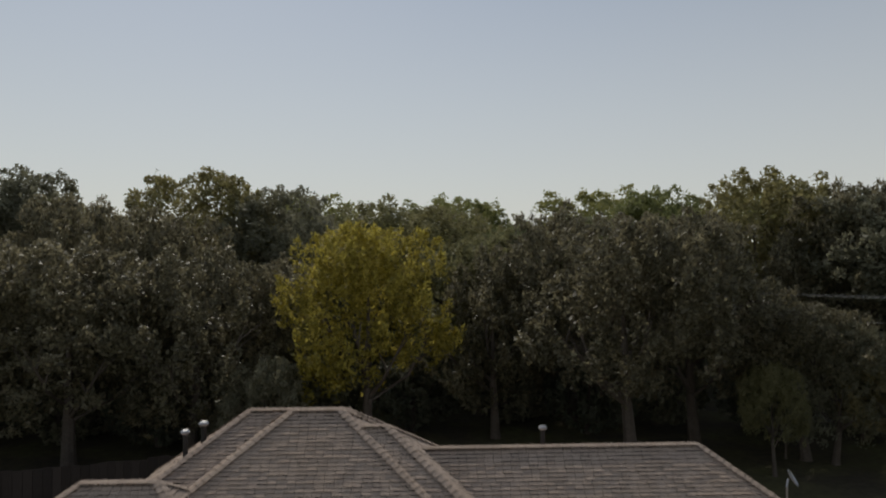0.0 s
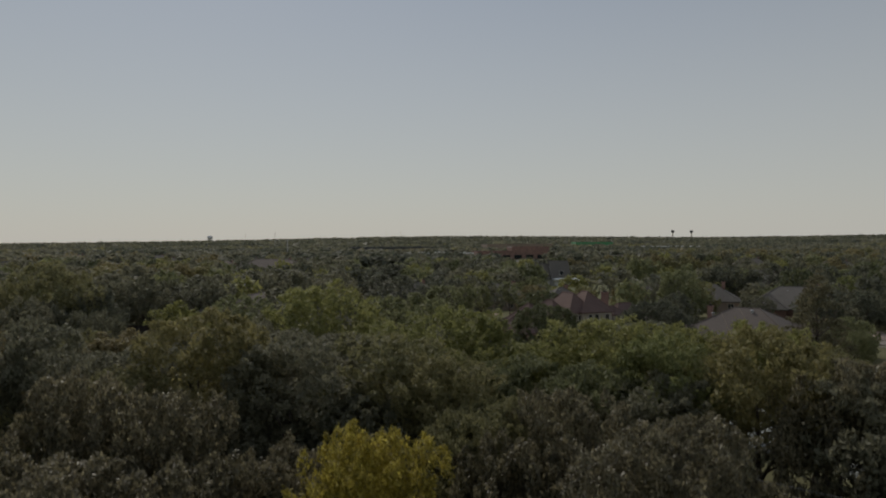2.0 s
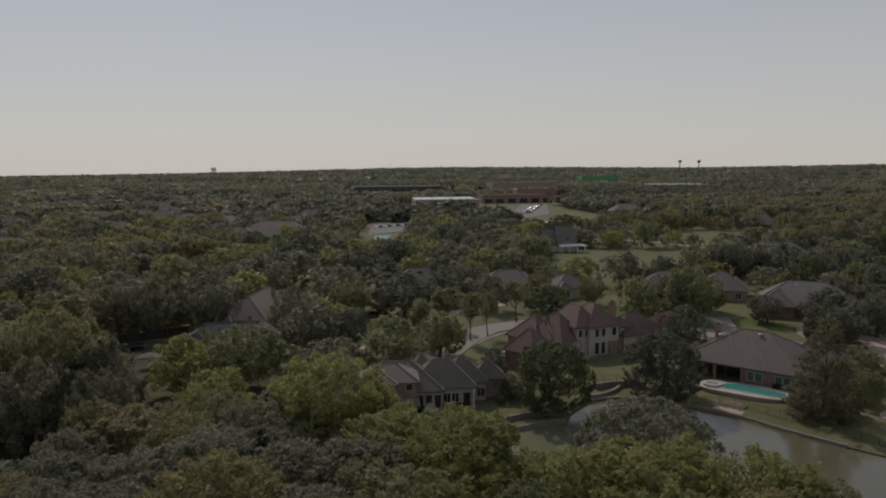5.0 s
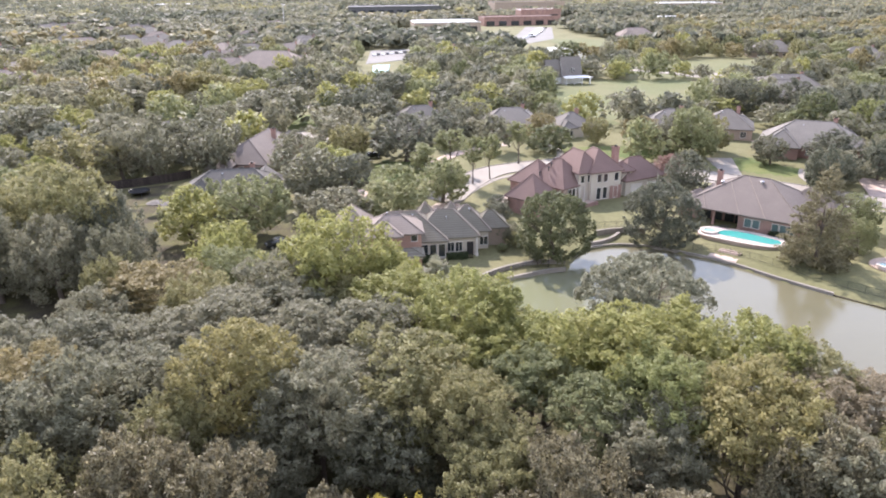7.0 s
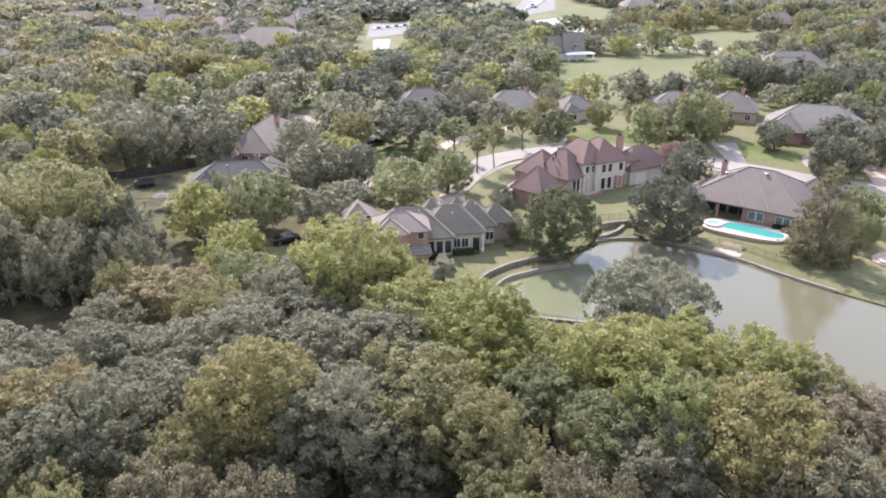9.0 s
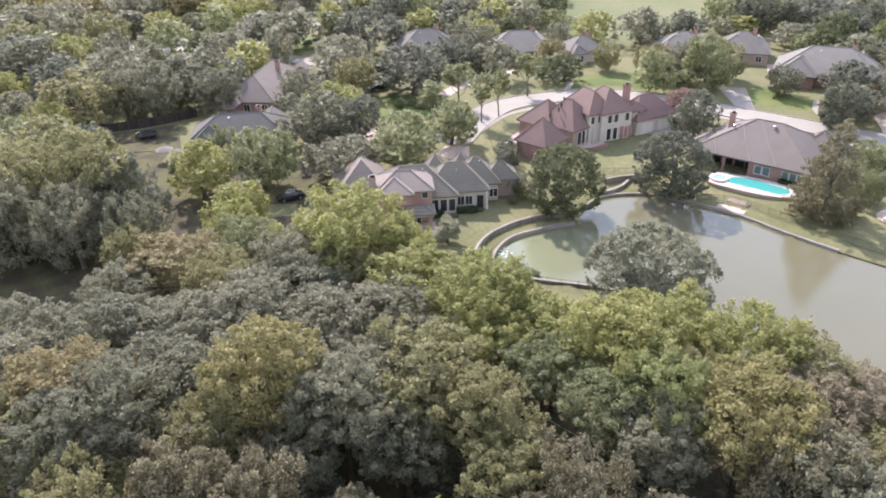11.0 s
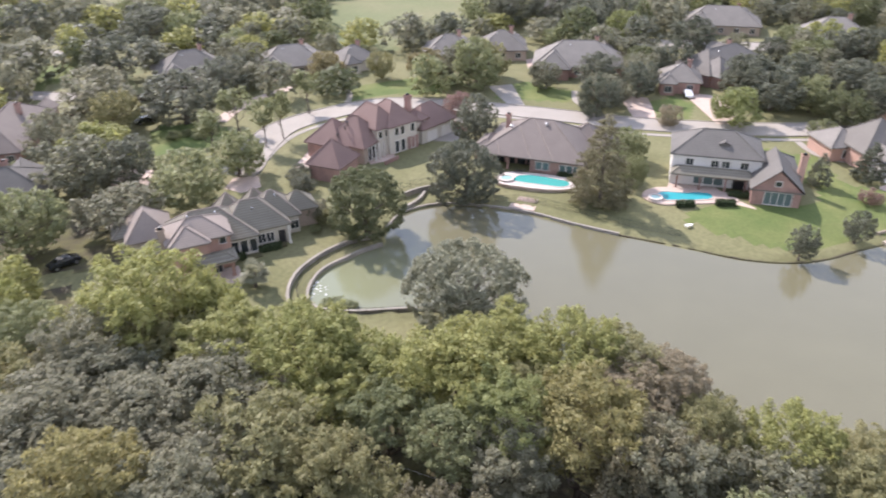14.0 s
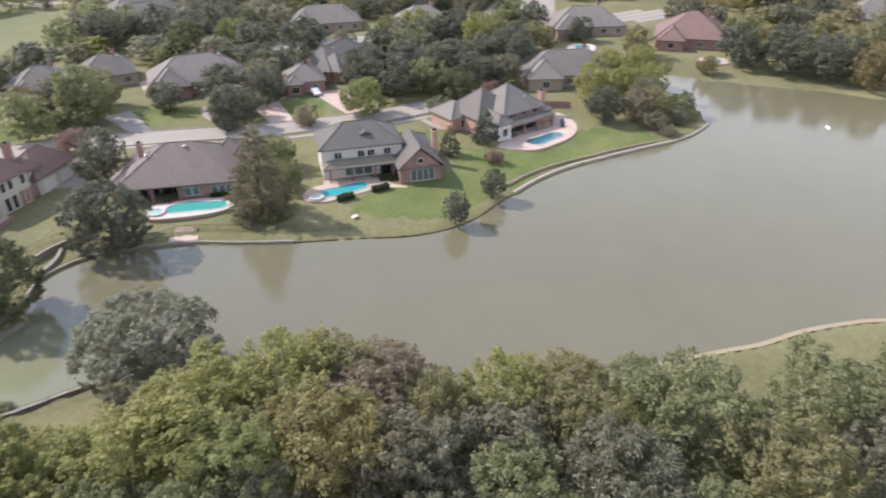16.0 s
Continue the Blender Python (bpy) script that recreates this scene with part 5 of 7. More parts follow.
rail_fence([(9.5, 80.2), (13, 78.4), (18.6, 76.4), (23, 74.8)], "thin dark metal fence along the lake end")
rail_fence([(5.6, 84), (5.8, 87.2), (7.2, 90.4), (10.2, 93.2), (14, 95.2), (18, 96)], "thin dark metal fence between the curved walls")
rail_fence([(26, 111), (31, 112), (37, 111), (41, 108)], "thin dark metal fence above the garden wall")
rail_fence([(42, 101), (47, 98.8), (52, 92), (57, 84.6), (62, 78.8)], "thin dark metal fence along the bank")


# ---- power line through the wood ----
def pole(x, y, top):
    g = gz(x, y)
    p = thing("utility_pole", "weathered wooden utility pole in the trees", "utility pole", at=(x, y, g))
    part_mesh("pole", tube_mesh("pole", [(0, 0, -0.5), (0, 0, top - g)], [0.16, 0.11], BARK, 10), p)
    part("crossarm", box(bmesh.new(), -0.05, -1.1, top - g - 0.6, 0.05, 1.1, top - g - 0.48), BARK, p)
    for s in (-1, 0, 1):
        part_mesh("insulator", tube_mesh("insulator", [(0, s, top - g - 0.48), (0, s, top - g - 0.3)], [0.05, 0.04], METAL, 8), p)


A, B = Vector((-8.0, 62.0, 6.9)), Vector((40.0, 12.3, 6.6))
pole(A.x, A.y, A.z + 0.6)
pole(B.x, B.y, B.z + 0.6)
for k, (dz, off) in enumerate(((0, -0.8), (0, 0.8), (-1.3, 0.0))):
    pts = []
    for i in range(25):
        u = i / 24
        q = A.lerp(B, u)
        pts.append((q.x + off * 0.6, q.y + off * 0.75, q.z + dz - 4 * 0.5 * u * (1 - u)))
    cu = mesh_of("power_cable", *tube(pts, [0.013] * len(pts), 5), CABLE)
    tagged(new("power_cable", cu), "thin grey power cable sagging through the wood", "cable", "cables on the poles")


# ---- cars ----
def car(x, y, rz, paint, label):
    c = thing("car", label, "car", at=(x, y, gz(x, y) + 0.06), rz=rz)
    bm = bmesh.new()
    prof = [(-2.2, 0.35), (-2.25, 0.75), (-1.5, 0.92), (-0.8, 1.4), (0.75, 1.42), (1.45, 0.98), (2.2, 0.8), (2.25, 0.35)]
    L = [bm.verts.new((px, -0.86, pz)) for px, pz in prof]
    R = [bm.verts.new((px, 0.86, pz)) for px, pz in prof]
    bm.faces.new(L), bm.faces.new(R[::-1])
    for i in range(len(prof)):
        j = (i + 1) % len(prof)
        bm.faces.new((L[j], L[i], R[i], R[j]))
    for v in bm.verts:
        if v.co.z > 1.2:
            v.co.y *= 0.8
    bmesh.ops.bevel(bm, geom=bm.edges[:], offset=0.06, segments=2, affect="EDGES")
    bmesh.ops.recalc_face_normals(bm, faces=bm.faces[:])
    part("body", bm, paint, c)
    part("windscreen", box(bmesh.new(), -0.02, -0.62, 0, 0.02, 0.62, 0.62), GLASS, c, m=pose(1.12, 0, 0.86, 0, -57, 0))
    part("rear_window", box(bmesh.new(), -0.02, -0.62, 0, 0.02, 0.62, 0.7), GLASS, c, m=pose(-1.3, 0, 0.98, 0, 57, 0))
    for sy in (-1, 1):
        part("side_window", box(bmesh.new(), -0.75, -0.01, 0.98, 0.7, 0.01, 1.32), GLASS, c, m=pose(0, sy * 0.80, 0, sy * 12, 0, 0))
        for sx in (-1.35, 1.35):
            wl = part_mesh("wheel", tube_mesh("wheel", [(0, -0.11, 0), (0, 0.11, 0)], [0.33, 0.33], RUBBER, 14), c, m=pose(sx, sy * 0.8, 0.33))
            part_mesh("rim", tube_mesh("rim", [(0, -0.12, 0), (0, 0.12, 0)], [0.2, 0.2], METAL, 10), wl)


car(47.2, 133.6, 30, CARPAINT, "black car parked on a driveway")
car(46.6, 136.0, 30, CARPAINT, "black car parked on a driveway")
car(105.8, 131.0, 60, CARWHITE, "white car parked before a garage")
car(-23.3, 106.5, 25, CARPAINT, "dark car parked under trees")
car(-10.5, 166.5, 15, CARPAINT, "dark car parked at the kerb")
for k in range(14):
    car(92 + 2.6 * k + 4 * (k % 2), 540 + 9.0 * k, 10 + 3 * k, (CARWHITE, CARPAINT, CARWHITE)[k % 3], "car in a far parking row")
for k in range(8):
    car(-18 + 2.6 * k, 425 + 2 * k, 95 + k, (CARWHITE, CARPAINT)[k % 2], "car in a parking row")

# small garden things
def trampoline(x, y):
    t = thing("trampoline", "round black trampoline on a shaded patio", "trampoline", at=(x, y, gz(x, y) + 0.06))
    ring = [(2.0 * math.cos(k * math.pi / 12), 2.0 * math.sin(k * math.pi / 12), 0.9) for k in range(25)]
    part_mesh("rim", tube_mesh("rim", ring, [0.12] * 25, DARK, 6), t)
    part_mesh("mat", tube_mesh("mat", [(0, 0, 0.86), (0, 0, 0.9)], [1.95, 1.95], RUBBER, 24), t)
    for k in range(6):
        a = k * math.pi / 3
        part_mesh("leg", tube_mesh("leg", [(1.95 * math.cos(a), 1.95 * math.sin(a), 0), (1.95 * math.cos(a), 1.95 * math.sin(a), 0.9)], [0.03, 0.03], METAL, 6), t)


def parasol(x, y, r, label):
    t = thing("garden_umbrella", label, "umbrella", at=(x, y, gz(x, y)))
    part_mesh("pole", tube_mesh("pole", [(0, 0, 0), (0, 0, 2.5)], [0.03, 0.03], METAL, 8), t)
    part_mesh("base", tube_mesh("base", [(0, 0, 0), (0, 0, 0.12)], [0.3, 0.25], DARK, 12), t)
    part_mesh("canopy", tube_mesh("canopy", [(0, 0, 2.05), (0, 0, 2.1), (0, 0, 2.5), (0, 0, 2.62)], [r, r, r * 0.35, 0.04], ROOFGREY, 8), t)


trampoline(-56.2, 139.4)
parasol(-48.8, 126.6, 1.7, "grey garden umbrella beside a house")
parasol(-46.2, 125.4, 1.3, "grey garden umbrella beside a house")
rng = np.random.default_rng(21)
vs, fs = [], []
for k in range(45):         # foam where the water enters the lake
    x, y, r = 8.6 + rng.normal(0, 0.7), 87.6 + rng.normal(0, 1.1), rng.uniform(0.04, 0.13)
    a, c = tube([(x, y, -0.02), (x, y, 0.02), (x, y, 0.04)], [r, r, r * 0.4], 7)
    fs += [tuple(j + len(vs) for j in q) for q in c]
    vs += a
tagged(new("foam", mesh_of("foam", vs, fs, WHITE)), "white foam on the water at the lake end", "foam", kind="stuff")

for x, y in ((64.9, 80.4),):
    t = thing("garden_table", "low pale garden table on the lawn", "table", at=(x, y, gz(x, y)))
    part("top", box(bmesh.new(), -0.55, -0.3, 0.38, 0.55, 0.3, 0.44, 0.01), WHITE, t)
    for sx in (-0.45, 0.45):
        for sy in (-0.22, 0.22):
            part("leg", box(bmesh.new(), sx - 0.03, sy - 0.03, 0, sx + 0.03, sy + 0.03, 0.38), WHITE, t)


def lounger(x, y, z, rz, label):
    t = thing("sun_lounger", label, "lounger", "loungers by the pool", at=(x, y, z), rz=rz)
    part("seat", box(bmesh.new(), -0.9, -0.3, 0.3, 0.4, 0.3, 0.37, 0.02), DARK, t)
    part("backrest", box(bmesh.new(), 0, -0.3, 0, 0.75, 0.3, 0.06, 0.02), DARK, t, m=pose(0.4, 0, 0.33, 0, -40, 0))
    for sx in (-0.8, 0.35):
        for sy in (-0.25, 0.25):
            part("leg", box(bmesh.new(), sx - 0.02, sy - 0.02, 0, sx + 0.02, sy + 0.02, 0.31), DARK, t)


lounger(50.4, 108.2, 1.25, -40, "dark sun lounger under the porch edge")
lounger(118.6, 72.6, 1.15, 20, "dark sun lounger on pink paving")
lounger(120.4, 73.8, 1.15, 20, "dark sun lounger on pink paving")
b = thing("float", "small white float on the lake", "float", at=(151, 29, 0.0), rz=30)
part_mesh("hull", mesh_of("hull", *tube([(-0.9, 0, 0.05), (-0.5, 0, 0.12), (0.5, 0, 0.12), (0.9, 0, 0.05)], [0.05, 0.3, 0.3, 0.05], 8), WHITE), b)


# ---- trees ----
def crown_mesh(name, seed, rx, rz, clumps, leaves, size, mat, shape="round", fill=0.25, dome=1.0, skin_share=0.2, tight=0.75, loose=1.0):
    """A crown of leafy tufts that reach out and up from an uneven envelope with gaps between them; its middle at the origin."""
    rng = np.random.default_rng(seed)
    lobes = 14
    ld = rng.normal(0, 1, (lobes, 3))
    ld /= np.linalg.norm(ld, axis=1, keepdims=True)
    ld[:, 2] = rng.uniform(-0.65, 0.7, lobes)
    ld[0] = (0.05, -0.05, 0.6)
    lc, lr = ld * rng.uniform(0.38, 0.62, (lobes, 1)) * dome, rng.uniform(0.34, 0.54, lobes)
    of = rng.integers(0, lobes, clumps)
    d = rng.normal(0, 1, (clumps, 3)) + 0.9 * ld[of]
    d /= np.linalg.norm(d, axis=1, keepdims=True)
    rad = lr[of] * rng.uniform(0.7, 1.12, clumps)
    rad[rng.random(clumps) < fill] *= 0.6
    c = lc[of] + d * rad[:, None]
    skin = rng.random(clumps) < skin_share         # the rest fills the round outline between the lobes
    e = rng.normal(0, 1, (clumps, 3))
    e /= np.linalg.norm(e, axis=1, keepdims=True)
    e[:, 2] = np.where(e[:, 2] < -0.55, -e[:, 2], e[:, 2])
    c = np.where(skin[:, None], e * rng.uniform(0.66, 0.92, (clumps, 1)), c) * np.array([rx, rx, rz])
    d = np.where(skin[:, None], e, d)
    cr = rx * rng.uniform(0.09, 0.2, clumps) * (90 / clumps) ** 0.35
    if shape == "cone":             # tiers of drooping branches that shorten towards a blunt tip
        u = rng.uniform(0, 1, clumps) ** 1.15
        a = np.round(rng.uniform(0, 9, clumps)) * 0.7 + u * 9 + rng.normal(0, 0.25, clumps)
        w = 1.12 * rx * np.minimum(1, (u + 0.12) / 0.32) ** 0.5 * (1 - u) ** 0.92 * rng.uniform(0.35, 1.0, clumps) ** 0.6 + 0.12
        c = np.stack([w * np.cos(a), w * np.sin(a), (u * 1.9 - 0.98) * rz - 0.1 * w], -1)
        cr = rx * (0.09 + 0.11 * (1 - u)) * rng.uniform(0.7, 1.3, clumps)
        d = np.stack([np.cos(a), np.sin(a), 0.15 + 0 * a], -1)
    if shape == "up":
        c[:, 2] += 0.12 * rz * rng.random(clumps) ** 2
        cr *= 0.85
    if shape != "cone":
        lone = np.sort(np.linalg.norm(c[:, None] - c[None], axis=2), axis=1)[:, 4] > 0.24 * rx
        c[lone] *= 0.72             # no clump hangs free of the rest
    per = np.maximum(1, (leaves * cr ** 2 / np.sum(cr ** 2))).astype(int)
    who = np.repeat(np.arange(clumps), per)
    n = len(who)
    o = rng.normal(0, 1, (n, 3))
    o /= np.linalg.norm(o, axis=1, keepdims=True)
    o[:, 2] = np.where(o[:, 2] < -0.1, np.abs(o[:, 2]), o[:, 2])
    axis = d * 0.8 + rng.normal(0, 0.25, (clumps, 3)) + np.array([0, 0, {"up": 1.3, "cone": 0.1}.get(shape, 0.75)])
    axis /= np.linalg.norm(axis, axis=1, keepdims=True)
    k = rng.uniform(0.3, 1.1, (n, 1)) ** 0.7
    along = rng.uniform(-0.55, 1.0, (n, 1)) + rng.exponential(0.12, (n, 1))
    k *= 1.08 - 0.62 * np.clip(along, 0, 1.2)
    p = c[who] + (o * k * 1.1 * np.array([1, 1, 0.85]) + axis[who] * along * {"up": 1.5, "cone": 1.3}.get(shape, 1.15)) * cr[who][:, None]
    if shape == "cone":
        return leaf_cloud(name, p, o + 0.5 * d[who], np.full((n, 1), size), rng, mat, loose=loose)
    wide = np.quantile(np.hypot(p[:, 0], p[:, 1]), 0.94)
    lo, hi = np.quantile(p[:, 2], 0.005), np.quantile(p[:, 2], 0.965)
    p = p * np.array([rx / wide, rx / wide, 1])
    p[:, 2] = (p[:, 2] - lo) / (hi - lo) * 2 * rz - rz
    p[:, 2] = np.where(p[:, 2] > rz * 0.86, rz * 0.86 + (p[:, 2] - rz * 0.86) * 0.75, p[:, 2])
    p[:, 2] = np.where(p[:, 2] > 0, p[:, 2] * 0.94, p[:, 2])
    far_out = np.sqrt((p[:, 0] / rx) ** 2 + (p[:, 1] / rx) ** 2 + (p[:, 2] / rz) ** 2)
    p *= np.where(far_out > 0.95, (0.95 + (far_out - 0.95) * tight) / np.maximum(far_out, 1e-6), 1)[:, None]
    return leaf_cloud(name, p, o + 0.5 * d[who], np.full((n, 1), size), rng, mat, loose=loose)


def trunk_mesh(name, seed, height, spread, r, limbs=6, lean=0.3):
    """A tapered trunk with limbs that fork up into the crown; its foot at the origin."""
    rng = random.Random(seed)
    vs, fs = [], []
    def add(path, radii, sides):
        a, c = tube(path, radii, sides)
        fs.extend(tuple(j + len(vs) for j in t) for t in c)
        vs.extend(a)
    fork = height * rng.uniform(0.32, 0.42)
    tip = Vector((rng.uniform(-lean, lean), rng.uniform(-lean, lean), fork))
    add([(0, 0, -0.4), (0, 0, 0.2), tip * 0.5, tip, Vector((tip.x * 1.4, tip.y * 1.4, height * 0.85))], [r * 1.5, r * 1.05, r * 0.85, r * 0.7, r * 0.15], 8)
    for k in range(limbs):
        a = 2 * math.pi * (k + rng.uniform(0, 0.6)) / limbs
        start = tip * rng.uniform(0.75, 1.0) + Vector((0, 0, rng.uniform(0, 0.18) * height))
        out = Vector((math.cos(a), math.sin(a), 0)) * spread * rng.uniform(0.5, 0.85)
        end = start + out + Vector((0, 0, height * rng.uniform(0.2, 0.42)))
        mid = start.lerp(end, 0.5) + Vector((rng.uniform(-0.3, 0.3), rng.uniform(-0.3, 0.3), -0.06 * height))
        add([start, mid, end], [r * 0.42, r * 0.28, r * 0.07], 6)
        for q in range(2):
            e2 = mid.lerp(end, 0.4 + 0.3 * q) + Vector((rng.uniform(-1, 1), rng.uniform(-1, 1), 0.7)) * spread * 0.3
            add([mid.lerp(end, 0.2 + 0.3 * q), e2], [r * 0.2, r * 0.04], 5)
    return mesh_of(name, vs, fs, BARK)


# prototypes: unit trees of 10 m, scaled as they are set; near, middle and far fineness
R0, Z0 = 4.2, 3.6
PROTO = {}
for lv, (cl, lf, sz) in {"fine": (300, 26000, 0.1), "near": (260, 14500, 0.135), "mid": (150, 3900, 0.25), "far": (76, 600, 0.55)}.items():
    for s, shape in enumerate(("round", "round", "up", "round", "up")):
        PROTO[lv, s] = crown_mesh(f"crown_{lv}", 11 * s + len(lv), R0, Z0, cl, lf, sz, LEAF["oak"], shape, dome={"mid": 0.8, "far": 0.7, "near": 0.85}.get(lv, 0.95),
            skin_share={"mid": 0.38, "far": 0.4, "near": 0.34}.get(lv, 0.25), tight={"mid": 0.5, "far": 0.5}.get(lv, 0.75), loose={"mid": 0.7, "far": 0.5, "near": 0.85}.get(lv, 1.0))
    if lv in ("fine", "near"):      # full rounded crowns of trees that stand alone
        PROTO[lv, "globe"] = crown_mesh(f"crown_globe_{lv}", 31, R0, Z0, 420, int(lf * 1.15), sz * 1.05, LEAF["oak"], "round", 0.35, 0.62, 0.72, 0.5, 0.75)
    PROTO[lv, "cone"] = crown_mesh(f"crown_cone_{lv}", 5, 3.4, 5.2, cl, lf, sz, LEAF["cypress"], "cone")
    PROTO[lv, "thin"] = crown_mesh(f"crown_thin_{lv}", 77, 2.2, 2.6, int(cl * 0.5), int(lf * 0.35), sz, LEAF["green"], "up", 0.1)
TRUNK = [trunk_mesh("trunk", 40 + s, 10.0, 3.6, 0.26) for s in range(4)]
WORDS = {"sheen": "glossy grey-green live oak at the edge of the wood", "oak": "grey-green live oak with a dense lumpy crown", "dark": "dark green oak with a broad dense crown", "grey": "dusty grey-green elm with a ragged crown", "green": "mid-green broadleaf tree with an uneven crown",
    "olive": "olive-green tree turning towards autumn", "lime": "light yellow-green tree with a loose crown", "rust": "rust-brown tree in early autumn colour", "yellow": "bright yellow autumn tree with a rounded crown",
    "deep": "deep green full-crowned tree at the water", "gold": "golden-olive tree in early autumn colour", "dusty": "half-bare dusty pinkish-brown tree", "bright": "fresh green tree with a full rounded crown",
    "cypress": "tall brown-green bald cypress beside the lake", "plum": "small purple-leaved plum tree"}
COUNT = 0


def tree(x, y, top, r, kind, level, proto=None, name="tree", label=None, lift=None):
    """A tree with its foot on the ground at x, y, its crown r wide each way and its tip at the height top."""
    global COUNT
    COUNT += 1
    if y < 60 and level in ("near", "fine"):        # a strip under the power line is kept clear
        off = ((x + 8) * 0.7192 + (y - 62) * 0.6948)
        need = r * 0.95 if -1 < x < 16 else 3.4
        if abs(off) < need:
            k = (need if off > 0 else -need) - off
            x, y = x + 0.7192 * k, y + 0.6948 * k
    s = proto if proto is not None else COUNT % 5
    g = gz(x, y)
    H = top - g
    t = thing(name, label or WORDS[kind], "tree", at=(x, y, g), rz=(COUNT * 67) % 360)
    r0, z0 = (3.4, 5.2) if s == "cone" else (2.2, 2.6) if s == "thin" else (R0, Z0)
    hz = {"cone": 0.46, "thin": 0.26}.get(s, 0.47) * H if lift is None else (H - lift) / 2
    c = new("crown", PROTO[level, s])
    c.parent = t
    c.matrix_basis = Matrix.Translation((0, 0, H - hz)) @ Matrix.Diagonal((r / r0, r / r0, hz / z0, 1))
    c.material_slots[0].link = "OBJECT"
    c.material_slots[0].material = LEAF[kind]
    k = new("trunk", TRUNK[COUNT % 4])
    k.parent = t
    k.matrix_basis = Matrix.Diagonal((r / 3.9, r / 3.9, (H - hz * 0.5) / 10, 1))
    return t


def wood_form(kind, x):
    """Rounded crowns for the oaks and elms, looser upright ones among the light green trees."""
    return (2, 4, 0)[int(abs(x)) % 3] if kind in ("lime", "olive") else (0, 1, 3)[int(abs(x)) % 3]


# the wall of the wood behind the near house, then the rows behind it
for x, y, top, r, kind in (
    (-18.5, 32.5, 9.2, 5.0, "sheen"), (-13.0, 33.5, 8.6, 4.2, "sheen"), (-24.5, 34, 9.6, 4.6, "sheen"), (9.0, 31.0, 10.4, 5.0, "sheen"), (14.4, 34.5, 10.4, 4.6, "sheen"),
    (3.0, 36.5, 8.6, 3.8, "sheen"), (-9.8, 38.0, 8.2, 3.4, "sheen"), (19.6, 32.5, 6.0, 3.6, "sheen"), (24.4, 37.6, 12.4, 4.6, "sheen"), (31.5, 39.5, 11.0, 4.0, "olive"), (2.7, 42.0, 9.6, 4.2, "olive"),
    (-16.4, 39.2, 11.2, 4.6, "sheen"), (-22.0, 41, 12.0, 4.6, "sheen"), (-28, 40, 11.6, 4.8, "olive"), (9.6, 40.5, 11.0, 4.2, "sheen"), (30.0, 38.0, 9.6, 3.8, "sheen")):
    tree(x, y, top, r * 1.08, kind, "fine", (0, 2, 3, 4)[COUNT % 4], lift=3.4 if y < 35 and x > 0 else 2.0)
tree(-4.1, 33.4, 10.1, 4.7, "yellow", "fine", 4, lift=3.6)
for x, y, top, r, kind in (
    (-32.5, 46.0, 13.0, 4.4, "oak"), (-34.0, 51.5, 13.4, 4.8, "rust"), (-28.6, 47.6, 14.6, 4.2, "oak"), (-21.7, 46.6, 11.6, 3.0, "olive"), (-17.4, 51.2, 15.0, 4.6, "gold"), (-14.4, 46.8, 8.6, 3.6, "grey"),
    (-10.4, 48.6, 13.4, 4.0, "grey"), (-5.2, 47.0, 9.4, 3.8, "oak"), (-2.4, 53.4, 12.8, 5.2, "olive"), (-8.2, 53.4, 11.2, 4.0, "grey"), (1.8, 47.4, 12.0, 3.4, "olive"), (4.4, 44.4, 9.6, 2.8, "olive"),
    (7.4, 52.8, 11.0, 3.4, "green"), (3.4, 57.0, 11.2, 4.0, "lime"), (14.6, 53.6, 13.8, 5.2, "lime"), (9.4, 56.6, 11.4, 4.2, "lime"), (16.8, 46.8, 13.2, 3.7, "bright"), (11.8, 47.2, 11.2, 3.4, "green"), (13.8, 42.6, 10.8, 3.8, "grey"),
    (22.0, 42.8, 14.0, 4.5, "gold"), (27.8, 45.0, 11.4, 3.8, "dusty"), (25.6, 36.6, 12.0, 4.2, "grey"), (20.6, 49.0, 11.2, 3.6, "olive"), (-23.4, 54.0, 11.4, 4.4, "grey"), (-28.6, 55.4, 10.8, 4.6, "oak"), (-13.6, 55.0, 10.8, 4.2, "grey"), (-39.5, 47.0, 12.0, 4.8, "olive"), (-41.5, 55.0, 11.4, 5.0, "grey")):
    tree(x, y, top - 0.2, r * 1.2, kind, "near", wood_form(kind, x), lift=min(max(1.5, top + 1.6 - 1.75 * r), 7.5 if y < 70 else 1.4))
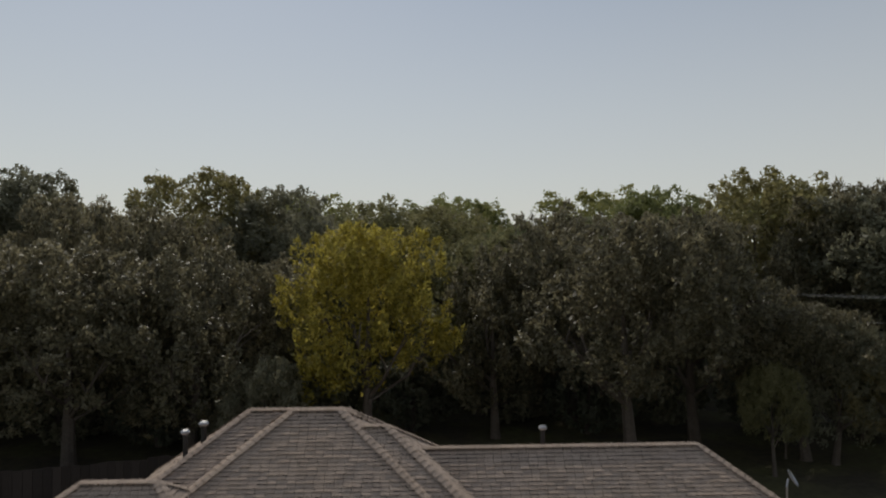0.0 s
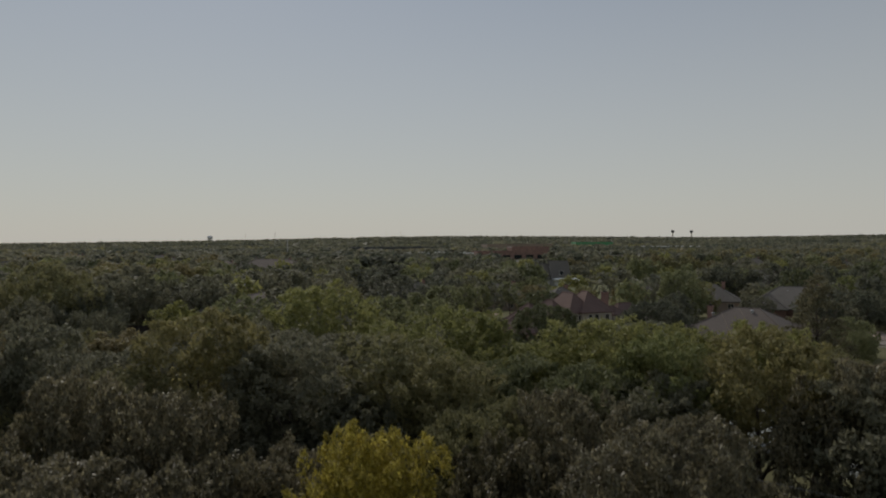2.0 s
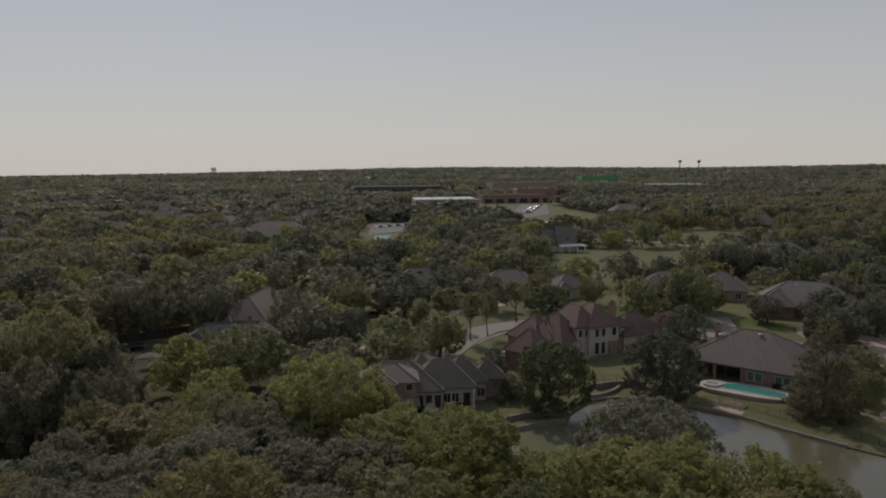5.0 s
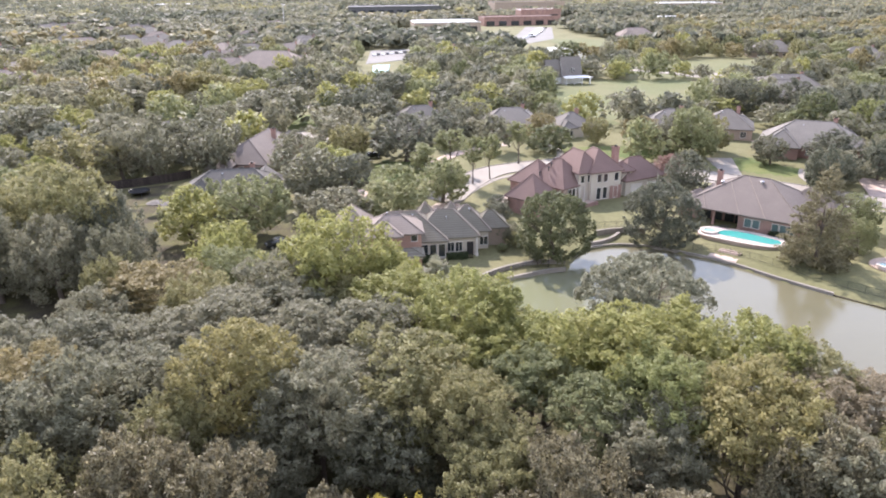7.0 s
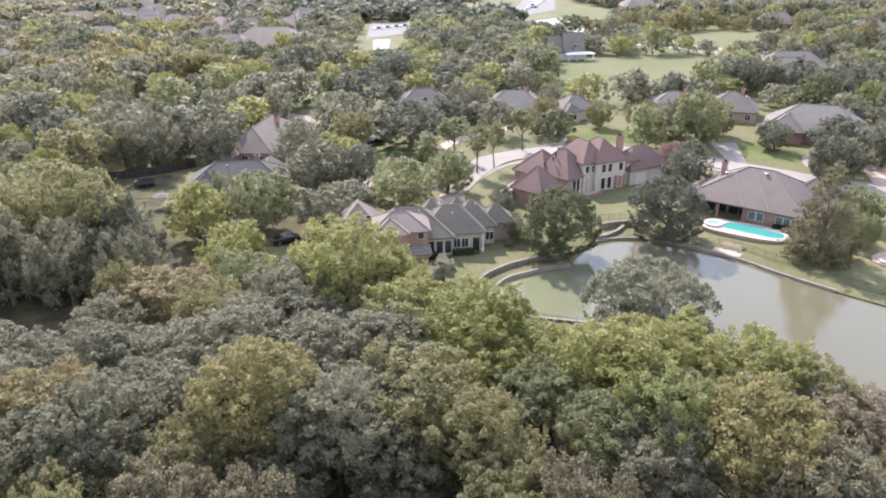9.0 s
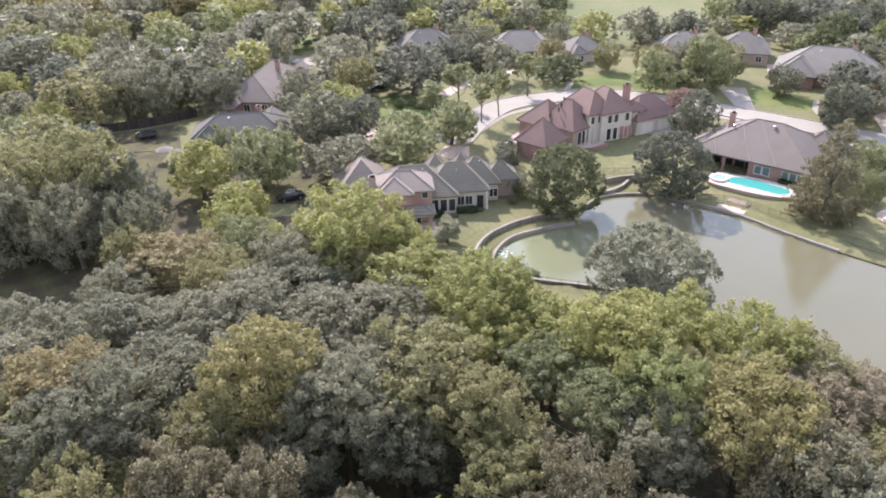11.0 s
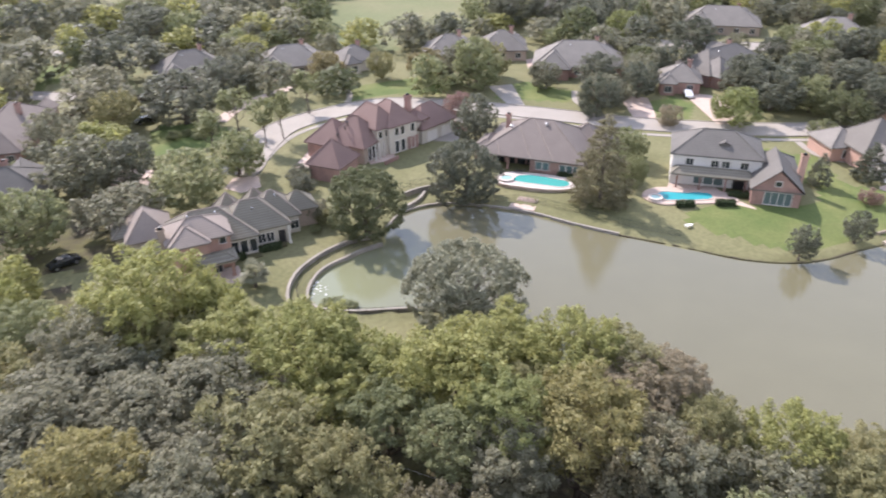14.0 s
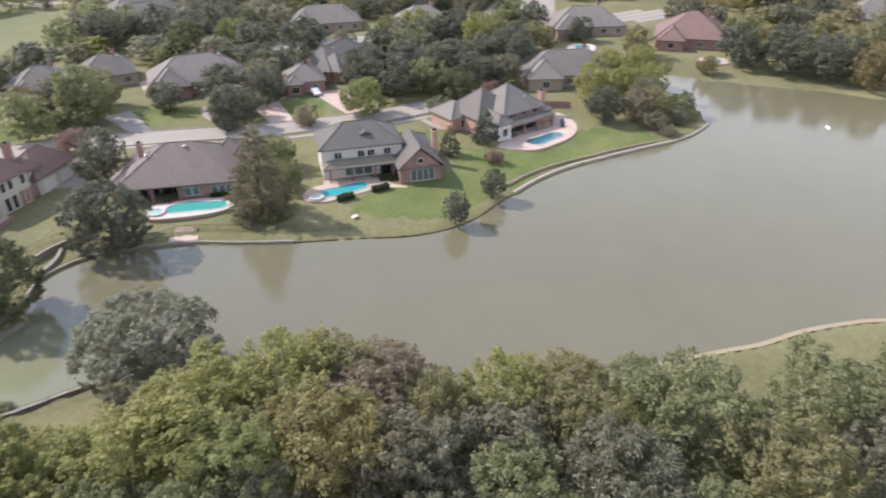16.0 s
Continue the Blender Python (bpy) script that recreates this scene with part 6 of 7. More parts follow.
for x, y, top, r, kind in (
    (-11.4, 60.2, 12.2, 4.8, "grey"), (-20.6, 63.6, 12.2, 4.8, "grey"), (-16.2, 67.4, 11.0, 4.6, "oak"), (-35.6, 63.6, 10.2, 4.8, "oak"), (-27.6, 63.0, 10.4, 4.6, "grey"), (-44.5, 63.0, 10.6, 4.8, "oak"), (-5.8, 61.8, 11.6, 4.4, "grey"),
    (1.9, 62.4, 14.0, 4.8, "lime"), (-4.4, 67.0, 12.0, 4.6, "lime"), (7.4, 60.6, 10.4, 3.8, "lime"), (1.6, 67.6, 10.4, 3.8, "lime"), (20.6, 55.6, 12.8, 4.4, "lime"), (25.4, 52.0, 13.4, 4.4, "lime"), (29.8, 49.6, 11.8, 3.8, "olive"),
    (-11.8, 77.6, 15.2, 6.8, "lime"), (-5.2, 76.0, 11.2, 4.0, "lime"), (-8.4, 72.0, 9.8, 4.2, "olive"), (-16.0, 80.4, 10.2, 4.2, "lime"), (-12.6, 72.4, 9.6, 4.4, "olive"), (-7.4, 81.0, 8.6, 3.4, "olive"), (-18.2, 73.8, 11.8, 4.6, "grey"), (-31.4, 76.6, 10.4, 6.2, "rust"), (-24.6, 71.0, 11.2, 4.4, "olive"), (-24.4, 81.0, 10.4, 4.2, "green"), (-37.4, 71.6, 9.4, 4.2, "grey")):
    tree(x, y, top - 0.2, r * 1.2, kind, "near", wood_form(kind, x), lift=min(max(1.5, top + 1.6 - 1.75 * r), 7.5 if y < 70 else 1.4))
tree(23.6, 71.2, 11.2, 7.7, "pale", "fine", "globe", lift=0.2, label="broad grey-green tree alone on the lake shore")
# right-hand trees along the near bank
for x, y, top, r, kind in (
    (46.4, 21.4, 11.0, 6.2, "green"), (54.6, 11.6, 10.8, 5.2, "green"), (37.0, 35.6, 11.2, 3.5, "lime"), (32.6, 45.8, 11.0, 3.2, "dusty"), (38.2, 30.4, 10.0, 3.4, "olive"), (39.0, 26.6, 9.8, 3.2, "olive"), (33.4, 40.0, 9.6, 3.2, "olive"),
    (42.4, 10.6, 10.4, 4.8, "olive"), (34.0, 22.6, 11.0, 4.8, "oak"), (28.4, 28.8, 10.4, 4.2, "green"), (62.4, 4.0, 10.0, 4.8, "green"), (50.0, 2.0, 10.0, 4.8, "oak"), (36.0, 14.0, 9.8, 4.6, "green"), (33.0, 32.6, 10.2, 4.0, "grey"), (44.0, 32.6, 8.4, 3.2, "olive"), (48.6, 27.6, 7.2, 3.0, "green")):
    tree(x, y, top, r * 1.15, kind, "near", wood_form(kind, x), lift=max(1.0, top + 1.6 - 1.8 * r))
# the tall wood on the far left
for x, y, top, r, kind in (
    (-50.6, 96.0, 17.0, 8.0, "olive"), (-43.6, 95.6, 13.4, 4.8, "dark"), (-57.0, 88.5, 13.6, 5.4, "oak"), (-48.6, 87.4, 12.8, 5.2, "grey"), (-41.4, 87.0, 11.4, 4.4, "oak"), (-64.5, 86.5, 12.6, 5.4, "oak"), (-38.6, 81.6, 9.6, 3.8, "olive"), (-60.0, 97.0, 14.4, 6.4, "olive")):
    tree(x, y, top, r * 1.06, kind, "near", lift=0.6)
for x, y, top, r, kind in (
    (-66, 106, 14.0, 6.6, "olive"), (-70, 94, 13, 6.2, "rust"), (-27.6, 88, 9.8, 4.2, "lime"), (-56, 106, 13.0, 5.6, "green"), (-47, 53, 12, 5, "olive"), (-73, 84, 12, 6, "oak")):
    tree(x, y, top, r, kind, "mid")
# garden trees round the lake
for x, y, top, r, kind, s in (
    (19.4, 99.4, 10.6, 6.2, "deep", "globe"), (37.6, 103.6, 10.6, 6.2, "dark", "globe"), (50.2, 126.6, 10.0, 4.6, "dark", 3), (57.5, 93.4, 16.0, 4.8, "cypress", "cone"), (65.4, 95.6, 6.4, 2.4, "green", 2),
    (79.4, 128.1, 9.6, 4.4, "dark", 0), (52.9, 141.8, 6.0, 3.4, "plum", 1), (13.6, 117.2, 4.0, 2.2, "dark", 3), (4.2, 128.6, 9.4, 5.2, "green", 4), 
    (65.0, 101.0, 6.5, 3.0, "green", 1)):
    tree(x, y, top, r, kind, "near" if y < 112 else "mid", s, lift=0.2 if y < 108 or kind == "dark" else None)
for x, y, top, r in ((23.4, 156.6, 10.6, 3.0), (7.4, 151.4, 10.4, 3.4), (1.2, 141.0, 9.6, 3.2), (11.2, 140.6, 11.0, 2.6), (15.2, 144.0, 10.6, 2.2)):
    tree(x, y, top, r, "green", "mid", "thin", label="slender tree with a small high crown by the street")
for x, y, top, r, kind in (
    (8.4, 180, 10.2, 7.0, "dark"), (33.4, 181, 8.2, 5.2, "rust"), (46.8, 176, 8.0, 3.8, "olive"), (56.4, 168.6, 8.8, 5.6, "rust"), (64.2, 157.2, 13.0, 6.4, "green"), (100.4, 142.1, 9.0, 5.0, "grey"), (116.8, 125.1, 10.6, 6.8, "dark"), (123.0, 180.4, 10.0, 5.6, "bright"), (143.5, 131.4, 10.0, 6.0, "green"), (133.8, 111.4, 10.4, 6.4, "dark"), (89.9, 117.6, 5.2, 3.0, "dusty"),
    (71.0, 164.4, 10.4, 5.2, "olive"), (79.8, 150.5, 7.4, 4.4, "oak"), (90.9, 144.6, 9.2, 6.6, "dark"), (16, 190, 10, 6, "oak"), 
    ):
    tree(x, y, top, r, kind, "mid")
# the leafy gardens west of the street
for x, y, top, r, kind in (
    (-48.8, 162.7, 12.5, 7.9, "oak"), (-69.7, 165.6, 12.5, 7.4, "grey"), (-59.4, 162.7, 10.2, 4.7, "oak"), (-70.8, 147.1, 12.3, 7.2, "olive"), (-42.2, 205.2, 12.5, 8, "oak"), (-49.2, 187.7, 11.6, 6.4, "grey"), (-91.7, 217.8, 11.7, 6.4, "olive"),
    (-110.6, 233.5, 12.5, 8, "grey"), (-92.2, 194.9, 10.0, 5.3, "lime"), (-98.4, 184.1, 12.5, 8.0, "oak"), (-77.9, 228.6, 10.0, 5.3, "lime"), (-68.3, 229.7, 8.8, 3.9, "oak"), (-53.9, 244.3, 10.7, 6.1, "lime"), (-14.4, 203.0, 12.5, 8, "dark"),
    (-5.8, 238.3, 12.5, 7.8, "dark"), (-2.2, 162.2, 12.5, 7.6, "dark"), (-18.9, 172.6, 12.3, 7.2, "grey"), (-16.0, 161.1, 10.0, 4.5, "olive"), (-26.4, 150.0, 10.5, 5.1, "grey"), (-13.5, 132.0, 10.0, 4.4, "dark"), (-21.3, 130.9, 11.5, 6.3, "oak"),
    (-4.6, 119.3, 10.4, 5.4, "green"), (-28.2, 110.8, 11.6, 5.4, "green"), (-37.4, 108.5, 10.3, 4.8, "lime"), (-28.7, 94.5, 9.6, 4.0, "lime"), (-50.5, 103.6, 10.6, 4.6, "grey"), (-65.0, 117.5, 12.5, 6.4, "olive"), (-44.5, 150.5, 11.5, 4.6, "oak"), (-56.5, 150.5, 12.6, 4.8, "oak"), (-63.5, 151.0, 12.2, 4.8, "grey"), (-37.6, 125.0, 7.7, 2.5, "green"),
    (-68.1, 185.8, 9.2, 4.3, "oak"), (-95.0, 248.0, 12.5, 8, "grey"), (-85.4, 269.6, 10.7, 6.2, "dark"), (-72.1, 267.1, 10.6, 6.0, "olive"), (-111.9, 209.5, 11.7, 6.5, "olive"), (-81.9, 140.6, 10.7, 5.4, "oak"), (-93.9, 164.0, 9.0, 4.1, "lime"),
    (-73.1, 135.2, 9.8, 4.2, "lime")):
    tree(x, y, top, r * 1.2, kind, "mid", lift=1.0)
for x, y, top, r in ((-5.6, 153.4, 2.6, 1.8), (-2.6, 154.4, 2.2, 1.6), (-0.4, 151.6, 2.4, 1.7), (2.6, 154.0, 1.8, 1.3), (-38.5, 145.2, 3.8, 2.0), (-33.0, 143.6, 4.4, 2.4), (-45.5, 121.5, 3.2, 1.6), (-34.0, 122.5, 4.2, 2.2)):
    tree(x, y, top, r, "green", "mid", 0, name="shrub", label="rounded green shrub on a garden lawn", lift=0.1)
# shrubs and trees along the far bank and on the point
for x, y, top, r, kind in (
    (73.0, 66.8, 5.6, 2.3, "dark"), (83.6, 66.8, 5.4, 2.3, "dark"), (70.8, 104.6, 7.6, 3.6, "green"), (95.4, 74.4, 3.4, 1.9, "plum"),
    (101.5, 111.3, 9.0, 5.2, "bright"), (121.5, 110.9, 9.0, 5.6, "green"), (113.4, 146, 9.4, 5, "dark"), (130.6, 101.4, 9.4, 5.6, "dark"), (121.6, 102.2, 8.0, 4.6, "deep"), (136.4, 97.6, 8.6, 4.8, "oak"), (127.6, 95.6, 4.8, 3.4, "plum"), (112.0, 99.0, 4.6, 2.8, "green"), (136.5, 74.6, 9.6, 5.0, "lime"), (131.2, 62.6, 7.4, 3.6, "dusty"), (142.8, 70.2, 8.6, 4.4, "lime"),
    (126.8, 67.4, 8.2, 4.2, "dark"), (129.0, 57.4, 4.4, 2.6, "grey"), (135.4, 55.0, 3.8, 2.6, "grey"), (127.8, 54.4, 2.6, 1.8, "dusty"), (139.6, 53.0, 2.6, 1.9, "green"), (140.0, 64.0, 7.6, 3.6, "grey"), (141.4, 56.0, 5.4, 2.8, "green"), (134.6, 60, 7.4, 3.4, "olive"), (147, 66, 9.0, 4.6, "lime"), (155, 72, 10, 5, "lime"), (117.8, 84.4, 6.4, 2.8, "green")):
    tree(x, y, top, r, kind, "mid")
for x, y, top, r, kind in (
    (184.6, 57, 11, 6.5, "dark"), (185.4, 46, 12, 7.5, "dark"), (186, 36, 11.5, 7, "dark"), (183, 26, 11, 5.5, "rust"), (190, 17, 10, 6, "dark"), (178, 82, 9, 5, "olive"), (171.8, 78, 6.0, 4, "rust"),
    (152.6, 79, 9.0, 4.6, "lime"), (168, 108, 9, 6, "olive"), (160, 110, 9, 6, "dark"), (148, 112, 9, 6, "oak"), (140, 127, 9, 6, "oak"), (126, 131, 8, 5, "dark"),
    (225, 56, 10, 7, "oak"), (240, 44, 10, 7, "rust"), (226, 86, 9, 7, "oak"), (186, 103, 8, 4, "dark"), (205, 62, 10, 6, "green"), (208, 30, 11, 7, "oak"), (174, 61.5, 5, 3, "rust")):
    tree(x, y, top, r, kind, "mid")


for x, y, top, r in ((102.4, 80.8, 8.2, 2.6), (93.3, 82.6, 7.2, 1.9)):
    tree(x, y, top, r, "dark", "mid", "cone", label="narrow dark conifer on the lawn", lift=0.4)
for x, y, r in ((10.2, 82.4, 1.5), (11.6, 81.6, 1.2), (9.0, 83.4, 1.1)):
    tree(x, y, 0.75, r, "green", "mid", 0, name="reeds", label="low green reeds at the water's edge", lift=0.8)
for x, y, top, r, kind in ((12.6, 105.6, 4.2, 1.9, "grey"), (14.2, 104.0, 3.4, 1.6, "olive"), (13.9, 107.6, 3.6, 1.7, "grey"), (13.7, 121.4, 4.2, 2.3, "dark"), (11.8, 102.2, 2.0, 1.0, "green")):
    tree(x, y, top, r, kind, "mid", name="shrub", label="leafy garden shrub beside a house", lift=0.2)
# low bushes at the edge of the wood
for x, y, top, r, kind, lift in ((-8.6, 31.0, 3.6, 2.3, "grey", 0.2), (19.3, 30.4, 5.2, 2.6, "grey", 0.9), (16.8, 31.0, 5.0, 0.9, "gold", 3.0), (21.5, 29.0, 4.2, 2.2, "rust", 1.2), (14.9, 28.6, 3.4, 1.6, "olive", 1.6)):
    tree(x, y, top, r, kind, "fine", name="shrub", label="ragged bush at the edge of the wood", lift=lift)

# undergrowth inside the wood
for x, y, top, r, kind in (
    (-27, 36.5, 3.2, 3.0, "dark"), (-21, 37.5, 3.4, 3.2, "oak"), (-15.5, 36.4, 3.0, 2.8, "dark"), (-10.6, 34.6, 2.6, 2.4, "grey"), (-7.0, 37.4, 3.0, 2.6, "oak"), (-1.6, 38.4, 3.2, 2.8, "dark"), (4.2, 39.6, 3.2, 2.8, "oak"),
    (8.4, 37.0, 3.0, 2.6, "dark"), (13.0, 38.6, 3.2, 3.0, "oak"), (18.4, 37.2, 3.4, 2.8, "dark"), (23.0, 34.0, 3.0, 2.6, "grey"), (28.4, 36.4, 3.6, 3.2, "dark"), (-12.6, 43, 4, 3.4, "dark"), (-1.6, 45.6, 4, 3.6, "dark"),
    (6.0, 47, 4, 3.4, "dark"), (13.4, 44.2, 4, 3.4, "dark"), (-24.6, 44.6, 4, 3.6, "dark"), (-19, 53, 4, 3.6, "dark"), (20, 51, 4, 3.4, "dark")):
    tree(x, y, top, r, kind, "mid", name="shrub", label="leafy understorey shrub in the shade of the wood", lift=0.2)


# a fan palm on the lawn
def palm(x, y, hgt, label):
    g = gz(x, y)
    t = thing("palm", label, "palm", at=(x, y, g))
    part_mesh("trunk", tube_mesh("trunk", [(0, 0, -0.2), (0.1, 0, hgt * 0.5), (0.15, 0, hgt)], [0.26, 0.2, 0.24], BARK, 9), t)
    rng = random.Random(4)
    for k in range(38):
        a, el = rng.uniform(0, 6.283), rng.uniform(-0.7, 1.3)
        L = rng.uniform(0.9, 1.7)
        d = Vector((math.cos(a) * math.cos(el), math.sin(a) * math.cos(el), math.sin(el)))
        o = Vector((0.15, 0, hgt))
        e = o + d * L
        side = d.cross(Vector((0, 0, 1))).normalized()
        up = side.cross(d)
        vs, fs = list(tube([o, e], [0.02, 0.012], 4))
        for q in range(13):
            w = (q - 6) / 6 * 1.9
            tip = e + (d * math.cos(w) + side * math.sin(w)) * 0.95 + Vector((0, 0, -0.2 - 0.1 * abs(w)))
            n = (tip - e).cross(up).normalized() * 0.1
            i = len(vs)
            vs += [e, e.lerp(tip, 0.5) + n + up * 0.03, tip, e.lerp(tip, 0.5) - n]
            fs.append((i, i + 1, i + 2, i + 3))
        part_mesh("frond", mesh_of("frond", vs, fs, LEAF["pale"]), t)


palm(0.9, 90.4, 2.3, "short fan palm on the lawn by the patio")

# ---- suburb and woods to the horizon ----
RNG = np.random.default_rng(9)
for k in range(52):
    y = RNG.uniform(290, 780)
    x = RNG.uniform(-0.62, -0.10) * y
    plain_house(x, y, RNG.uniform(16, 24), RNG.uniform(11, 15), RNG.uniform(-40, 40), (ROOFGREY, ROOFTAN, ROOFGREY, ROOFBROWN)[k % 4], BRICKTAN, "house roof among the trees of the suburb", extra=k % 2 == 0)
HOMES = [(o.location.x, o.location.y) for o in bpy.data.objects if o.parent is None and o.name.split(".")[0] in ("house", "pavilion")]
TREES = [(o.location.x, o.location.y) for o in bpy.data.objects if o.parent is None and o.name.split(".")[0] == "tree"]
STREETS = [np.array(p, float) for p in (
    [(3, 128), (5, 131), (16, 150), (38.5, 156.5), (59.5, 144.3), (83, 122), (109, 105), (130, 99)],
    [(-92, 222), (-60, 214), (-22, 191), (4, 168.5), (15, 150)], [(90, 346), (117, 332), (137, 299), (154, 290), (263, 254)], [(125, 178), (150, 160), (185, 140), (212, 140), (250, 160)])]
OPEN = [np.array([(-68, 150), (-46, 151), (-42, 112), (-50, 106), (-60, 112)], float), np.array([(-65, 88), (-40, 86), (-38, 73), (-60, 70)], float)] + LAWNS[1:5] + GOLF + [np.array([(76, 378), (104, 378), (116, 440), (106, 470), (74, 458)]), np.array([(-30, 285), (0, 285), (8, 400), (8, 470), (-26, 465)]), np.array([(44, 485), (90, 485), (116, 530), (146, 680), (116, 696), (84, 565), (48, 540)]), np.array([(188, 131), (204, 113), (220, 88), (256, 82), (256, 106), (238, 122), (236, 154), (206, 152)])]


def free(x, y, room):
    if inside(SHORE, x, y) or gap(SHORE, x, y) < 4 + room or any(inside(p, x, y) for p in OPEN):
        return False
    if any(gap(p, x, y, False) < 5.5 + room * 0.6 + (7 if k == 2 else 0) for k, p in enumerate(STREETS)):
        return False
    return all((x - a) ** 2 + (y - b) ** 2 > (11 + room * 0.5) ** 2 and (x - a) ** 2 + (y - b + 13) ** 2 > (5 + room) ** 2 for a, b in HOMES) and all((x - a) ** 2 + (y - b) ** 2 > (3.2 + room) ** 2 for a, b in TREES)


for x, y, top, r, kind in (
    (56.5, 169.8, 11.0, 6.4, "olive"), (71.1, 170.0, 11.9, 7.5, "green"), (87.1, 224.5, 11.9, 7.5, "dark"), (102.7, 213.0, 11.9, 7.5, "dark"), (114.9, 207.5, 11.9, 7.5, "dark"), (116.5, 191.7, 11.6, 7.2, "dark"),
    (121.0, 178.4, 9.2, 4.4, "green"), (93.6, 148.4, 11.9, 7.5, "dark"), (75.9, 122.2, 9.5, 4.7, "dark"), (109.1, 147.3, 10.6, 6.0, "olive"), (117.0, 126.2, 11.9, 7.5, "dark"), (101.0, 110.7, 10.2, 5.6, "green"),
    (118.2, 107.4, 11.1, 6.6, "olive"), (150.8, 114.7, 11.9, 7.5, "dark"), (147.5, 103.8, 11.9, 7.5, "dark"), (157.2, 128.6, 11.9, 7.5, "dark"), (153.1, 148.1, 9.2, 4.3, "green"),
    (154.7, 69.3, 11.9, 7.5, "lime"), (173.4, 80.1, 10.9, 6.4, "green"), (125.1, 68.1, 9.6, 4.8, "dark"), (129.7, 158.9, 11.2, 6.7, "dark"), (178.7, 61.3, 10.9, 6.3, "dark"),
    (177.0, 53.9, 11.9, 7.5, "green"), (183.7, 43.7, 11.9, 7.5, "dark"), (185.5, 31.6, 11.6, 7.2, "olive"), (127.0, 120.3, 10.4, 5.8, "dark"), (78.6, 147.5, 8.9, 4.1, "oak"), (94.6, 134.8, 9.5, 4.7, "dark"),
    (69.2, 147.7, 10.0, 5.3, "dark")):
    if free(np.float64(x), np.float64(y), 2.4):
        TREES.append((x, y))
        tree(x, y, top, r, kind, "mid", lift=1.0)
KINDS = ["oak", "oak", "dark", "green", "dark", "lime", "green", "grey", "grey", "deep"]
CLEAR = np.array([(-8, 85), (-6, 112), (0, 122), (6, 148), (30, 164), (72, 146), (104, 114), (132, 100), (132, 50), (60, 60)], float)
GARDENS = np.array([(-118, 250), (-60, 285), (-20, 262), (4, 215), (6, 150), (-8, 112), (-30, 98), (-60, 108), (-90, 138), (-115, 200)], float)
JOIN = {}
tried = made = 0
while tried < 9000 and made < 900:
    tried += 1
    y = 84 + 360 * RNG.random() ** 0.85
    x = RNG.uniform(-0.70 * y - 16, 0.72 * y + (120 if y < 260 else 50))
    room = RNG.uniform(2.8, 5.0)
    if inside(CLEAR, x, y) or (inside(GARDENS, x, y) and (RNG.random() < 0.6 or min((x - a) ** 2 + (y - b) ** 2 for a, b in TREES) < 90)) or (y < 110 and x > -28) or not free(np.float64(x), np.float64(y), room):
        continue
    made += 1
    TREES.append((x, y))
    kind = KINDS[RNG.integers(10)]
    if (x > 90 and y > 300 or x < -60 and y > 240) and RNG.random() < 0.3:
        kind = ("rust", "olive")[made % 2]
    top, r = 1 + RNG.uniform(6.0, 11.5), room * RNG.uniform(1.25, 1.75)
    if y < 168 and (x < 0 or x > 60) and made < 2000 and len(JOIN.get("count", [])) < 110:
        JOIN.setdefault("count", []).append(1)
        tree(x, y, top, r, kind, "mid")
    else:
        JOIN.setdefault(kind, []).append((x, y, top, r, (0, 1, 3)[RNG.integers(3)], RNG.random() * 6.28))
JOIN.pop("count", None)
for k in range(46):         # a turning row of trees beyond the gardens
    x, y = RNG.uniform(-130, -76), RNG.uniform(246, 316)
    if abs((y - 246) - 0.55 * (x + 84) * -1.1) < 30 and min((x - a) ** 2 + (y - b) ** 2 for a, b in TREES) > 20:
        TREES.append((x, y))
        JOIN.setdefault(("gold", "rust", "olive")[k % 3], []).append((x, y, RNG.uniform(10, 12.5), RNG.uniform(5.0, 6.8), (0, 1, 3)[k % 3], RNG.random() * 6.28))
for k in range(260):        # mixed trees past the inlet
    x, y = RNG.uniform(196, 340), RNG.uniform(-10, 175)
    if free(np.float64(x), np.float64(y), 2.5) and not (204 < x < 256 and 86 < y < 120):
        TREES.append((x, y))
        JOIN.setdefault(("olive", "gold", "oak", "dark", "rust", "grey")[k % 6], []).append((x, y, RNG.uniform(8, 12.5), RNG.uniform(4.8, 7.0), (0, 1, 3)[k % 3], RNG.random() * 6.28))
GROVE = np.array([(160, 432), (226, 412), (264, 390), (340, 405), (350, 520), (220, 560), (180, 500)], float)
for k in range(170):        # the thick turning wood past the second field
    x, y = RNG.uniform(155, 350), RNG.uniform(388, 560)
    if inside(GROVE, x, y) and min((x - a) ** 2 + (y - b) ** 2 for a, b in TREES) > 36:
        TREES.append((x, y))
        JOIN.setdefault(("olive", "rust", "oak")[k % 3], []).append((x, y, RNG.uniform(11, 14), RNG.uniform(5.5, 7.5), (0, 1, 3)[k % 3], RNG.random() * 6.28))
for kind, rows in JOIN.items():
    vs = []
    for x, y, top, r, s, a in rows:
        src = PROTO["far", int(s)]
        co = np.empty(3 * len(src.vertices), np.float32)
        src.vertices.foreach_get("co", co)
        co = co.reshape(-1, 3)
        hz = 0.47 * (top - 1)
        ca, sa = math.cos(a), math.sin(a)
        q = np.stack([(co[:, 0] * ca - co[:, 1] * sa) * r / R0 + x, (co[:, 0] * sa + co[:, 1] * ca) * r / R0 + y, co[:, 2] * hz / Z0 + top - hz], -1)
        vs.append(q)
    v = np.concatenate(vs)
    me = leaf_mesh("tree_belt", v)
    me.materials.append(LEAF[kind])
    me.update(calc_edges=True)
    tagged(new("tree_belt", me), "closely planted suburban trees between the roofs", "woods", kind="stuff")


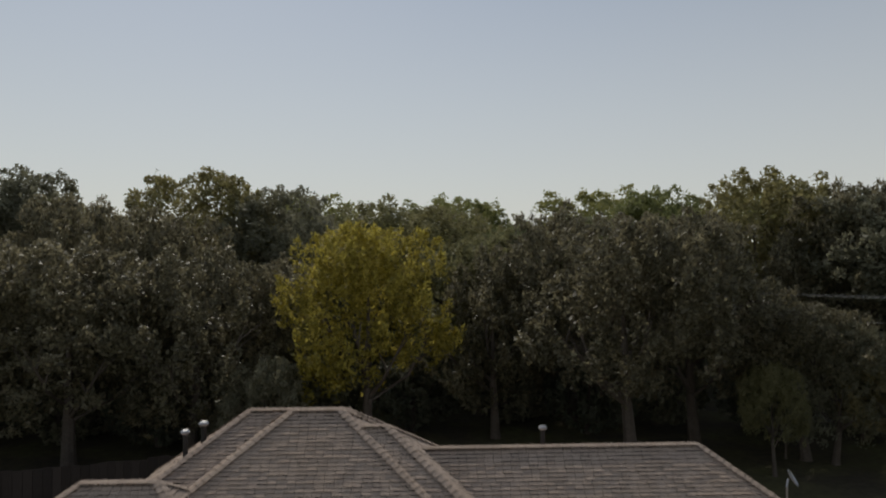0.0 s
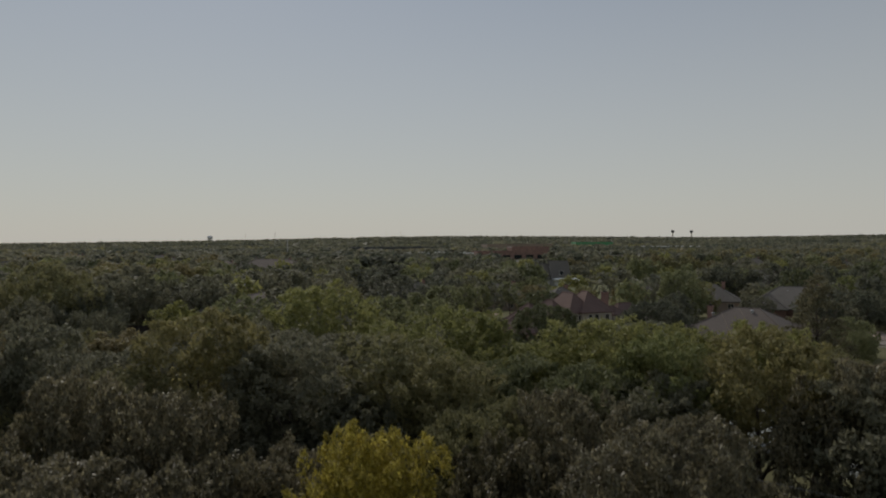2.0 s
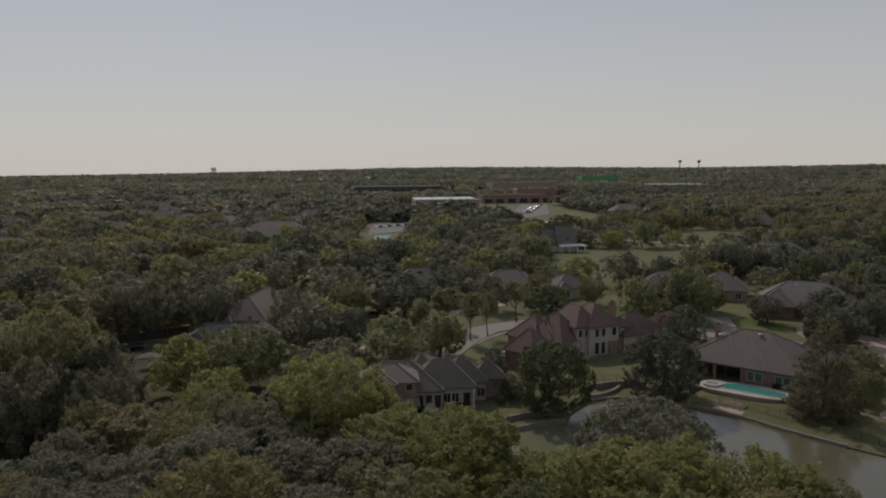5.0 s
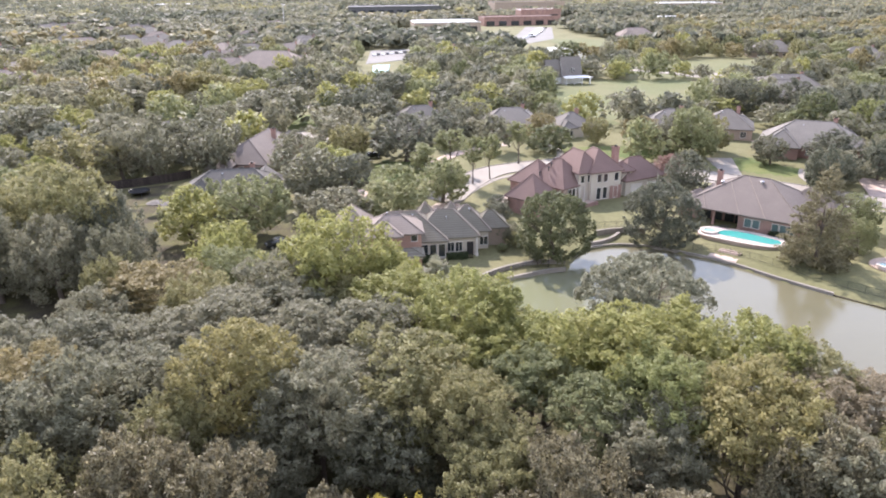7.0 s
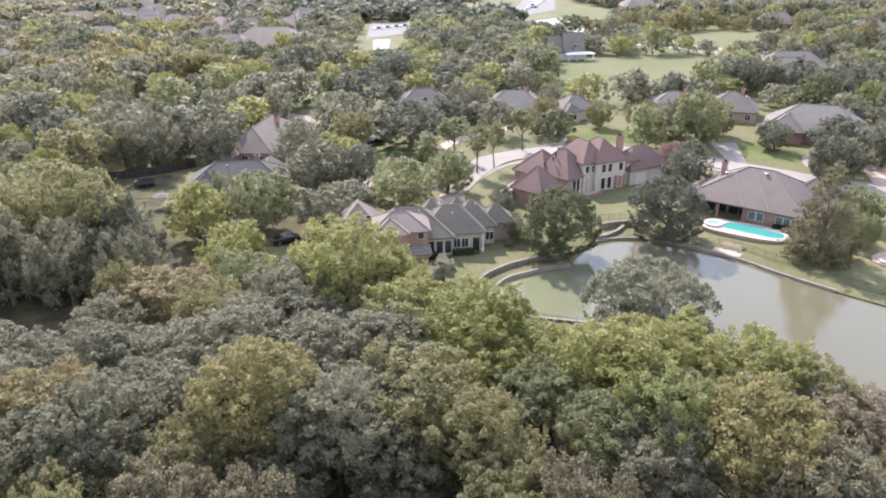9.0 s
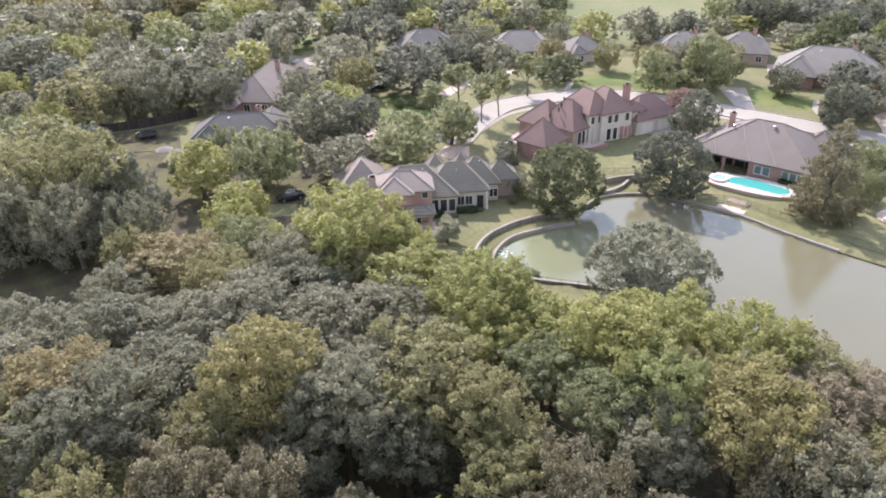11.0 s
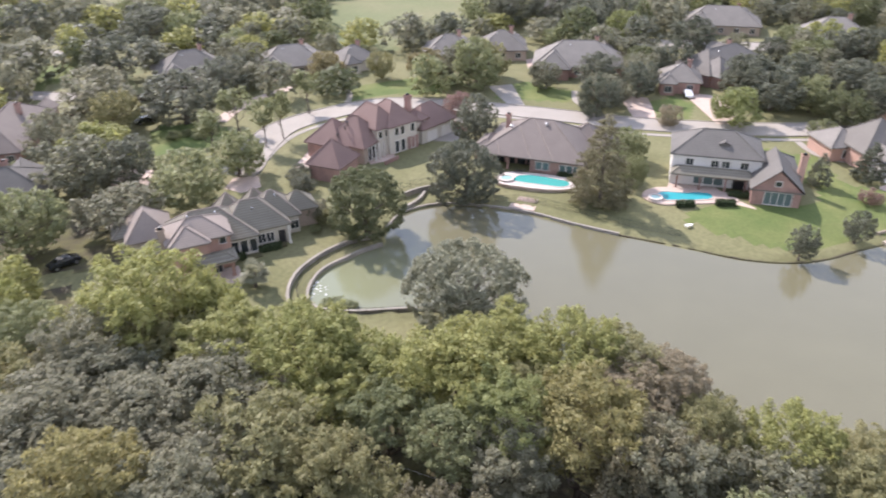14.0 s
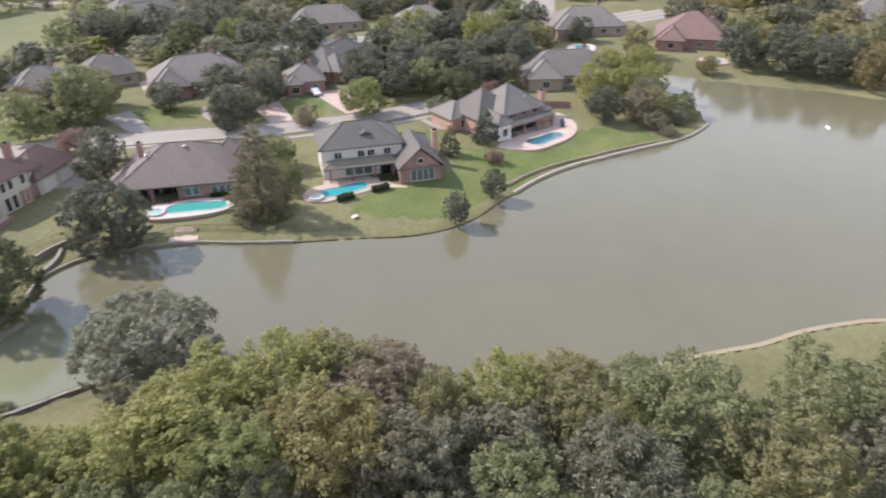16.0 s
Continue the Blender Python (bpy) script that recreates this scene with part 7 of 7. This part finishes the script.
def far_wood(name, n, y0, y1, size, quads, label, seed, warm):
    """A belt of distant tree crowns, joined: uneven mounds of leaf clumps."""
    rng = np.random.default_rng(seed)
    u = rng.random(n)
    y = np.sqrt(y0 * y0 + u * (y1 * y1 - y0 * y0))
    x = rng.uniform(-0.78, 0.86, n) * y
    keep = np.ones(n, bool)
    for p in GOLF + OPEN:
        keep &= ~inside(p, x, y)
    for a, b, w, d in ((36, 630, 46, 62), (-10, 1060, 90, 100), (116, 718, 60, 46), (150, 790, 40, 30), (180, 1025, 62, 70), (470, 1620, 80, 240), (425, 1060, 70, 50), (270, 700, 30, 26), (446, 865, 26, 30), (396, 645, 40, 26), (169, 512, 24, 22), (-63, 341, 26, 18), (200, 385, 18, 14), (221, 338, 18, 14), (100, 580, 44, 100), (24, 396, 14, 14), (-20, 930, 50, 70), (-8, 400, 18, 66)):
        keep &= ~((np.abs(x - a) < w) & (np.abs(y - b) < d))
    keep &= (np.sin(x * 0.021) * np.sin(y * 0.017 + 2) + rng.normal(0, 0.5, n)) > -0.85
    for a, b in HOMES:
        keep &= ((x - a) ** 2 + (y - b) ** 2 > 16 ** 2) & ((x - a) ** 2 + (y - b + 22) ** 2 > 15 ** 2)
    x, y = x[keep], y[keep]
    tone = np.sin(x * 0.011 + 1) * np.sin(y * 0.009) + rng.normal(0, 0.55, len(x))
    for k, kind in enumerate(("dark", "oak", "grey", warm)):
        lo, hi = (-9, -0.25, 0.35, 1.05, 9)[k], (-9, -0.25, 0.35, 1.05, 9)[k + 1]
        sel = (tone >= lo) & (tone < hi)
        m = int(sel.sum())
        if not m:
            continue
        c = np.stack([x[sel], y[sel], 1.0 + hill_z(x[sel], y[sel])], -1)
        s = size * rng.uniform(0.7, 1.3, m)
        who = np.repeat(np.arange(m), quads)
        o = rng.normal(0, 1, (len(who), 3))
        o /= np.linalg.norm(o, axis=1, keepdims=True)
        o[:, 2] = np.abs(o[:, 2])
        hgt = rng.uniform(6.5, 11.0, m)
        p = c[who] + o * np.stack([s, s, hgt * 0.55], -1)[who] * rng.uniform(0.8, 1.1, (len(who), 1)) + np.stack([0 * s, 0 * s, hgt * 0.42], -1)[who]
        me = leaf_cloud(name, p, o, size * 0.33, rng, LEAF[kind], 0.85, loose=0.4, sprays=0.15)
        tagged(new(name, me), label, "woods", kind="stuff")


far_wood("far_wood", 4600, 420, 900, 6.4, 56, "suburban tree crowns reaching into the distance", 3, "rust")
far_wood("far_wood", 4200, 900, 1800, 12.0, 40, "hazy belt of distant trees", 4, "olive")
far_wood("far_wood", 4600, 1800, 4300, 28.0, 26, "hazy belt of trees at the horizon", 5, "grey")
